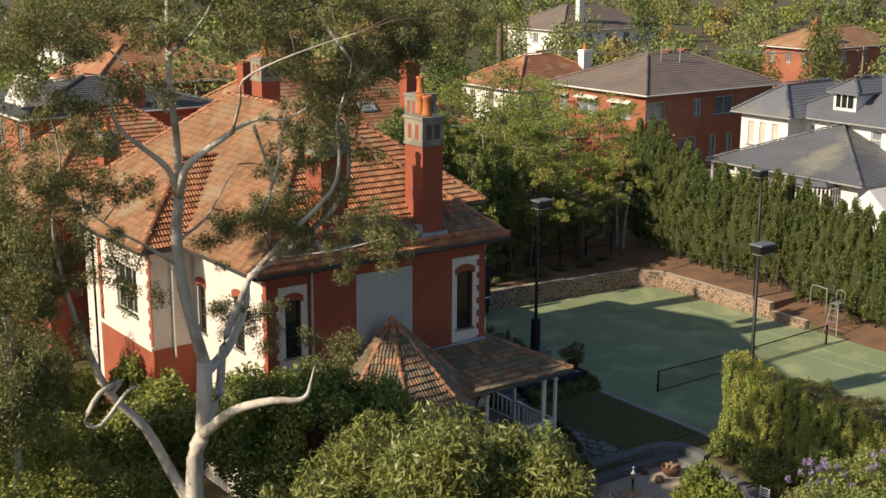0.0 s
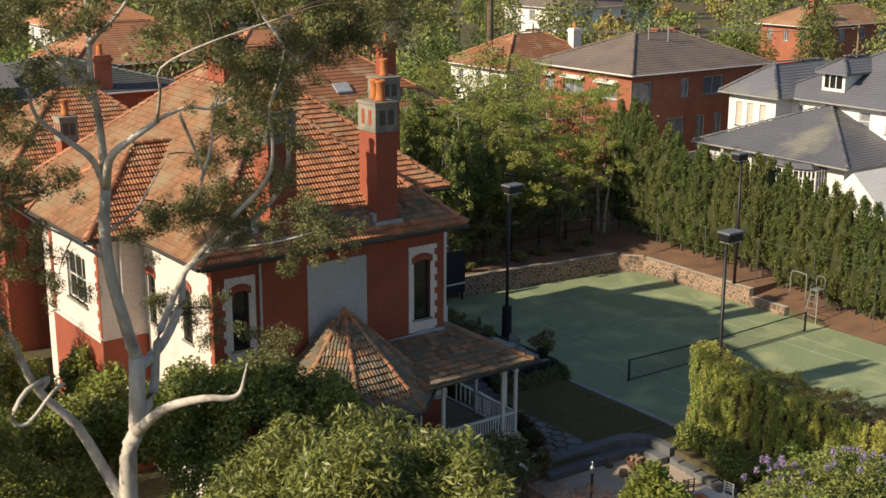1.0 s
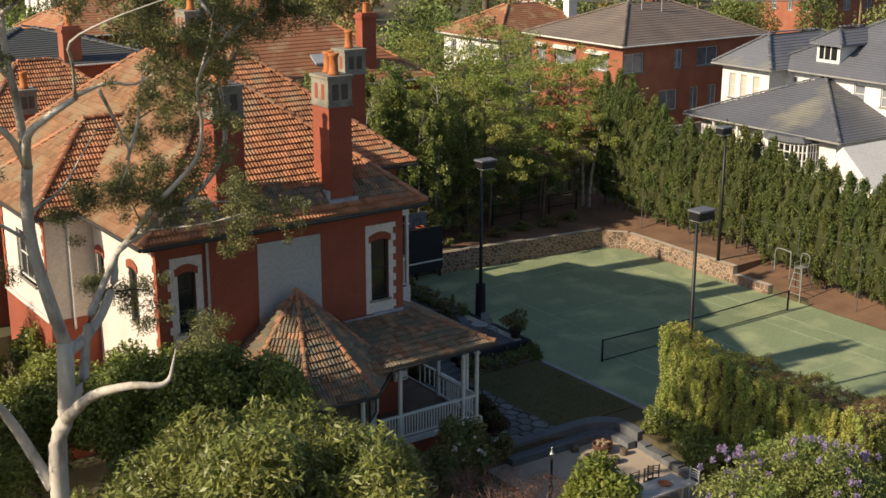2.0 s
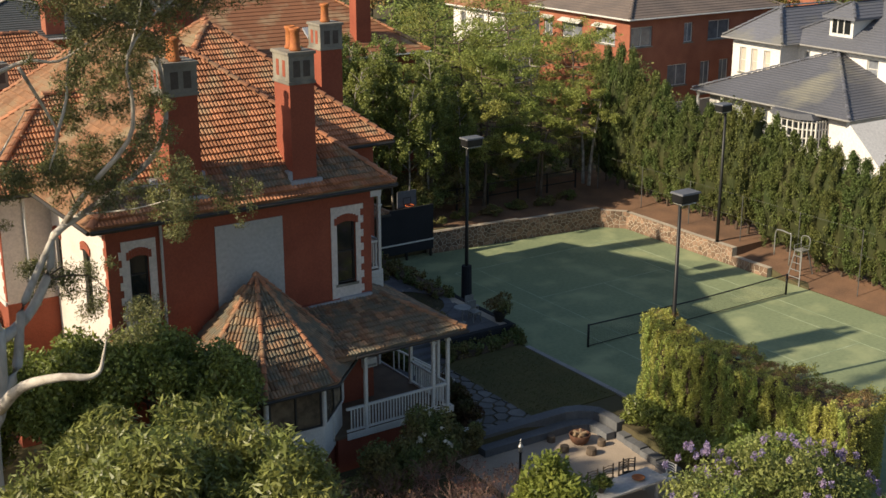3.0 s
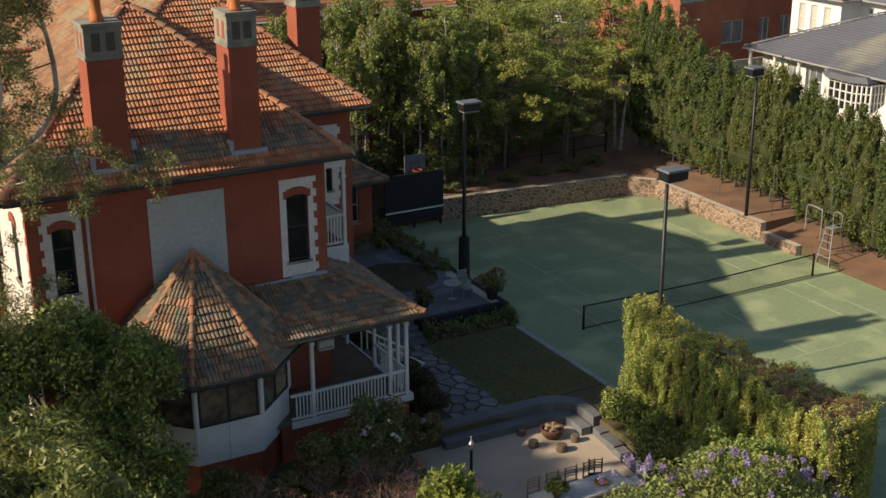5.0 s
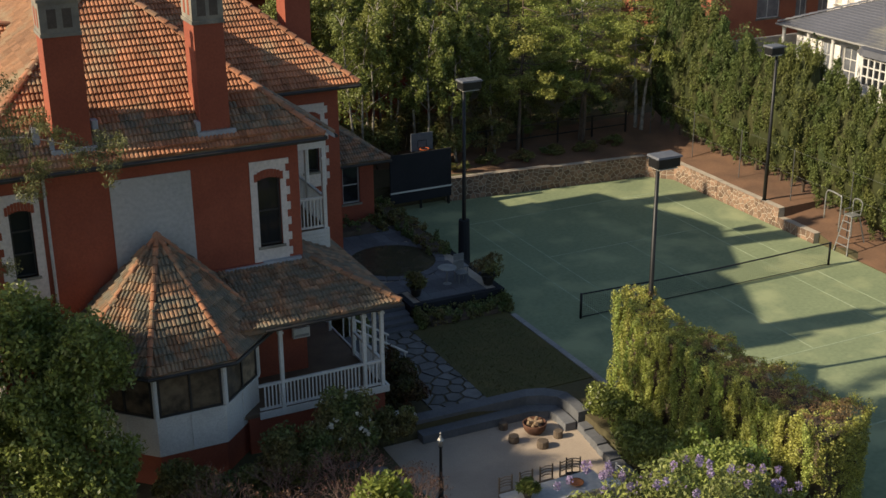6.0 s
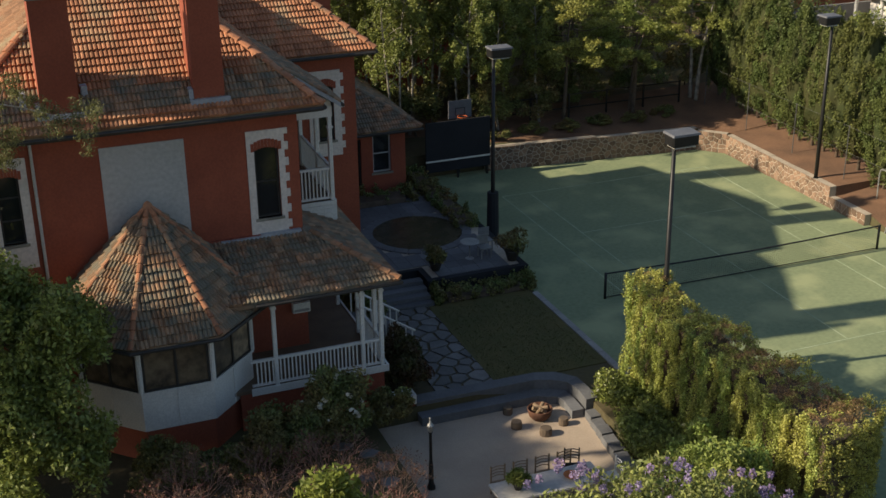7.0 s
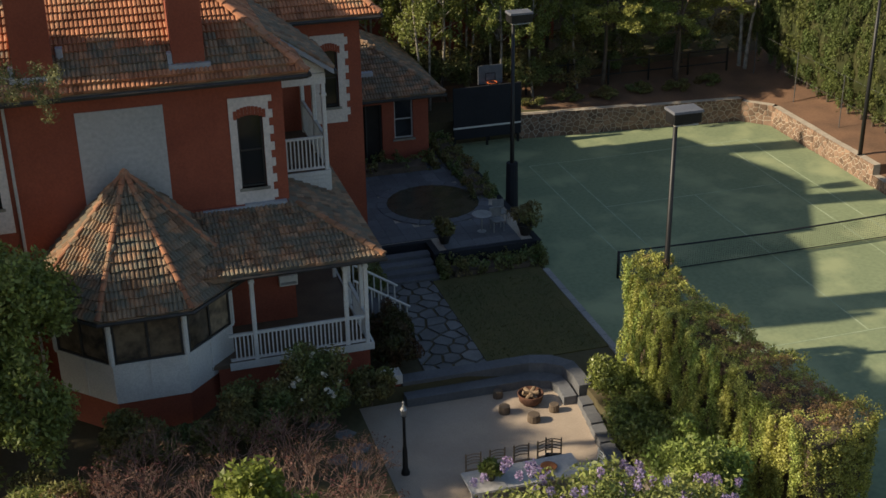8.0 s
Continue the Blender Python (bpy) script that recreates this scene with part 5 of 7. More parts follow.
rw = thing("retaining_wall", (57, 50, 0), "rubble stone retaining wall with pale mortar along the court", "retaining wall", kind="structure")
SEG = [((56.55, 53.7), (56.55, 50.0), 0.99), ((56.57, 50.0), (56.57, 45.3), 0.97), ((56.59, 45.3), (56.59, 42.8), 0.5)]
for k, (a, b, h) in enumerate(SEG):
    part("core", box("core", MORTAR, a[0], a[0] + 0.36, b[1], a[1], -0.05, h), rw, "pale mortar core")
    stone_face(rw, a, b, 0.0, h, 30 + k)
rwb = thing("back_wall", (49, 55.6, 0), "shaded rubble stone wall at the end of the court", "retaining wall", kind="structure")
BW = [(44.2, 55.95), (50.0, 55.4), (55.5, 54.85), (56.56, 53.7)]
for k, (p, q) in enumerate(zip(BW, BW[1:])):
    ox, oy = (q[1] - p[1]), -(q[0] - p[0])
    sc = 0.36 / math.hypot(ox, oy)
    part("core", Shape().prism([p, q, (q[0] - ox * sc, q[1] - oy * sc), (p[0] - ox * sc, p[1] - oy * sc)], -0.05, (1.2, 1.15, 1.02)[k]).mesh("core", MORTAR), rwb)
    stone_face(rwb, p, q, 0.0, (1.2, 1.15, 1.02)[k], 41 + k)
bank = [(40.7, 56.3, 1.0), (44.2, 56.2, 1.12), (50.0, 55.7, 1.12), (55.7, 55.1, 1.04), (56.8, 53.9, 0.98), (60.0, 53.8, 1.3), (60.0, 60.5, 1.75), (50.0, 60.5, 1.6), (40.7, 60.5, 1.5)]
single("bank", mesh_of("bank", bank, [(0, 1, 7, 8), (1, 2, 7), (2, 3, 6, 7), (3, 4, 5, 6)], MULCH), "shaded bank of red-brown bark mulch under the trees", "bank", kind="structure")


# ---- plants ----
def limb(sh, pts, r0, r1, sides=8, per=3):
    q = spline(pts, per)
    n = len(q) - 1
    sh.tube(q, [r0 + (r1 - r0) * (i / n) ** 0.8 for i in range(n + 1)], sides)


def twigs(sh, blobs, start, seed, r=0.025):
    """Thin branches from the nearest point of start to each clump."""
    g = random.Random(seed)
    for b in blobs:
        c = Vector(b[:3])
        s = min(start, key=lambda p: (Vector(p) - c).length)
        s = Vector(s)
        mid = s.lerp(c, 0.5) + Vector((g.uniform(-.3, .3), g.uniform(-.3, .3), g.uniform(-.1, .4)))
        sh.tube(spline([s, mid, c], 3), [r * 1.6] * 3 + [r, r, r * 0.8, r * 0.5], 5)


gum = thing("gum_tree", (15.0, 33.4, 0), "tall white-barked gum tree with sparse grey-green foliage", "tree")
GUM_BOUGHS = [
    ("trunk", [(14.9, 33.5, 0.0), (15.1, 33.4, 3.0), (15.18, 33.3, 5.8), (15.49, 33.3, 6.65), (15.63, 33.3, 8.78)], 0.36, 0.26),
    ("limb", [(15.63, 33.3, 8.7), (15.28, 33.3, 10.1), (14.96, 33.3, 11.7), (14.89, 33.2, 13.0), (14.97, 33.1, 13.95)], 0.24, 0.17),
    ("limb", [(14.97, 33.1, 13.9), (14.44, 32.6, 14.83), (13.73, 32.4, 15.45), (12.96, 32.3, 16.14), (12.75, 32.3, 16.9)], 0.12, 0.04),
    ("limb", [(14.97, 33.1, 13.9), (14.6, 32.3, 15.84), (14.34, 32.0, 17.23), (14.4, 32.0, 19.6), (14.6, 31.6, 21.0)], 0.13, 0.05),
    ("limb", [(14.26, 31.9, 18.0), (14.97, 31.8, 18.57), (15.59, 31.7, 19.46), (15.9, 31.5, 20.6)], 0.06, 0.03),
    ("limb", [(14.97, 33.1, 13.9), (14.7, 32.0, 14.9), (15.01, 31.5, 15.4), (15.8, 31.2, 15.95)], 0.13, 0.085),
    ("limb", [(15.75, 31.2, 15.9), (15.2, 29.6, 16.95), (14.9, 28.8, 17.6), (15.6, 28.2, 18.1), (16.7, 27.6, 18.55), (17.2, 27.0, 18.8)], 0.048, 0.01),
    ("limb", [(15.8, 31.3, 15.95), (16.5, 31.0, 16.25), (17.2, 30.8, 16.2), (17.8, 30.2, 16.7)], 0.06, 0.025),
    ("limb", [(15.6, 33.3, 8.4), (16.4, 33.7, 8.7), (16.95, 33.9, 9.2), (17.42, 34.0, 10.07), (17.6, 34.0, 10.95), (18.76, 33.6, 11.75), (20.3, 33.5, 12.8), (20.8, 33.3, 14.0), (20.5, 33.0, 15.9), (19.9, 32.8, 16.6)], 0.17, 0.05),
    ("limb", [(15.5, 33.2, 6.8), (16.1, 33.4, 7.6), (16.4, 33.6, 9.0), (16.95, 33.85, 9.9), (17.55, 34.0, 10.85)], 0.17, 0.09),
    ("limb", [(15.45, 33.2, 6.55), (15.8, 31.9, 7.6), (16.5, 30.8, 8.1), (17.1, 30.4, 8.1), (17.4, 30.3, 8.25), (17.52, 30.25, 8.7), (17.6, 30.2, 9.1)], 0.18, 0.015),
    ("limb", [(15.0, 33.5, 4.4), (14.7, 34.0, 5.2), (13.99, 34.1, 6.77), (13.0, 34.3, 8.06), (12.4, 34.2, 9.6), (12.0, 34.0, 10.7), (11.6, 33.6, 11.9)], 0.2, 0.06),
    ("limb", [(13.05, 34.3, 8.0), (13.3, 34.2, 8.35), (12.6, 34.0, 8.2), (12.1, 33.9, 7.5), (12.5, 33.8, 7.3), (13.3, 33.8, 8.1), (13.6, 33.7, 8.3)], 0.09, 0.05),
    ("limb", [(18.9, 33.6, 11.9), (20.2, 34.2, 11.9), (21.6, 34.7, 11.7), (23.0, 34.7, 11.2)], 0.05, 0.012),
    ("limb", [(18.4, 33.7, 11.5), (18.9, 31.0, 12.2), (19.4, 29.0, 12.9)], 0.03, 0.012),
    ("limb", [(16.3, 31.0, 16.1), (17.0, 31.6, 14.9), (17.37, 32.0, 14.1), (17.2, 32.4, 13.2)], 0.05, 0.02),
    ("limb", [(17.3, 32.0, 14.0), (17.68, 32.0, 15.07), (17.86, 32.0, 16.21), (18.54, 32.0, 16.98)], 0.05, 0.02),
    ("limb", [(17.9, 34.0, 11.2), (18.24, 32.4, 12.6), (19.0, 31.4, 13.9), (19.05, 31.0, 15.0), (19.0, 31.0, 16.15), (19.93, 31.0, 17.31)], 0.09, 0.03),
    ("limb", [(19.0, 31.0, 16.1), (19.4, 31.0, 17.2), (19.56, 31.0, 17.97)], 0.035, 0.015),
    ("limb", [(14.95, 33.3, 11.8), (13.9, 33.1, 12.6), (12.91, 33.0, 13.25), (12.14, 33.0, 13.9)], 0.06, 0.015),
    ("limb", [(11.6, 33.7, 11.8), (10.6, 34.0, 12.84), (10.9, 34.0, 13.85), (11.88, 34.0, 13.95)], 0.06, 0.03),
    ("limb", [(19.9, 31.0, 17.2), (21.0, 31.6, 17.7), (22.4, 32.2, 18.0), (24.2, 32.5, 18.5)], 0.05, 0.015),
    ("limb", [(14.6, 31.6, 20.8), (15.2, 32.2, 21.8), (16.4, 33.0, 22.6)], 0.05, 0.02),
    ("limb", [(19.9, 31.0, 17.2), (19.2, 31.8, 18.6), (18.4, 32.6, 20.4), (18.0, 33.2, 21.8)], 0.06, 0.02),
    ("limb", [(11.6, 33.6, 11.9), (11.3, 33.2, 13.6), (11.5, 32.8, 15.4), (10.9, 32.4, 17.6)], 0.055, 0.02),
    ("limb", [(14.5, 32.6, 16.4), (13.9, 33.6, 17.6), (13.2, 34.6, 18.4), (12.8, 35.6, 18.9)], 0.06, 0.02),
    ("limb", [(14.9, 33.2, 12.6), (15.9, 33.4, 13.1), (16.6, 33.6, 13.9), (17.0, 33.4, 14.6)], 0.05, 0.015),
]
joints = []
for nm, pts, a, b in GUM_BOUGHS:
    sh = Shape()
    limb(sh, pts, a * (0.82 if a > 0.2 else 1.02), b * 0.9, 10)
    part(nm, sh.mesh(nm, BARK_GUM, True), gum)
    joints += [tuple(p) for p in spline(pts, 3)][3:]
GUMB = [(19.4, 28.8, 12.9, .85, .8, .7), (19.0, 29.2, 13.4, .6, .6, .5), (17.8, 34.2, 12.5, .9, .9, .6), (17.0, 33.8, 12.6, .7, .7, .55), (18.7, 33.9, 12.9, .8, .7, .5),
        (23.5, 34.7, 10.8, .6, .6, .6), (22.6, 34.7, 11.0, .7, .6, .5), (21.5, 34.7, 10.6, .7, .6, .6), (20.8, 34.7, 11.4, .7, .6, .5), (21.9, 34.8, 11.9, .7, .7, .5), (12.8, 32.2, 16.9, 1.0, 1.0, .7), (12.0, 32.6, 16.2, .9, .9, .7), (14.2, 32.0, 18.8, .9, .9, .6), (15.4, 31.6, 19.6, 1.0, 1.0, .6)]
GUMC = [(16.6, 30.5, 19.2, 1.1, 1.0, .7), (18.0, 30.6, 17.1, .9, .9, .7), (19.4, 32.2, 16.8, 1.0, 1.0, .7), (20.3, 32.8, 16.2, 1.0, .9, .6), (18.4, 32.6, 17.9, 1.1, 1.0, .7), (20.4, 31.8, 17.8, 1.2, 1.1, .8), 
        (17.3, 30.4, 16.1, .6, .6, .5), (13.4, 33.2, 14.2, .8, .8, .5), (12.5, 33.4, 14.6, .9, .9, .6), (13.0, 33.3, 15.6, .7, .7, .5), (19.9, 33.0, 15.4, .8, .8, .6), (21.4, 31.0, 18.8, 1.2, 1.1, .7), (16.0, 29.0, 18.9, .8, .8, .5), (22.3, 30.4, 19.0, 1.0, 1.0, .6)]
GUMD = [(10.6, 32.5, 18.0, 1.2, 1.1, .8), (9.9, 31.5, 17.2, 1.1, 1.0, .8), (11.2, 33.3, 15.3, 1.0, 1.0, .8), (10.3, 33.0, 14.2, 1.0, 1.0, .9), (11.6, 33.4, 13.0, .9, .9, .8), (10.6, 33.0, 12.2, 1.1, 1.0, .9), (12.0, 33.2, 11.8, .7, .7, .7), (9.8, 32.5, 15.6, 1.0, 1.0, .8),
        (12.0, 32.5, 18.3, 1.0, .9, .6), (10.0, 33.2, 10.6, 1.1, 1.1, .9), (11.3, 33.6, 10.0, .9, .9, .8), (12.9, 33.0, 12.9, .6, .6, .5), (13.6, 32.0, 17.4, .7, .7, .5)]
GUME = [(19.0, 30.0, 15.6), (18.6, 29.6, 17.0), (19.8, 30.6, 17.6), (17.2, 29.5, 17.4), (16.2, 33.4, 12.7), (19.4, 33.6, 13.2), (13.4, 33.0, 11.5), (12.4, 33.5, 13.8), (11.0, 33.5, 11.4), (16.2, 31.0, 18.4), (13.2, 31.8, 18.6), (11.6, 32.0, 17.0), (17.4, 28.0, 19.3), (19.6, 26.4, 19.0), (20.8, 27.6, 19.2), (16.0, 32.6, 20.0), (18.2, 31.5, 19.6), (22.6, 31.6, 17.9), (12.6, 33.8, 12.2), (14.0, 30.2, 19.4), (20.6, 33.4, 13.2), (18.2, 33.0, 14.4), (17.4, 32.8, 13.0), (18.3, 33.0, 12.6), (19.0, 33.2, 12.4), (17.9, 32.6, 12.9), (18.3, 30.2, 9.4), (18.4, 35.8, 9.0), (19.6, 35.6, 8.4), (17.6, 36.0, 9.4)]
GUMF = [(19.0, 32.8, 15.8, .9, .9, .6), (19.6, 33.2, 14.4, .7, .7, .5), (18.4, 32.8, 15.0, .8, .8, .6), (19.8, 32.4, 17.0, 1.0, .9, .6), (22.0, 32.4, 18.2, 1.2, 1.1, .8), (23.4, 32.5, 17.8, 1.1, 1.0, .7), (24.6, 32.5, 18.5, 1.1, 1.0, .7), (23.0, 32.2, 19.2, 1.3, 1.1, .8), (20.8, 32.3, 18.9, 1.2, 1.1, .7), (21.6, 33.0, 17.2, .9, .9, .6), (19.2, 32.4, 19.2, 1.2, 1.1, .8), (17.8, 32.4, 18.8, 1.0, 1.0, .6), (10.9, 32.6, 18.9, 1.2, 1.1, .7), (11.4, 32.8, 14.6, .9, .9, .7), (12.2, 35.2, 18.7, 1.2, 1.0, .7), (13.4, 34.6, 19.0, 1.2, 1.0, .7), (14.4, 35.4, 19.2, 1.1, 1.0, .7), (11.4, 34.4, 18.3, 1.1, 1.0, .7), (13.0, 36.3, 19.3, 1.1, 1.0, .7), (12.4, 33.8, 18.6, 1.0, 1.0, .6)]
for gx_, gy_, gz_ in [(a, b, c) for a in (13.5, 15.4, 17.4, 19.6) for b in (31.6, 33.2, 34.8) for c in (20.2, 21.6, 23.0)]:
    if abs(gx_ - 16.4) / 4.2 + abs(gy_ - 33.2) / 3 + (gz_ - 20.2) / 4 < 1.05:
        GUMF.append((gx_ + 0.4 * math.sin(gz_ * 5), gy_ + 0.5 * math.sin(gx_ * 3), gz_, 1.1, 1.0, .65))
ALLG = GUMB + GUMC + GUMD + GUMF + [(*p, 0.95, 0.9, 0.65) for p in GUME]
for k, b in enumerate(ALLG):
    tw = Shape()
    twigs(tw, [b], joints, 3 + k, 0.014)
    part("twig", tw.mesh("twig", BARK, True), gum)
sub = []
gr = random.Random(21)
for b in ALLG:
    for k in range(9):
        sub.append((b[0] + gr.gauss(0, .52) * b[3], b[1] + gr.gauss(0, .52) * b[4], b[2] + gr.gauss(0, .52) * b[5], b[3] * gr.uniform(.25, .5), b[4] * gr.uniform(.25, .5), b[5] * gr.uniform(.3, .6)))
part("crown", leaves("crown", sub, 235000, 0.1, 0.27, L_GUM, 31, -0.35, 0.1, 0.9), gum, "sparse drooping grey-green leaves")


def tree(name, x, y, zb, crowns, n, size, slim, leaf, bark, seed, label, trunk=0.2, small=0.34, k=26, lift=0.0, flat=0.15, multi=1, group="", bare=0.35):
    """A tree: tapered trunk, limbs into its crown, and leaves on clumps. crowns: ellipsoids (x, y, z, rx, ry, rz)."""
    t = thing(name, (x, y, zb), label, "tree" if "shrub" not in name and "bush" not in name else "shrub", group)
    g = random.Random(seed)
    bl = []
    for i, c in enumerate(crowns):
        bl += clumps(c[:3], c[3:], max(6, int(k * c[3] / crowns[0][3])), seed + i, small)
    c0 = crowns[0]
    for m in range(multi):
        ox, oy = (g.uniform(-.35, .35), g.uniform(-.35, .35)) if multi > 1 else (0, 0)
        top = (c0[0] + ox * 3, c0[1] + oy * 3, c0[2] + c0[5] * 0.5)
        sh = Shape()
        base = (x + ox, y + oy, zb)
        midp = (x + (top[0] - x) * 0.45 + g.uniform(-.25, .25), y + (top[1] - y) * 0.45 + g.uniform(-.25, .25), zb + (top[2] - zb) * 0.5)
        limb(sh, [base, midp, top], trunk, trunk * 0.3, 8)
        part("trunk", sh.mesh("trunk", bark, True), t)
        line = [Vector(p) for p in spline([base, midp, top], 4)]
        for b in bl[m::multi][:9]:
            br = Shape()
            s = line[min(len(line) - 1, int(len(line) * g.uniform(bare, 0.9)))]
            e = Vector(b[:3])
            limb(br, [s, s.lerp(e, 0.5) + Vector((0, 0, -0.1)), e], trunk * 0.35, trunk * 0.1, 5)
            part("limb", br.mesh("limb", bark, True), t)
    part("crown", leaves("crown", bl, n, size, slim, leaf, seed, lift, 0.35, 0.75, flat), t)
    return t


tree("broadleaf_tree", 16.4, 22.2, 0, [(15.9, 21.8, 7.5, 3.3, 3.5, 3.5), (13.2, 22.6, 7.1, 2.2, 2.2, 2.9), (17.2, 20.4, 7.9, 2.0, 2.3, 2.9)], 84000, 0.2, 0.26, L_FORE, BARK, 50, "dense round olive-green broadleaf tree in sunlight", 0.3, 0.2, 90, 0.45, 0.2)
tree("garden_tree", 20.6, 34.6, 0, [(20.5, 35.2, 4.9, 2.6, 2.4, 2.8), (17.9, 36.0, 5.0, 2.2, 1.7, 2.6), (22.1, 33.9, 4.9, 1.5, 1.7, 2.2), (21.6, 32.6, 2.3, 1.9, 1.6, 2.4), (18.4, 34.2, 2.4, 2.3, 1.7, 2.4), (20.3, 33.0, 3.2, 1.6, 1.4, 2.2)], 82000, 0.15, 0.5, L_DARK, BARK, 51, "dense dark green garden tree beside the house", 0.2, 0.25, 60)
tree("garden_tree", 15.6, 38.3, 0, [(15.8, 38.4, 3.9, 2.1, 1.9, 2.9), (17.3, 40.6, 3.5, 1.5, 1.8, 2.9), (18.6, 37.4, 4.2, 1.6, 1.1, 2.6)], 26000, 0.18, 0.5, L_DARK, BARK, 52, "leafy green garden tree under the gum tree", 0.15, 0.26, 44)
tree("olive_bush", 11.4, 38.5, 0, [(11.6, 38.6, 3.6, 2.6, 2.4, 3.4), (9.2, 36.2, 4.2, 2.3, 2.2, 3.6)], 26000, 0.2, 0.3, L_BUSH, BARK, 53, "tall loose olive-green bush at the garden's edge", 0.14, 0.33, 30)
tree("feathery_bush", 13.2, 34.9, 0, [(13.0, 34.9, 3.7, 2.0, 1.6, 2.0), (11.0, 34.0, 4.2, 1.6, 1.4, 2.0)], 20000, 0.15, 0.28, L_BUSH, BARK, 71, "feathery olive bush below the gum tree", 0.08, 0.32, 34)
# the third, high crown is unseen and added to shade the veranda roof
tree("gum_tree", 10.4, 36.0, 0, [(10.5, 35.0, 11.6, 1.8, 1.7, 2.9), (10.2, 36.2, 7.6, 1.9, 1.9, 3.0), (9.3, 39.5, 16.8, 1.9, 1.2, 1.7)], 50000, 0.16, 0.26, L_GUM, BARK_GUM, 69, "gum tree with dense hanging olive foliage and an added shading crown", 0.2, 0.36, 34, -0.4, 0.0)
tree("olive_bush", 13.2, 47.5, 0, [(13.3, 47.5, 4.2, 2.3, 2.2, 3.8), (11.0, 45.0, 4.8, 2.3, 2.2, 4.2)], 22000, 0.22, 0.3, L_BUSH, BARK, 54, "tall dark olive bush near the house", 0.16, 0.33, 28)
tree("olive_bush", 16.2, 46.6, 0, [(16.0, 46.8, 2.6, 1.5, 2.2, 2.8)], 11000, 0.19, 0.35, L_BUSH, BARK, 70, "loose olive bush beside the brick wall", 0.1, 0.28, 30)
tree("climbing_shrub", 18.1, 45.6, 0, [(18.1, 45.7, 2.7, .7, 1.5, 2.4)], 7000, 0.17, 0.5, L_DARK, BARK, 55, "green climber over the brick wall", 0.06, 0.34, 18)
tree("round_shrub", 14.6, 42.6, 0, [(14.6, 42.6, 0.7, 1.2, 1.1, .9)], 6000, 0.12, 0.5, L_LIME, BARK, 56, "clipped bright green shrub beside a path", 0.06, 0.3, 20)
tree("lilac_shrub", 34.4, 22.3, 0, [(34.4, 22.3, 2.7, 2.3, 1.8, 2.1), (36.9, 22.6, 2.1, 1.7, 1.6, 1.7), (32.5, 23.6, 2.6, 1.4, 1.3, 2.0), (36.3, 26.2, 0.8, 1.4, .9, 1.2)], 22000, 0.14, 0.42, L_LILAC, BARK, 57, "green shrub with many purple flower heads", 0.1, 0.33, 30, 0.2)
lil = [o for o in scene.objects if o.name == "lilac_shrub"][0]
gl = random.Random(77)
for k in range(84):
    a, e = gl.uniform(0, 6.28), gl.uniform(0.25, 1.4)
    cx, cy, cz, rx, ry, rz = ((34.4, 22.3, 2.7, 2.3, 1.8, 2.1), (36.9, 22.6, 2.1, 1.7, 1.6, 1.7), (32.5, 23.6, 2.6, 1.4, 1.3, 2.0), (36.3, 26.2, 0.8, 1.4, .9, 1.2))[k % 4]
    fx, fy, fz = cx + rx * math.cos(a) * math.cos(e) * 1.02, cy + ry * math.sin(a) * math.cos(e) * 1.02, cz + rz * math.sin(e) * 1.05
    part("flower_head", leaves("flower_head", [(fx, fy, fz, .095, .095, .13)], 54, 0.065, 0.8, PETAL, 200 + k, 0, 0.5), lil, "purple flower head")
tree("lime_shrub", 26.7, 23.0, 0, [(26.7, 23.2, 4.2, 1.4, 1.3, 1.95)], 9000, 0.19, 0.42, L_LIME, BARK, 58, "shrub with large glossy yellow-green leaves", 0.1, 0.36, 20, 0.5)
tree("lime_shrub", 29.3, 20.6, 0, [(29.3, 20.6, 3.6, 1.7, 1.5, 1.9)], 9000, 0.17, 0.42, L_BUSH, BARK, 59, "leafy yellow-green shrub in sunlight", 0.1, 0.36, 20, 0.5)
tree("rose_shrub", 39.0, 32.8, 0, [(39.15, 32.8, 0.25, .95, 1.15, .85), (38.95, 30.7, 0.3, 1.05, 1.5, .9)], 12000, 0.12, 0.55, L_DARK, BARK, 60, "green leafy shrub beside the stone edge", 0.05, 0.36, 20)
tree("rose_shrub", 39.0, 27.8, 0, [(38.9, 27.8, 1.0, 1.2, 1.3, 1.2), (38.2, 25.6, 1.3, 1.3, 1.3, 1.4)], 13000, 0.14, 0.5, L_BUSH, BARK, 61, "green shrub below the tall hedge", 0.05, 0.36, 20)
tree("camellia_shrub", 29.6, 34.2, 0, [(29.8, 34.2, 1.15, 1.25, 1.1, 1.3), (28.0, 33.6, 1.0, 1.1, 1.0, 1.1)], 13000, 0.13, 0.5, L_SHADE, BARK, 62, "dark glossy shrub with small white flowers", 0.07, 0.34, 22)
cam_b = [o for o in scene.objects if o.name == "camellia_shrub"][0]
part("blossom", leaves("blossom", clumps((29.8, 34.2, 1.15), (1.4, 1.2, 1.4), 40, 8, 0.06), 260, 0.12, 0.9, PETAL_WHITE, 9, 0, 0.7), cam_b, "small white flowers")["kind"] = "stuff"
tree("garden_shrub", 31.8, 34.6, 0, [(31.7, 34.5, .6, .7, .6, .8)], 4200, 0.13, 0.5, L_SHADE, BARK, 63, "low dark shrub with pale blooms by the steps", 0.04, 0.36, 14)
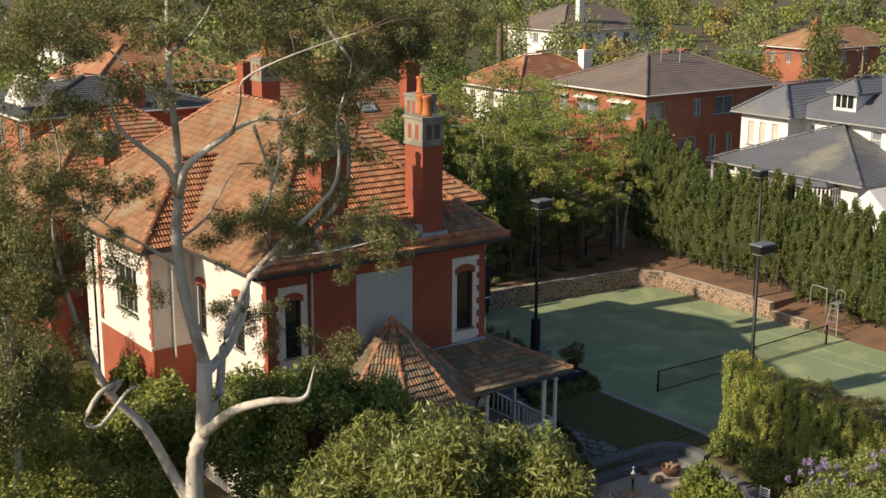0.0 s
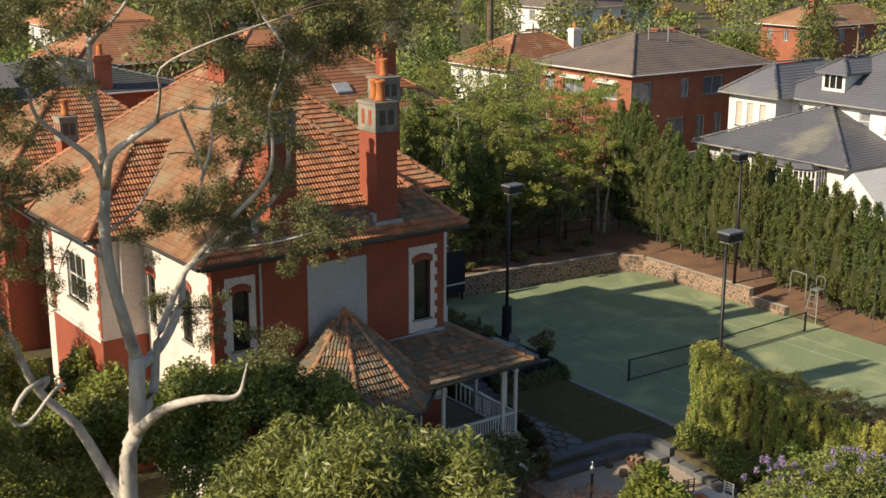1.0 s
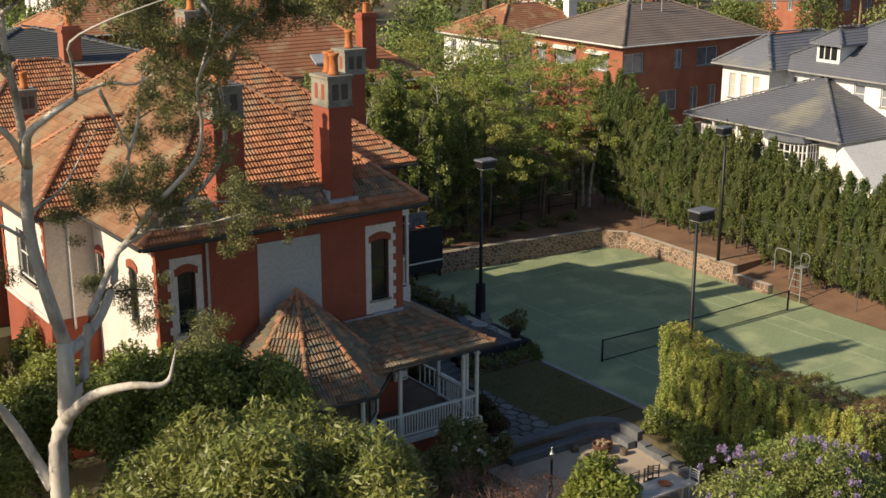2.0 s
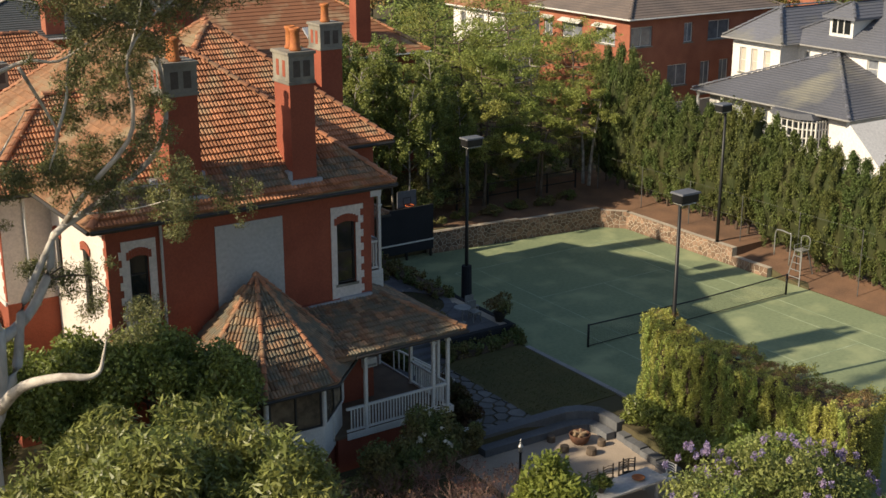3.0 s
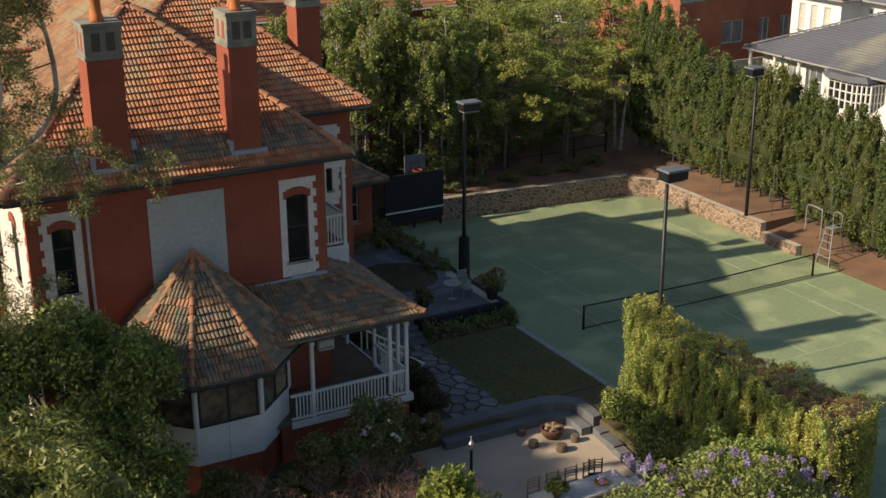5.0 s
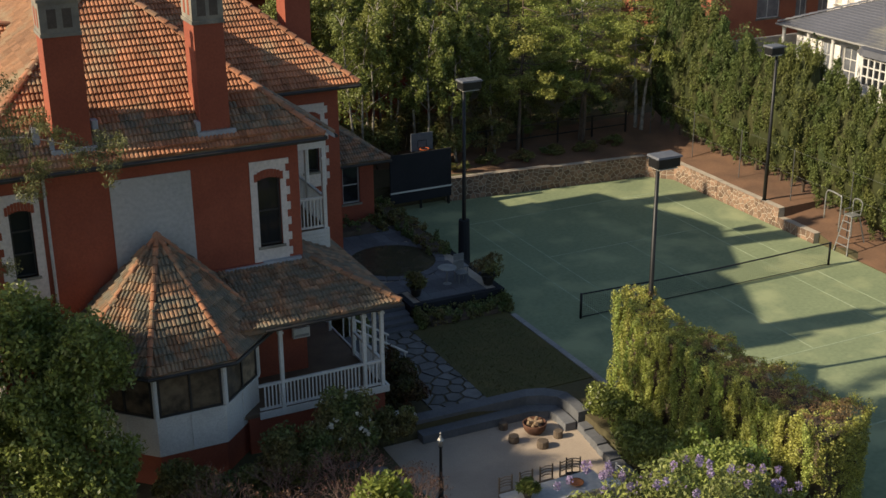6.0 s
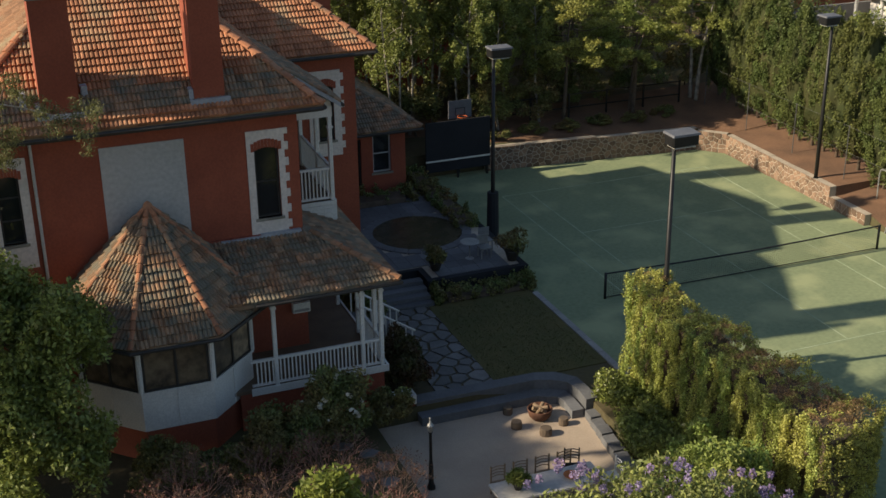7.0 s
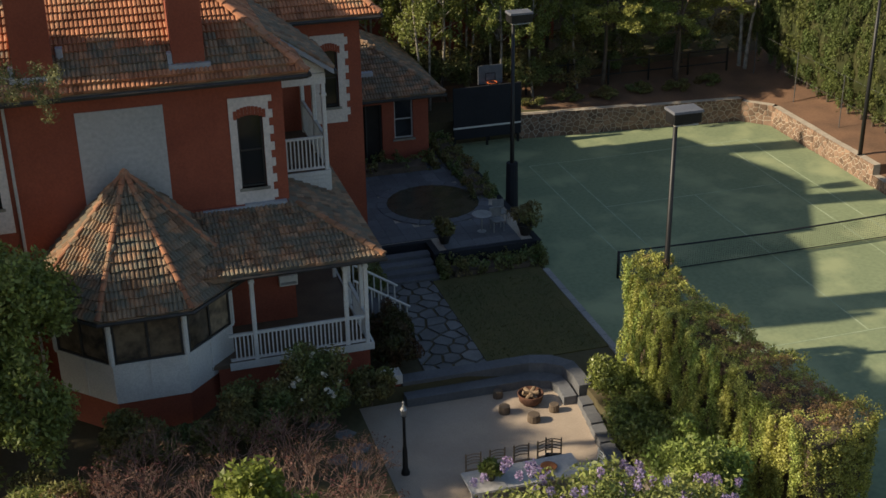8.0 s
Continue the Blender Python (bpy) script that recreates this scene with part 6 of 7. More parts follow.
tree("garden_shrub", 33.3, 37.6, 0, [(33.2, 37.6, .8, .75, 1.5, .9), (33.1, 36.4, .6, .7, .6, .7)], 8000, 0.14, 0.4, leaf_material("rusty_leaf", (0.12, 0.07, 0.035), (0.08, 0.09, 0.03), 1.5), BARK, 64, "low shrub with reddish leaves beside the path", 0.04, 0.36, 18)
tree("garden_shrub", 33.3, 41.4, 0, [(33.2, 41.6, .8, .7, 1.2, 1.0)], 5000, 0.14, 0.45, L_SHADE, BARK, 65, "dark green shrub beside the stairs", 0.04, 0.36, 16)
for i, (cx, cy, rx, ry) in enumerate(((27.4, 33.3, 1.3, 0.7), (24.8, 33.6, 1.4, 0.6), (22.2, 30.6, 1.6, 1.4))):
    tree("garden_shrub", cx, cy, 0, [(cx, cy, .8, rx, ry, .9)], 7500, 0.13, 0.45, L_SHADE, BARK, 80 + i, "dark shrub in the shaded bed by the sunroom", 0.04, 0.36, 16)
tree("fern_shrub", 21.7, 27.2, 0, [(21.6, 27.0, 2.4, 1.2, 1.1, 1.7)], 6000, 0.26, 0.14, L_DARK, BARK, 66, "feathery bright green shrub", 0.05, 0.36, 16, 0.3)


def bare_shrub(x, y, z, r, h, seed):
    g = random.Random(seed)
    t = thing("bare_shrub", (x, y, z), "twiggy shrub with reddish bare branches", "shrub", "bare shrubs")
    tips = []
    for k in range(8):
        sh = Shape()

        def grow(p, d, L, rad, level):
            e = p + d * L
            m = p.lerp(e, 0.5) + Vector((g.uniform(-.06, .06), g.uniform(-.06, .06), 0))
            sh.tube([p, m, e], [rad, rad * 0.8, rad * 0.6], 4, False)
            if level == 0:
                tips.append((*e, .12, .12, .1))
                return
            for _ in range(3):
                grow(e, (d + Vector((g.gauss(0, .5), g.gauss(0, .5), g.gauss(0.1, .35)))).normalized(), L * g.uniform(.6, .85), rad * 0.6, level - 1)
        a = 2 * math.pi * k / 8 + g.uniform(-.3, .3)
        grow(Vector((x, y, z)), Vector((math.cos(a) * r, math.sin(a) * r, h)).normalized(), h * 0.36, 0.026, 3)
        part("branch", sh.mesh("branch", TWIG), t)
    part("reddish_foliage", leaves("buds", tips, 600, 0.07, 0.5, leaf_material("red_bud", (0.20, 0.09, 0.075), (0.16, 0.09, 0.05), 2), seed), t, "small reddish leaves")


for i, (x, y) in enumerate(((24.6, 28.2), (26.4, 29.6), (28.6, 29.2), (23.2, 30.0), (29.8, 27.4), (25.0, 31.4), (27.2, 31.6), (28.9, 31.4), (24.4, 29.8), (26.6, 27.8), (30.2, 29.6), (22.6, 28.6))):
    bare_shrub(x, y, 0, 1.0, 2.0 + 0.2 * (i % 3), 300 + i)


def clipped_hedge(name, ring, h0, h1, label, n, leaf, seed, size=0.12, dry=None):
    """A clipped hedge over a four-cornered plan; its top falls from h0 at the first two corners to h1."""
    t = thing(name, (sum(p[0] for p in ring) / 4, sum(p[1] for p in ring) / 4, 0), label, "hedge")
    g = random.Random(seed)
    z0 = ground_z(ring[0][0], ring[0][1])
    A, B, C, D = [Vector((*p, 0)) for p in ring]
    inset = [(p[0] + (t.location.x - p[0]) * .2, p[1] + (t.location.y - p[1]) * .06) for p in ring]
    v = [(*p, z0) for p in inset] + [(*inset[0], h0 - .3), (*inset[1], h0 - .3), (*inset[2], h1 - .3), (*inset[3], h1 - .3)]
    part("core", mesh_of("core", v, [(0, 1, 5, 4), (1, 2, 6, 5), (2, 3, 7, 6), (3, 0, 4, 7), (4, 5, 6, 7)], BARK), t, "dark inner branches")
    side, tops = [], []
    for k in range(n // 40):
        u, w_ = g.random(), g.random()
        kind = g.random()
        hz = lambda q: h0 + (h1 - h0) * q
        if kind < 0.22:
            p = A.lerp(B, w_).lerp(D.lerp(C, w_), u)
            tops.append((p.x, p.y, hz(u) + g.uniform(-.12, .02) - 0.25 * abs(w_ - .5) ** 2, .18, .18, .08))
        else:
            e, uu = ((A.lerp(D, u), u), (B.lerp(C, u), u), (A.lerp(B, u), 0), (D.lerp(C, u), 1))[g.choices((0, 1, 2, 3), (5, 3, 1.4, 1.4))[0]]
            z = z0 + (hz(uu) - z0) * w_ ** 0.9
            side.append((e.x + g.uniform(-.08, .08), e.y + g.uniform(-.08, .08), z, .14, .14, .24))
    part("foliage", leaves("foliage", side, int(n * .78), size, 0.7, leaf, seed, -0.3, 0.3, 0.5), t)
    if dry:
        far_end = [b for b in tops if b[1] < dry]
        part("dry_top", leaves("dry_top", far_end, int(n * .1), size, 0.5, L_DRY, seed + 1, 0, 0.3), t, "brown dry clipped top")
        tops = [b for b in tops if b[1] >= dry] + far_end[::4]
    part("top_foliage", leaves("top_foliage", tops, int(n * .16), size, 0.7, leaf, seed + 2, 0, 0.3), t)
    return t




def ivy_hedge():
    """A creeper-grown hedge: hanging curtains down its sides, a rounded near end and a browned clipped top."""
    t = thing("tall_hedge", (41.0, 29.4, 0), "tall hedge of hanging yellow-green creeper with a dry brown top", "hedge")
    g = random.Random(400)
    west = lambda u: Vector((39.98 + 0.55 * u, 34.05 - 9.4 * u, 0))
    east = lambda u: Vector((41.2 + 1.5 * u, 33.85 - 8.9 * u, 0))
    crest = lambda u: 3.55 + 0.45 * math.exp(-(u / 0.08) ** 2) - 0.25 * u + 0.12 * math.sin(u * 21) + 0.08 * math.sin(u * 47 + 1)
    core = Shape()
    for k in range(8):
        a, b = k / 8, (k + 1) / 8
        q = [west(a) + Vector((.32, 0, 0)), west(b) + Vector((.32, 0, 0)), east(b) - Vector((.3, 0, 0)), east(a) - Vector((.3, 0, 0))]
        core.prism([(p.x, p.y - 0.02) for p in q], -0.05, min(crest(a), crest(b)) - .35)
    part("core", core.mesh("core", BARK), t, "dark inner branches")
    for k in range(46):
        u = (k + .5) / 46 + g.uniform(-.008, .008)
        w0 = west(u)
        deep = 0.09 * math.sin(k * 2.4) + g.uniform(-.06, .06)
        foot, bl = g.uniform(0.0, .5), []
        z = crest(u) - .1
        while z > foot:
            out = 0.1 + deep + 0.10 * math.sin(z * 2.1 + k) + 0.12 * (1 - z / 4)
            bl.append((w0.x - out + g.uniform(-.05, .05), w0.y + g.uniform(-.13, .13), z, .1, .13, .22))
            z -= .14
        part("curtain", leaves("curtain", bl, 1750, 0.062, 0.65, L_HEDGE, 900 + k, -0.8, 0.3, 0.42), t)
    side = []
    for k in range(420):
        u, q = g.random(), g.random()
        e = east(u)
        side.append((e.x + g.uniform(-.08, .1), e.y, crest(u) * q, .14, .16, .24))
    for k in range(260):
        v_, q = g.random(), g.random()
        p = west(0).lerp(east(0), v_)
        side.append((p.x, p.y + .28 * math.sin(v_ * math.pi) + g.uniform(-.06, .06), (crest(0) - .5 * (v_ - .5) ** 2) * q, .12, .12, .22))
        p = west(1).lerp(east(1), v_)
        side.append((p.x, p.y - .25 * math.sin(v_ * math.pi), crest(1) * q, .13, .13, .2))
    part("foliage", leaves("foliage", side, 42000, 0.068, 0.65, L_HEDGE, 401, -0.5, 0.3, 0.42), t)
    green, dry = [], []
    for k in range(900):
        u, v_ = g.random(), g.random()
        p = west(u).lerp(east(u), v_)
        c = (p.x, p.y, crest(u) - .55 * (v_ - .5) ** 2 + g.uniform(-.12, .05), .15, .15, .08)
        brown = 0.15 + 0.75 * min(1, max(0, (u - .25) / .4)) * (1 - abs(v_ - .55))
        (dry if g.random() < brown else green).append(c)
    part("top_foliage", leaves("top_foliage", green, 19000, 0.062, 0.65, L_HEDGE, 402, 0, 0.3, 0.6), t)
    part("dry_top", leaves("dry_top", dry, 14000, 0.06, 0.4, L_DRY, 403, 0, 0.3, 0.7), t, "brown dry clipped top")


ivy_hedge()
clipped_hedge("low_hedge", [(36.5, 43.12), (40.4, 43.12), (40.4, 42.35), (36.5, 42.35)], .5, .5, "low clipped dark hedge below the terrace wall", 9000, L_SHADE, 401, 0.1)
clipped_hedge("low_hedge", [(39.5, 55.2), (40.4, 55.2), (40.4, 47.9), (39.5, 47.9)], 1.15, 1.1, "low clipped dark hedge along the terrace", 9000, L_SHADE, 402, 0.1)
clipped_hedge("low_hedge", [(34.8, 52.7), (38.9, 52.7), (38.9, 51.7), (34.8, 51.7)], 1.25, 1.2, "low clipped hedge under the window", 6000, L_SHADE, 403, 0.1)
tree("cypress", 43.6, 23.4, 0, [(43.6, 23.4, 2.2, .8, .8, 2.2)], 7000, 0.2, 0.3, L_CONIFER, BARK, 67, "small dark cypress beside the court", 0.08, 0.3, 26, 0.9)


# conifer hedge along the court
def conifer(h, seed):
    t = thing("hedge_conifer", (0, 0, 0), "tall dark green conifer in a dense hedge row", "conifer", "conifer hedge")
    g = random.Random(seed)
    sh = Shape()
    limb(sh, [(0, 0, -0.3), (0.05, 0, h * .5), (0, 0, h * .95)], 0.09, 0.02, 7)
    part("trunk", sh.mesh("trunk", BARK, True), t)
    bl = []
    for k in range(150):
        q = g.random() ** 0.85
        z = 0.6 + (h - 0.6) * q
        rad = 1.12 * min(1, 0.55 + 2.0 * q) * (1 if q < .66 else max(0.12, 1 - (q - .66) / .36))
        a = g.uniform(0, 6.283)
        rr = rad * g.uniform(.72, .95)
        bl.append((rr * math.cos(a), rr * math.sin(a), z, .17, .17, g.uniform(.2, .42)))
    part("crown", leaves("crown", bl, 9000, 0.125, 0.36, L_CONIFER, seed, 0.7, 0.1, 0.75), t)
    # solid shell whose dark green stands in for the shade deep between the sprays
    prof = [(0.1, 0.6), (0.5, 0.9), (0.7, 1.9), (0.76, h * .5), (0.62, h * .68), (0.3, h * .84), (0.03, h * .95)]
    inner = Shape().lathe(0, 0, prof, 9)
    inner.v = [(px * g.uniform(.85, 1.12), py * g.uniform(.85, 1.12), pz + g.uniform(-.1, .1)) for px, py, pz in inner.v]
    part("inner_foliage", inner.mesh("inner_foliage", L_CONIFER_SHADE), t)
    for k in range(9):
        a, z = g.uniform(0, 6.283), g.uniform(.35, 1.1)
        tw = Shape()
        limb(tw, [(0, 0, z), (.4 * math.cos(a), .4 * math.sin(a), z + .12), (.85 * math.cos(a), .85 * math.sin(a), z + .1)], 0.02, 0.006, 4)
        part("dead_branch", tw.mesh("dead_branch", BARK, True), t)
    return t


protos = [conifer(6.1, 500 + i) for i in range(4)]
gh = random.Random(13)
for i in range(27):
    y = 34.6 + i * 0.92
    x = 59.15 + gh.uniform(-.12, .12)
    s = (1.42 if i > 23 else 1.25 if i > 20 else 1.12) * gh.uniform(.94, 1.03)
    m = pose(x, y, ground_z(x, y), gh.uniform(-2, 2), gh.uniform(-2, 2), gh.uniform(0, 360))
    if i < 4:
        protos[i].matrix_basis = m
        protos[i].scale = (1, 1, s)
    else:
        o = copy_thing(protos[i % 4], m)
        o.scale = (1, 1, s)

# trees behind the court
def pad_tree(x, y, zb, h, r, n, leaf, bark, seed, label, group, pads=15, low=0.42, trunk=0.12, stems=1, lean=0.0):
    """A tree whose foliage sits in flat overlapping pads at the ends of spreading limbs."""
    t = thing("canopy_tree", (x, y, zb), label, "tree", group)
    g = random.Random(seed)
    tops = []
    for m in range(stems):
        a = 2 * math.pi * (m + g.random()) / stems
        o = r * (0.28 if stems > 1 else 0.08)
        pts = [(x + 0.25 * math.cos(a) * (stems > 1), y + 0.25 * math.sin(a) * (stems > 1), zb - 0.2), (x + o * .6 * math.cos(a) + lean * .3, y + o * .6 * math.sin(a), zb + h * .33), (x + o * math.cos(a) + g.uniform(-.3, .3) + lean * .6, y + o * math.sin(a), zb + h * .6), (x + o * 1.4 * math.cos(a) + lean, y + o * 1.4 * math.sin(a), zb + h * .86)]
        sh = Shape()
        limb(sh, pts, trunk, trunk * 0.25, 7)
        part("trunk", sh.mesh("trunk", bark, True), t)
        tops += spline(pts, 5)[4:]
    bl = []
    for k in range(pads):
        q = low + (1 - low) * (k + g.random()) / pads
        w_ = math.sqrt(max(0.05, 1 - ((q - 0.62) / 0.42) ** 2))
        a, d = g.uniform(0, 6.283), r * w_ * (0.45 + 0.5 * g.random())
        c = Vector((x + lean * q + d * math.cos(a), y + d * math.sin(a), zb + h * q))
        pr = r * g.uniform(.30, .46)
        s0 = min(tops, key=lambda p: (p - c).length + max(0, p.z - c.z) * 2)
        br = Shape()
        limb(br, [s0, s0.lerp(c, .55) + Vector((0, 0, -.15)), c], trunk * .32, trunk * .08, 5)
        part("limb", br.mesh("limb", bark, True), t)
        for _ in range(8):
            e, f = g.uniform(0, 6.283), pr * math.sqrt(g.random())
            bl.append((c.x + f * math.cos(e), c.y + f * math.sin(e), c.z + 0.30 * pr * (1 - (f / pr) ** 2) + g.uniform(-.14, .1), pr * g.uniform(.26, .42), pr * g.uniform(.26, .42), pr * g.uniform(.14, .26)))
    part("crown", leaves("crown", bl, n, 0.12, 0.42, leaf, seed, 0, 0.2, 0.8, 0.25), t)
    return t


BACK = [(49.6, 58.4, 6.4, 2.3), (53.3, 58.2, 5.4, 2.0), (57.4, 58.6, 6.4, 2.2), (51.4, 61.2, 8.6, 2.9), (55.2, 61.8, 8.8, 3.0), (59.6, 62.6, 8.6, 3.0), (48.2, 62.6, 8.4, 2.6), (52.6, 65.6, 9.4, 3.2), (57.4, 66.8, 9.6, 3.4), (62.6, 66.2, 8.6, 3.2), (55.0, 71.0, 9.8, 3.6), (61.4, 72.0, 9.4, 3.6)]
for i, (x, y, h, r) in enumerate(BACK):
    pad_tree(x, y, ground_z(x, y), h, r, 15000 if i < 7 else 9000, L_BACK, BARK_PALE if i in (2, 4) else BARK, 600 + i, "spreading olive-green tree with layered foliage behind the court", "trees behind the court", 20, 0.5 if i < 3 else 0.4, 0.13, 2 if i in (1, 2) else 1)


def birch(x, y, zb, h, seed):
    """A slender birch: pale stems, thin rising branches and loose curtains of small leaves."""
    t = thing("birch_tree", (x, y, zb), "slender pale-barked birch with light green leaves", "tree", "birches")
    g = random.Random(seed)
    bl = []
    for m in range(1 + seed % 2):
        dx, dy = g.uniform(-.5, .5), g.uniform(-.3, .3)
        pts = [(x + dx * .3, y + dy * .3, zb - .2), (x + dx * .7 + g.uniform(-.15, .15), y + dy, zb + h * .35), (x + dx + g.uniform(-.2, .2), y + dy, zb + h * .7), (x + dx * 1.6, y + dy, zb + h)]
        sh = Shape()
        limb(sh, pts, 0.08, 0.02, 8)
        part("trunk", sh.mesh("trunk", BARK_PALE, True), t)
        line = spline(pts, 6)
        for k in range(17):
            q = 0.36 + 0.64 * (k + g.random()) / 17
            p = line[min(len(line) - 1, int(q * (len(line) - 1)))]
            a = g.uniform(0, 6.283)
            L = 1.25 * (1.15 - q) + 0.4
            e = p + Vector((math.cos(a) * L, math.sin(a) * L, L * .8))
            br = Shape()
            limb(br, [p, p.lerp(e, .5) + Vector((0, 0, .1)), e], 0.028, 0.008, 4)
            part("limb", br.mesh("limb", BARK_PALE, True), t)
            for j in range(7):
                c = p.lerp(e, g.uniform(.35, 1.15))
                bl.append((c.x + g.gauss(0, .18), c.y + g.gauss(0, .18), c.z - g.uniform(-.1, .75), .22, .22, g.uniform(.2, .45)))
    part("crown", leaves("crown", bl, 9000, 0.135, 0.55, L_BIRCH, seed, -0.5, 0.1, 0.85), t)


for i, (x, y, h) in enumerate(((39.4, 61.8, 8.8), (42.4, 61.6, 9.4), (44.2, 59.4, 8.4), (45.4, 61.6, 9.6), (46.8, 59.4, 8.8), (40.8, 63.6, 9.0), (44.0, 63.8, 9.6), (40.3, 57.8, 8.2), (43.6, 57.6, 7.8), (38.4, 61.2, 9.0), (41.2, 59.2, 8.8), (42.9, 60.2, 9.2), (45.8, 57.9, 7.4), (40.3, 60.8, 9.0), (48.4, 58.4, 7.0))):
    birch(x, y, ground_z(x, y), h, 620 + i)
for i in range(6):
    x, y = 45.4 + i * 1.9, 56.9 + 0.3 * (i % 2)
    tree("trailing_shrub", x, y, 1.15, [(x, y, 1.45, .75, .5, .4)], 1700, 0.11, 0.42, L_SHADE, BARK, 660 + i, "low dark shrub on the mulch bank", 0.03, 0.3, 14, 0, 0.15, 1, "shrubs on the bank")
for i, (x, y, z, r) in enumerate(((41.6, 58.8, 2.4, 1.0), (45.2, 58.2, 2.2, 1.0), (47.8, 58.6, 2.4, 1.2), (39.8, 58.9, 2.6, 1.2), (51.2, 59.8, 2.4, 1.2), (54.8, 60.0, 2.6, 1.3), (58.2, 60.6, 2.8, 1.3), (44.0, 60.6, 2.6, 1.3), (49.6, 60.6, 2.8, 1.4), (53.0, 62.4, 3.0, 1.5), (46.6, 63.0, 3.0, 1.5), (56.6, 63.6, 3.0, 1.5))):
    tree("undergrowth_shrub", x, y, ground_z(x, y), [(x, y, z + .1, r * 1.3, r * 1.2, 1.6)], 3800, 0.15, 0.42, L_SHADE, BARK, 640 + i, "shaded shrub under the trees behind the court", 0.05, 0.24, 30)


# ---- neighbouring houses ----
def hip_roof(parent, r, mat, rows=0.3, label="", gut=True, over=0.14, gut_mat=None):
    """A hip roof over (x0, x1, y0, y1, eave, slope) built of stepped courses."""
    x0, x1, y0, y1, ze, s = r
    hw = min(x1 - x0, y1 - y0) / 2
    base = Shape()
    ring = lambda d, z: [(x0 + d, y0 + d, z), (x1 - d, y0 + d, z), (x1 - d, y1 - d, z), (x0 + d, y1 - d, z)]
    n = max(4, int(hw * math.sqrt(1 + s * s) / rows))
    v, f = [], []
    v += ring(0, ze - over)
    for i in range(n):
        d0, d1 = hw * i / n, hw * (i + 1) / n * 0.9995
        v += ring(d0, ze + s * d0 + 0.035) + ring(d1, ze + s * d1)
    k = len(v) // 4
    for j in range(k - 1):
        for q in range(4):
            f.append((j * 4 + q, j * 4 + (q + 1) % 4, (j + 1) * 4 + (q + 1) % 4, (j + 1) * 4 + q))
    f += [(3, 2, 1, 0), tuple((k - 1) * 4 + q for q in range(4))]
    base.add(v, f)
    rf = part("roof", base.mesh("roof", mat), parent, label)
    caps = Shape()
    a, b = ((x0 + hw, y0 + hw), (x0 + hw, y1 - hw)) if x1 - x0 < y1 - y0 else ((x0 + hw, y0 + hw), (x1 - hw, y0 + hw))
    tz = ze + s * hw + 0.04
    wide = x1 - x0 >= y1 - y0
    for c, t in (((x0, y0), a), ((x1, y0), b if wide else a), ((x0, y1), a if wide else b), ((x1, y1), b), (a, b)):
        if (Vector(c) - Vector(t)).length > 0.3:
            ridge_caps(caps, (*c, (ze if c != a else tz) + 0.05), (*t, tz), 0.12, 0.5)
    part("ridge_capping", caps.mesh("ridge_capping", mat), rf)["kind"] = "stuff"
    if gut:
        part("gutter", Shape().tube([(x0 - .05, y0 - .05, ze - .06), (x1 + .05, y0 - .05, ze - .06), (x1 + .05, y1 + .05, ze - .06), (x0 - .05, y1 + .05, ze - .06), (x0 - .05, y0 - .05, ze - .06)], 0.06, 5).mesh("gutter", gut_mat or WHITE), rf, "pale gutter")
    return rf


def block(parent, x0, x1, y0, y1, z1, mat, south=(), west=(), frame_mat=None, z0=0.0, bars=(1, 0), glass=None):
    """Four walls; windows (a, b, z0, z1) in the south and west ones."""
    wall("wall", parent, mat, "x", y0, x0, x1, z0, z1, south, 0.3)
    wall("wall", parent, mat, "y", x0, y0 + 0.3, y1 - 0.3, z0, z1, west, 0.3)
    wall("wall", parent, mat, "y", x1, y0 + 0.3, y1 - 0.3, z0, z1, (), -0.3)
    wall("wall", parent, mat, "x", y1, x0, x1, z0, z1, (), -0.3)
    for q in south:
        window(parent, "x", y0, 1, *q, mat=frame_mat or WHITE, bars=bars, glass=glass or GLASS_PALE)
    for q in west:
        window(parent, "y", x0, 1, *q, mat=frame_mat or WHITE, bars=bars, glass=glass or GLASS_PALE)


apt = thing("apartment_building", (78, 75, 1), "two-storey red brick apartment building with a grey-brown hip roof", "apartment building")
SW = [(70.8, 72.9, 7.5, 8.95), (76.1, 77.0, 7.5, 8.95), (78.6, 80.9, 7.5, 8.95), (74.6, 76.6, 4.3, 5.9), (78.0, 79.0, 3.4, 5.9), (80.0, 81.0, 3.4, 5.9)]
WW = [(71.4, 73.6, 7.5, 8.9), (75.2, 77.6, 7.5, 8.9), (78.8, 79.9, 7.5, 8.9)]
block(apt, 70.7, 85.6, 69.8, 80.5, 9.55, BRICK_PALE, SW, WW)
for a, b, z0, z1 in WW:
    part("awning", Shape().add([(70.7, a - .1, z1 + .1), (70.7, b + .1, z1 + .1), (70.25, b + .1, z1 - .1), (70.25, a - .1, z1 - .1), (70.7, a - .1, z1 + .04), (70.7, b + .1, z1 + .04), (70.25, b + .1, z1 - .16), (70.25, a - .1, z1 - .16)], [(0, 3, 2, 1), (4, 5, 6, 7), (3, 7, 6, 2), (0, 4, 7, 3), (1, 2, 6, 5)]).mesh("awning", WHITE), apt, "white window awning")
hip_roof(apt, (70.15, 86.2, 69.25, 81.05, 9.65, 0.42), ROOF_GREY, 0.36, "grey-brown tiled hip roof")
for x, y, z in ((76.5, 74.0, 12.4), (78.2, 73.5, 12.3)):
    part("vent_pipe", Shape().tube([(x, y, z - 1.0), (x, y, z + 0.5)], 0.06, 6).mesh("vent_pipe", GREY_METAL), apt)
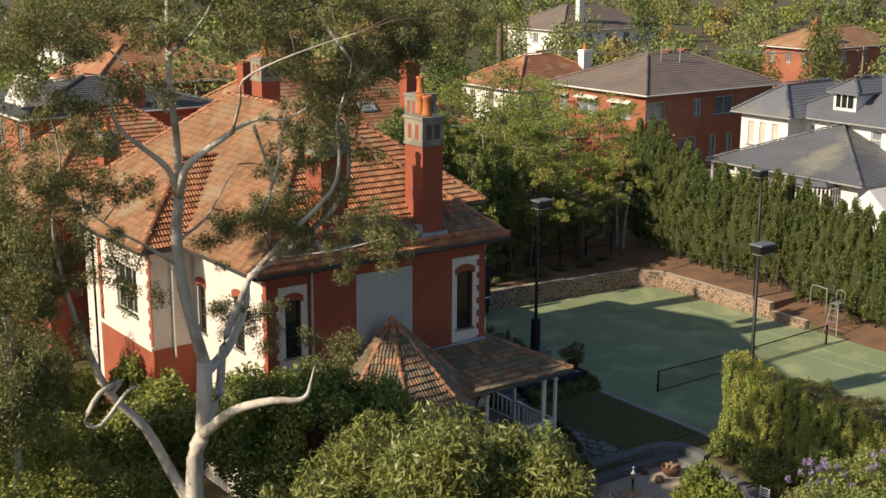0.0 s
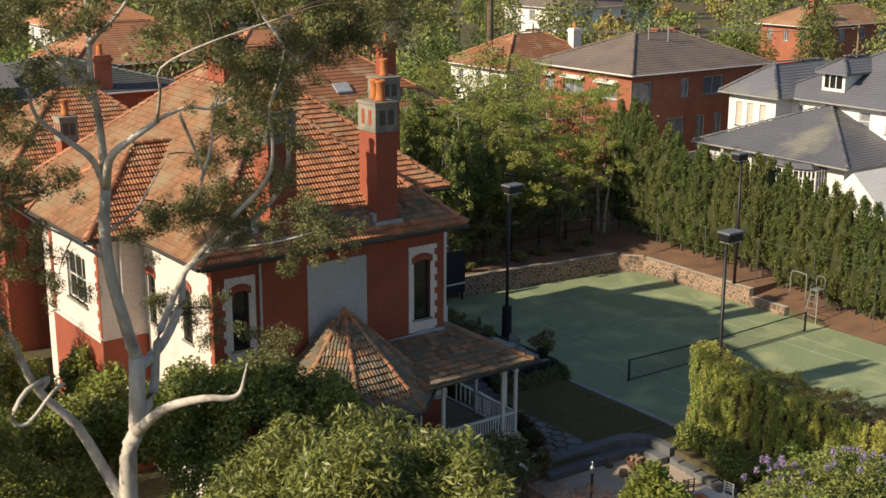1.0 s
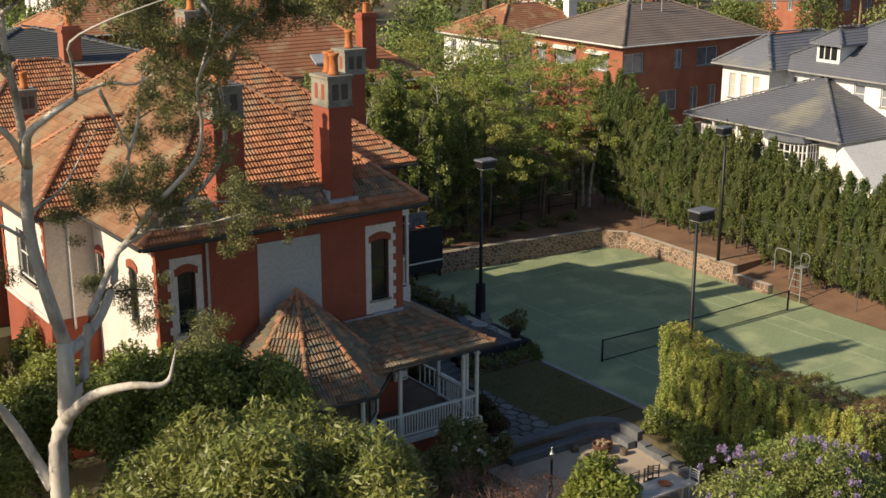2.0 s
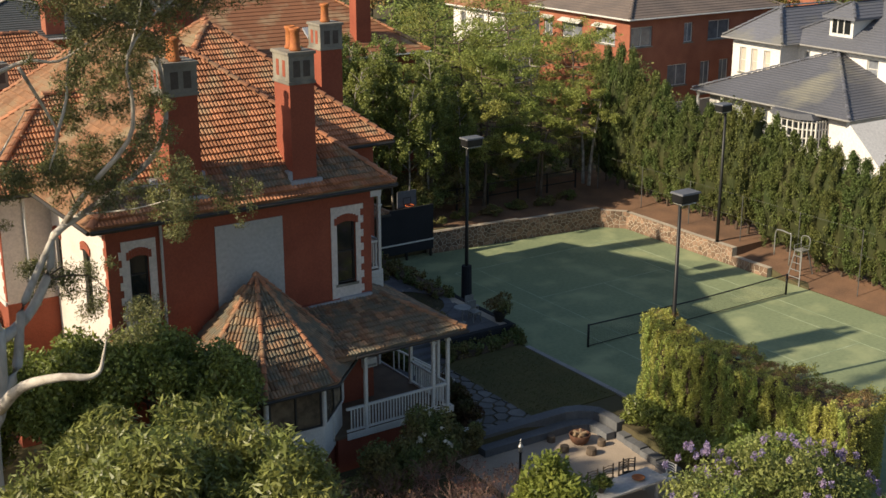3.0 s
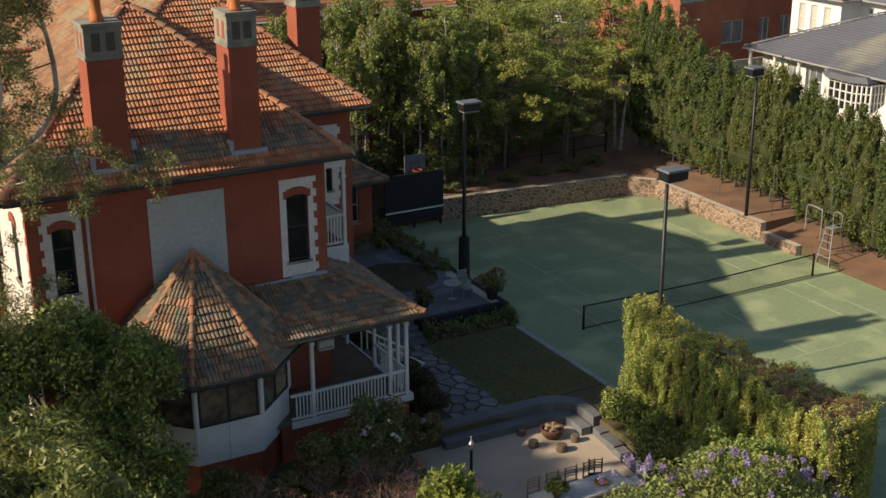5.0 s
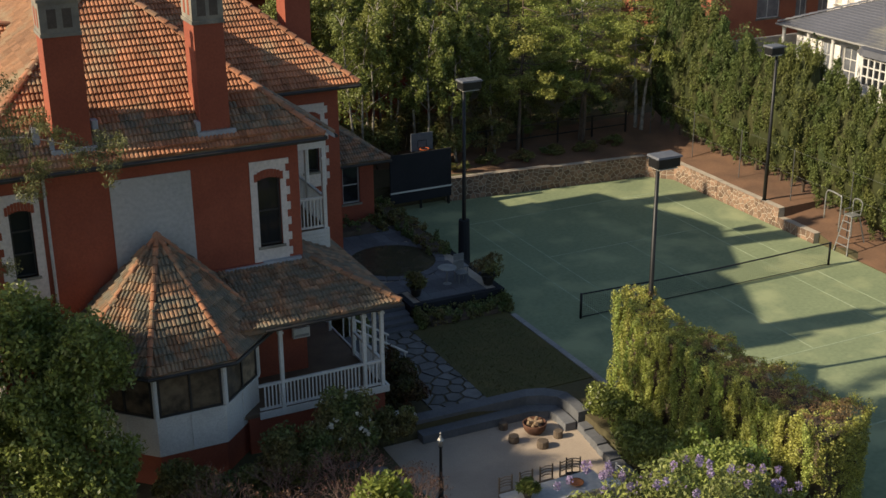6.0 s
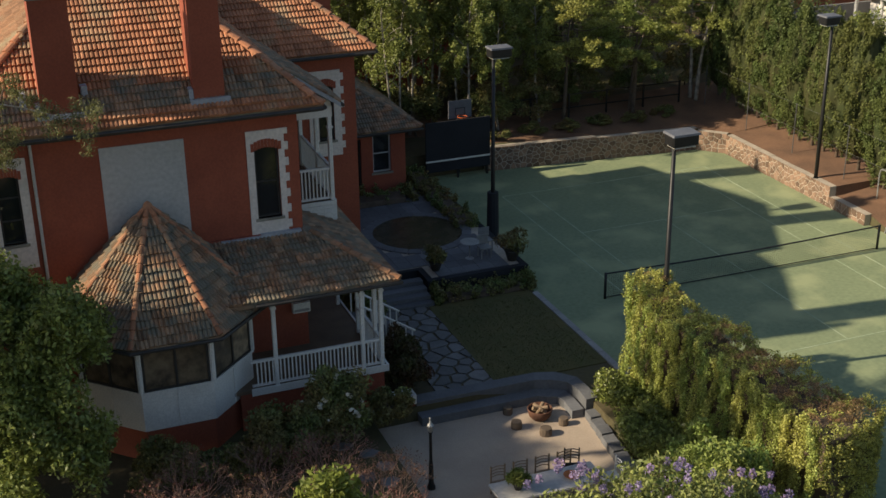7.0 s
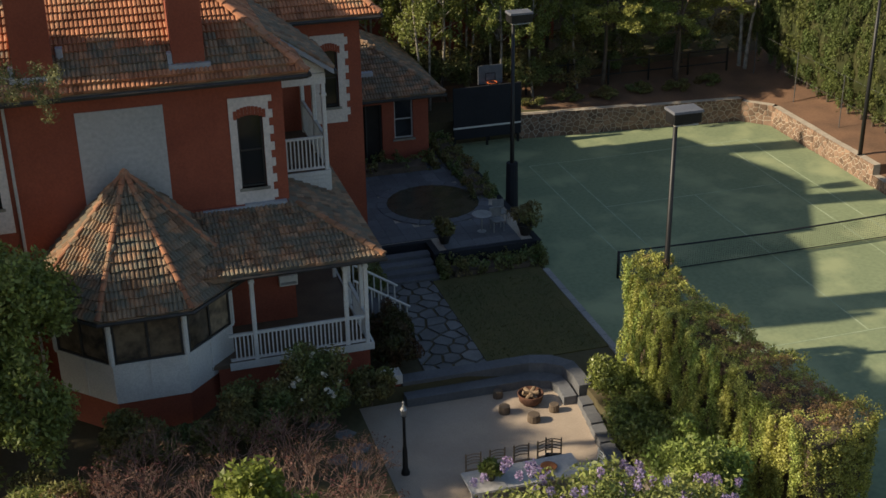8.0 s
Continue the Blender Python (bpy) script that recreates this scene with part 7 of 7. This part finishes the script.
part("aerial", Shape().tube([(79.0, 75, 11.9), (79.0, 75, 13.2)], 0.03, 5).tube([(78.6, 75, 13.1), (79.5, 75, 13.1)], 0.02, 4).mesh("aerial", GREY_METAL), apt)
for x in (82.5, 84.5):
    part("chimney", box("chimney", BRICK_PALE, x, x + .9, 79.0, 79.8, 9.0, 11.9), apt)
gar = thing("garden_wall", (70, 66, 1), "grey rendered garden wall with a white gate pillar", "wall")
part("wall", box("wall", KERB, 66.0, 77.0, 67.4, 67.6, 1.0, 3.6), gar)
part("pillar", box("pillar", WHITE, 69.4, 69.9, 67.2, 67.7, 1.0, 4.3), gar)

wh = thing("white_house", (80, 57, 1), "large white rendered house with grey slate roofs and a dormer", "house")
block(wh, 77.0, 86.0, 61.1, 65.6, 8.35, CREAM, (), [(62.0, 62.6, 5.9, 7.7), (63.2, 63.8, 5.9, 7.7), (64.3, 64.9, 5.9, 7.7)], bars=(0, 1), glass=SHUTTER)
block(wh, 78.8, 93.0, 50.0, 61.1, 8.3, CREAM, (), [(52.0, 52.9, 6.6, 7.9), (54.2, 55.1, 6.6, 7.9), (60.0, 60.5, 6.9, 7.8)], bars=(0, 1))
hip_roof(wh, (76.4, 88.0, 60.5, 66.15, 8.4, 0.75), SLATE, 0.28, "grey slate hip roof", gut_mat=KERB)
hip_roof(wh, (78.15, 95.0, 48.6, 63.0, 8.35, 0.56), SLATE, 0.28, "grey slate hip roof", gut_mat=KERB)
part("round_window", Shape().tube([(78.79, 58.9, 7.2), (78.7, 58.9, 7.2)], 0.42, 18).mesh("round_window", GUTTER), wh, "small round dark window")
dm = part("dormer", Shape().box(79.3, 83.0, 56.9, 58.9, 8.9, 10.35).mesh("dormer_wall", WHITE), wh, "white dormer with a slate roof")
part("dormer_window", Shape().box(79.26, 79.29, 57.15, 58.65, 9.25, 10.2).mesh("dormer_window", GLASS), dm)
for y in (57.62, 58.16):
    part("mullion", box("mullion", WHITE, 79.2, 79.25, y - .04, y + .04, 9.25, 10.2), dm)
hip_roof(wh, (78.9, 84.5, 56.5, 59.3, 10.38, 0.7), SLATE, 0.28, "small slate dormer roof", False)
block(wh, 72.7, 80.0, 51.5, 63.4, 5.15, CREAM, (), [(58.0, 59.2, 2.4, 4.6), (60.3, 61.1, 2.2, 4.6)], bars=(1, 2))
hip_roof(wh, (71.8, 85.5, 50.6, 64.3, 5.25, 0.42), SLATE, 0.28, "low grey slate roof", gut_mat=KERB)
bayw = part("bay_window", Shape().prism([(72.7, 52.9), (71.7, 53.0), (71.1, 53.9), (71.1, 55.8), (71.7, 56.7), (72.7, 56.8)], 1.2, 3.1).mesh("bay_wall", CREAM), wh, "white bay with many small panes")
bring = [(72.7, 52.9), (71.7, 53.0), (71.1, 53.9), (71.1, 55.8), (71.7, 56.7), (72.7, 56.8)]
part("glazing", Shape().prism([(x + 0.06, y) for x, y in bring], 3.1, 4.8).mesh("glazing", GLASS), bayw)
fr = Shape()
for (xa, ya), (xb, yb) in zip(bring, bring[1:]):
    for k in range(4):
        x, y = xa + (xb - xa) * k / 4, ya + (yb - ya) * k / 4
        fr.box(x - .05, x + .05, y - .05, y + .05, 3.1, 4.8)
    for z in (3.1, 3.65, 4.2, 4.7):
        fr.tube([(xa, ya, z), (xb, yb, z)], 0.045, 4)
part("frame", fr.mesh("frame", WHITE), bayw)
part("bay_roof", Shape().prism([(x - .3 if x < 72 else x, y) for x, y in bring], 4.86, 5.22, None, 0.86).mesh("bay_roof", SLATE), bayw)
for y in (57.0, 59.4, 61.6, 63.9):
    part("column", Shape().lathe(72.05, y, [(0.16, 1.0), (0.13, 1.2), (0.11, 4.9), (0.17, 5.1)], 10).mesh("column", WHITE), wh)
part("balustrade", Shape().box(72.0, 72.1, 57.0, 63.9, 2.2, 2.3).box(72.0, 72.1, 57.0, 63.9, 1.2, 1.4).mesh("balustrade", WHITE), wh)
part("chimney", Shape().box(88.0, 89.2, 58.0, 59.0, 9.0, 14.2).box(87.9, 89.3, 57.9, 59.1, 14.2, 14.4).mesh("chimney", CREAM), wh)
ann = thing("white_annex", (68, 47, 1), "white rendered gable of a small annex behind the hedge", "annex")
part("wall", Shape().prism([(66.5, 44.0), (70.5, 44.0), (70.5, 48.6), (66.5, 48.6)], 0.9, 4.2).mesh("wall", CREAM), ann)
part("gable", Shape().add([(66.5, 44.0, 4.2), (66.5, 48.6, 4.2), (66.5, 46.3, 6.3), (70.5, 44.0, 4.2), (70.5, 48.6, 4.2), (70.5, 46.3, 6.3)], [(0, 2, 1), (3, 4, 5), (0, 3, 5, 2), (1, 2, 5, 4)]).mesh("gable", CREAM), ann)


def cottage(name, r, wall_mat, roof_mat, label, z0=0.0, wins=True, chim=None):
    t = thing(name, ((r[0] + r[1]) / 2, (r[2] + r[3]) / 2, z0), label, "house")
    x0, x1, y0, y1 = r[0] + .6, r[1] - .6, r[2] + .6, r[3] - .6
    n = max(2, int((x1 - x0) / 3.5))
    s = [(x0 + (x1 - x0) * (k + .3) / n, x0 + (x1 - x0) * (k + .65) / n, r[4] - 2.0, r[4] - .6) for k in range(n)] if wins else ()
    q = [(y0 + (y1 - y0) * (k + .3) / 3, y0 + (y1 - y0) * (k + .6) / 3, r[4] - 2.0, r[4] - .6) for k in range(3)] if wins else ()
    block(t, x0, x1, y0, y1, r[4] - .05, wall_mat, s, q, z0=z0)
    hip_roof(t, r, roof_mat, 0.32, "hip roof")
    if chim:
        x, y, zt = chim
        c = part("chimney", Shape().box(x, x + 1.0, y, y + .8, r[4] - .5, zt).box(x - .08, x + 1.08, y - .08, y + .88, zt - .35, zt - .15).mesh("chimney", wall_mat), t)
        part("chimney_pot", Shape().lathe(x + .5, y + .4, [(.2, zt), (.16, zt + .5), (.2, zt + .6)], 10).mesh("chimney_pot", POT), c)
    return t


nb = cottage("brick_house", (33.0, 50.6, 65.6, 77.0, 9.5, 0.68), BRICK, TILE, "red brick house with an orange tiled roof among birches", 1.0, True, (46.0, 66.6, 13.6))
part("skylight", Shape().add([(43.0, 67.1, 10.6), (44.1, 67.1, 10.6), (44.1, 67.8, 11.08), (43.0, 67.8, 11.08), (43.0, 67.1, 10.72), (44.1, 67.1, 10.72), (44.1, 67.8, 11.2), (43.0, 67.8, 11.2)], [(4, 5, 6, 7), (0, 1, 5, 4), (1, 2, 6, 5), (2, 3, 7, 6), (3, 0, 4, 7)]).mesh("skylight", LEAD), nb, "pale glazed skylight")
part("gable_front", Shape().add([(31.0, 63.0, 9.6), (34.6, 63.0, 9.6), (32.8, 63.0, 12.2), (31.0, 67.0, 9.6), (34.6, 67.0, 9.6), (32.8, 67.0, 12.2)], [(0, 1, 2), (0, 2, 5, 3), (1, 4, 5, 2), (3, 5, 4)]).box(31.2, 34.4, 63.2, 67.0, 1.0, 9.6).mesh("gable_front", BRICK_PALE), nb)
part("chimney", box("chimney", BRICK, 34.4, 35.6, 66.5, 67.3, 10.0, 14.2), nb)
gh_ = cottage("grey_roofed_house", (21.6, 33.4, 67.2, 78.5, 11.8, 0.26), BRICK_PALE, ROOF_DARK, "brick house with a flat dark grey roof", 1.0, True, (27.8, 67.6, 13.8))
part("white_gable", Shape().add([(21.6, 66.8, 12.5), (23.4, 66.8, 12.5), (22.5, 66.8, 13.95), (21.6, 70.0, 12.5), (23.4, 70.0, 12.5), (22.5, 70.0, 13.95)], [(0, 1, 2), (0, 2, 5, 3), (1, 4, 5, 2), (0, 3, 4, 1)]).mesh("white_gable", WHITE), gh_, "white painted gable")
cottage("orange_roofed_house", (10.5, 25.2, 82.5, 96.0, 9.8, 0.66), BRICK, TILE, "house with a bright orange tiled roof", 0.5, True, (22.5, 83.5, 14.6))
cottage("orange_roofed_house", (74.0, 87.0, 89.3, 99.0, 7.9, 0.55), CREAM, TILE, "single-storey house with an orange tiled roof", 0.5, True, (84.0, 91.5, 11.0))
cottage("orange_roofed_house", (38.0, 52.0, 100.0, 110.0, 9.5, 0.6), BRICK_PALE, TILE, "distant house with a bright orange roof", 0.5)
cottage("white_villa", (126.0, 146.0, 142.0, 156.0, 8.4, 0.5), CREAM, ROOF_GREY, "distant white house with a grey roof", 0.5, True, (131.0, 144.0, 13.6))
cottage("brown_roofed_house", (132.0, 150.0, 101.5, 110.5, 8.2, 0.5), BRICK_PALE, TILE_BROWN, "distant brick house with a brown tiled roof", 0.5, True, (134.0, 103.0, 11.6))
cottage("brown_roofed_house", (58.0, 70.0, 112.0, 122.0, 7.4, 0.55), BRICK, TILE, "distant house with a tiled roof behind trees", 0.5)
cottage("white_villa", (60.0, 76.0, 168.0, 180.0, 7.0, 0.5), CREAM, TILE, "distant pale house with an orange roof", 0.5)


# ---- distance ----
def far_tree(seed, leaf, h, r, n, label, slim=0.5, size=0.40):
    t = thing("distant_tree", (0, 0, 0), label, "tree", "distant trees")
    g = random.Random(seed)
    sh = Shape()
    limb(sh, [(0, 0, -0.3), (0.1, 0, h * .35), (0, 0, h * .8)], 0.22, 0.06, 6)
    part("trunk", sh.mesh("trunk", BARK, True), t)
    bl = clumps((0, 0, h * .6), (r, r, h * .42), 24, seed, 0.34, -0.7) + clumps((r * .4, r * .2, h * .42), (r * .8, r * .8, h * .3), 10, seed + 1, 0.36, -0.7)
    part("crown", leaves("crown", bl, n, size, slim, leaf, seed, 0, 0.35, 0.7, 0.2), t)
    return t


FAR_COARSE = [far_tree(710 + i, m, h, q, 800, "distant leafy tree among suburban houses", 0.55, 0.66) for i, (m, h, q) in enumerate(((L_FAR, 9.5, 3.8), (L_FAR, 12, 3.6), (L_BACK, 8, 4.2), (L_GOLD, 8.5, 3.2), (L_BIRCH, 9, 3.0), (L_CONIFER, 12, 2.4)))]
FAR = [far_tree(700, L_FAR, 9.5, 3.8, 2000, "distant olive-green broadleaf tree"), far_tree(701, L_FAR, 12, 3.6, 2000, "tall distant green broadleaf tree"), far_tree(702, L_BACK, 8, 4.2, 2000, "wide distant dull green tree"),
       far_tree(703, L_GOLD, 8.5, 3.2, 2000, "distant tree with yellow-brown foliage"), far_tree(704, L_BIRCH, 9, 3.0, 2000, "distant bright green leafy tree"), far_tree(705, L_CONIFER, 12, 2.4, 2000, "tall distant dark green conifer", 0.3)]
rects = [(68, 98, 47, 83), (21, 52, 63, 81), (9, 27, 80, 98), (72, 89, 86, 101), (36, 54, 97, 112), (122, 150, 136, 158), (124, 156, 92, 112), (90, 108, 126, 142), (56, 72, 110, 124), (58, 78, 164, 182)]
gf_ = random.Random(88)
placed = []
used = set()
tries = 0
while len(placed) < 210 and tries < 6000:
    tries += 1
    d = 84 + 330 * gf_.random() ** 1.35
    hd = radians(gf_.uniform(8, 62))
    x, y = d * math.sin(hd), d * math.cos(hd)
    if any(a - 3 < x < b + 3 and c - 7 < y < e + 3 for a, b, c, e in rects):
        continue
    if any((x - p) ** 2 + (y - q) ** 2 < (4.6 + d * 0.012) ** 2 for p, q in placed):
        continue
    placed.append((x, y))
    k = gf_.choices(range(6), (5, 4, 5, 2.2, 3, 2))[0]
    s = gf_.uniform(0.7, 1.15) * (0.72 if d < 105 else 1.0)
    m = pose(x, y, 0.3, 0, 0, gf_.uniform(0, 360))
    kin = FAR if d < 150 else FAR_COARSE
    if (k, d < 150) not in used:
        used.add((k, d < 150))
        o = kin[k]
        o.matrix_basis = m
    else:
        o = copy_thing(kin[k], m)
    o.scale = (s, s, s * gf_.uniform(.9, 1.12))
for x, y, k, s in ((104.0, 128.0, 1, 1.0), (96.0, 122.0, 5, .9), (111.0, 120.0, 2, 1.0), (118.0, 98.0, 3, .8), (121.0, 103.0, 1, .85), (99.0, 120.5, 0, .8), (66.0, 79.0, 2, .95), (56.5, 76.0, 5, .95), (61.0, 82.0, 4, .9), (70.0, 86.5, 5, .75), (54.0, 84.0, 0, 1.0), (64.0, 92.0, 2, 1.0), (40.0, 84.0, 1, 1.05), (47.0, 88.0, 0, 1.1), (33.0, 86.0, 2, 1.0), (28.0, 99.0, 0, 1.0), (34.5, 94.0, 4, .9), (16.5, 62.0, 2, .95), (13.0, 70.0, 0, 1.0), (18.0, 75.0, 1, .75), (67.5, 57.0, 4, .5), (67.0, 62.0, 0, .5), (92.0, 70.0, 0, .8), (100.0, 66.0, 2, .9), (90.0, 84.0, 3, .9), (93.0, 93.0, 0, 1.0), (115.0, 70.0, 1, .9), (112.0, 96.0, 4, .9)):
    o = copy_thing(FAR[k], pose(x, y, ground_z(x, y), 0, 0, (x * 37 + y * 11) % 360))
    o.scale = (s, s, s)

# palm
palm = thing("palm_tree", (84, 104.5, 0.3), "tall palm with a shaggy trunk and arching fronds", "palm")
sh = Shape()
limb(sh, [(84, 104.5, 0), (84.1, 104.5, 6), (84, 104.5, 13)], 0.42, 0.34, 10)
part("trunk", sh.mesh("trunk", BARK, True), palm)
gp = random.Random(5)
for k in range(26):
    a, e = gp.uniform(0, 6.28), gp.uniform(-.5, 1.2)
    dx, dy = math.cos(a), math.sin(a)
    rib = spline([(84, 104.5, 13), (84 + dx * 1.2, 104.5 + dy * 1.2, 13 + 1.1 * e + .5), (84 + dx * 2.6, 104.5 + dy * 2.6, 13 + 1.1 * e - .2), (84 + dx * 3.3, 104.5 + dy * 3.3, 13 + 1.0 * e - 1.2)], 4)
    f = Shape().tube(rib, 0.03, 4)
    sd = Vector((-dy, dx, 0))
    for i, p in enumerate(rib[2:]):
        for s in (-1, 1):
            w_ = 0.5 * (1 - i / 14)
            f.add([p + Vector((dx, dy, 0)) * .1, p - Vector((dx, dy, 0)) * .1, p + sd * s * w_ + Vector((dx * .25, dy * .25, -.22))], [(0, 1, 2)])
    part("frond", f.mesh("frond", L_DARK), palm)

# poles and wires
poles = [(98.0, 88.5), (112.0, 80.0), (84.0, 97.5)]
for x, y in poles:
    t = thing("utility_pole", (x, y, 0.3), "grey wooden utility pole with a cross arm", "utility pole", "utility poles")
    part("pole", Shape().tube([(x, y, 0), (x, y, 11.0)], [0.16, 0.1], 8).mesh("pole", TIMBER), t)
    part("cross_arm", box("cross_arm", TIMBER, x - 1.0, x + 1.0, y - .06, y + .06, 10.4, 10.55), t)
wr = thing("overhead_wires", (98, 88, 10), "thin overhead wires between utility poles", "wires")
for (xa, ya), (xb, yb) in ((poles[2], poles[0]), (poles[0], poles[1])):
    for o in (-.8, 0, .8):
        part("wire", Shape().tube(spline([(xa + o, ya, 10.6), ((xa + xb) / 2 + o, (ya + yb) / 2, 10.2), (xb + o, yb, 10.6)], 4), 0.022, 4).mesh("wire", GREY_METAL), wr)


# ---- roof tiles, laid last ----
for parent, me, ms, singles in tile_jobs:
    near = ms[:singles]
    for m in near:
        o = new("tile", me)
        o.parent = parent
        o.matrix_basis = m
    rest = ms[singles:]
    if rest:
        co = np.empty(len(me.vertices) * 3)
        me.vertices.foreach_get("co", co)
        co = np.c_[co.reshape(-1, 3), np.ones(len(me.vertices))]
        polys = [tuple(p.vertices) for p in me.polygons]
        vs_ = np.concatenate([(co @ np.array(m).T)[:, :3] for m in rest])
        fs = [tuple(i + k * len(co) for i in p) for k in range(len(rest)) for p in polys]
        o = part("tiles", mesh_of("tiles", vs_, fs, me.materials[0]), parent, "rows of roof tiles")
        o["kind"] = "stuff"
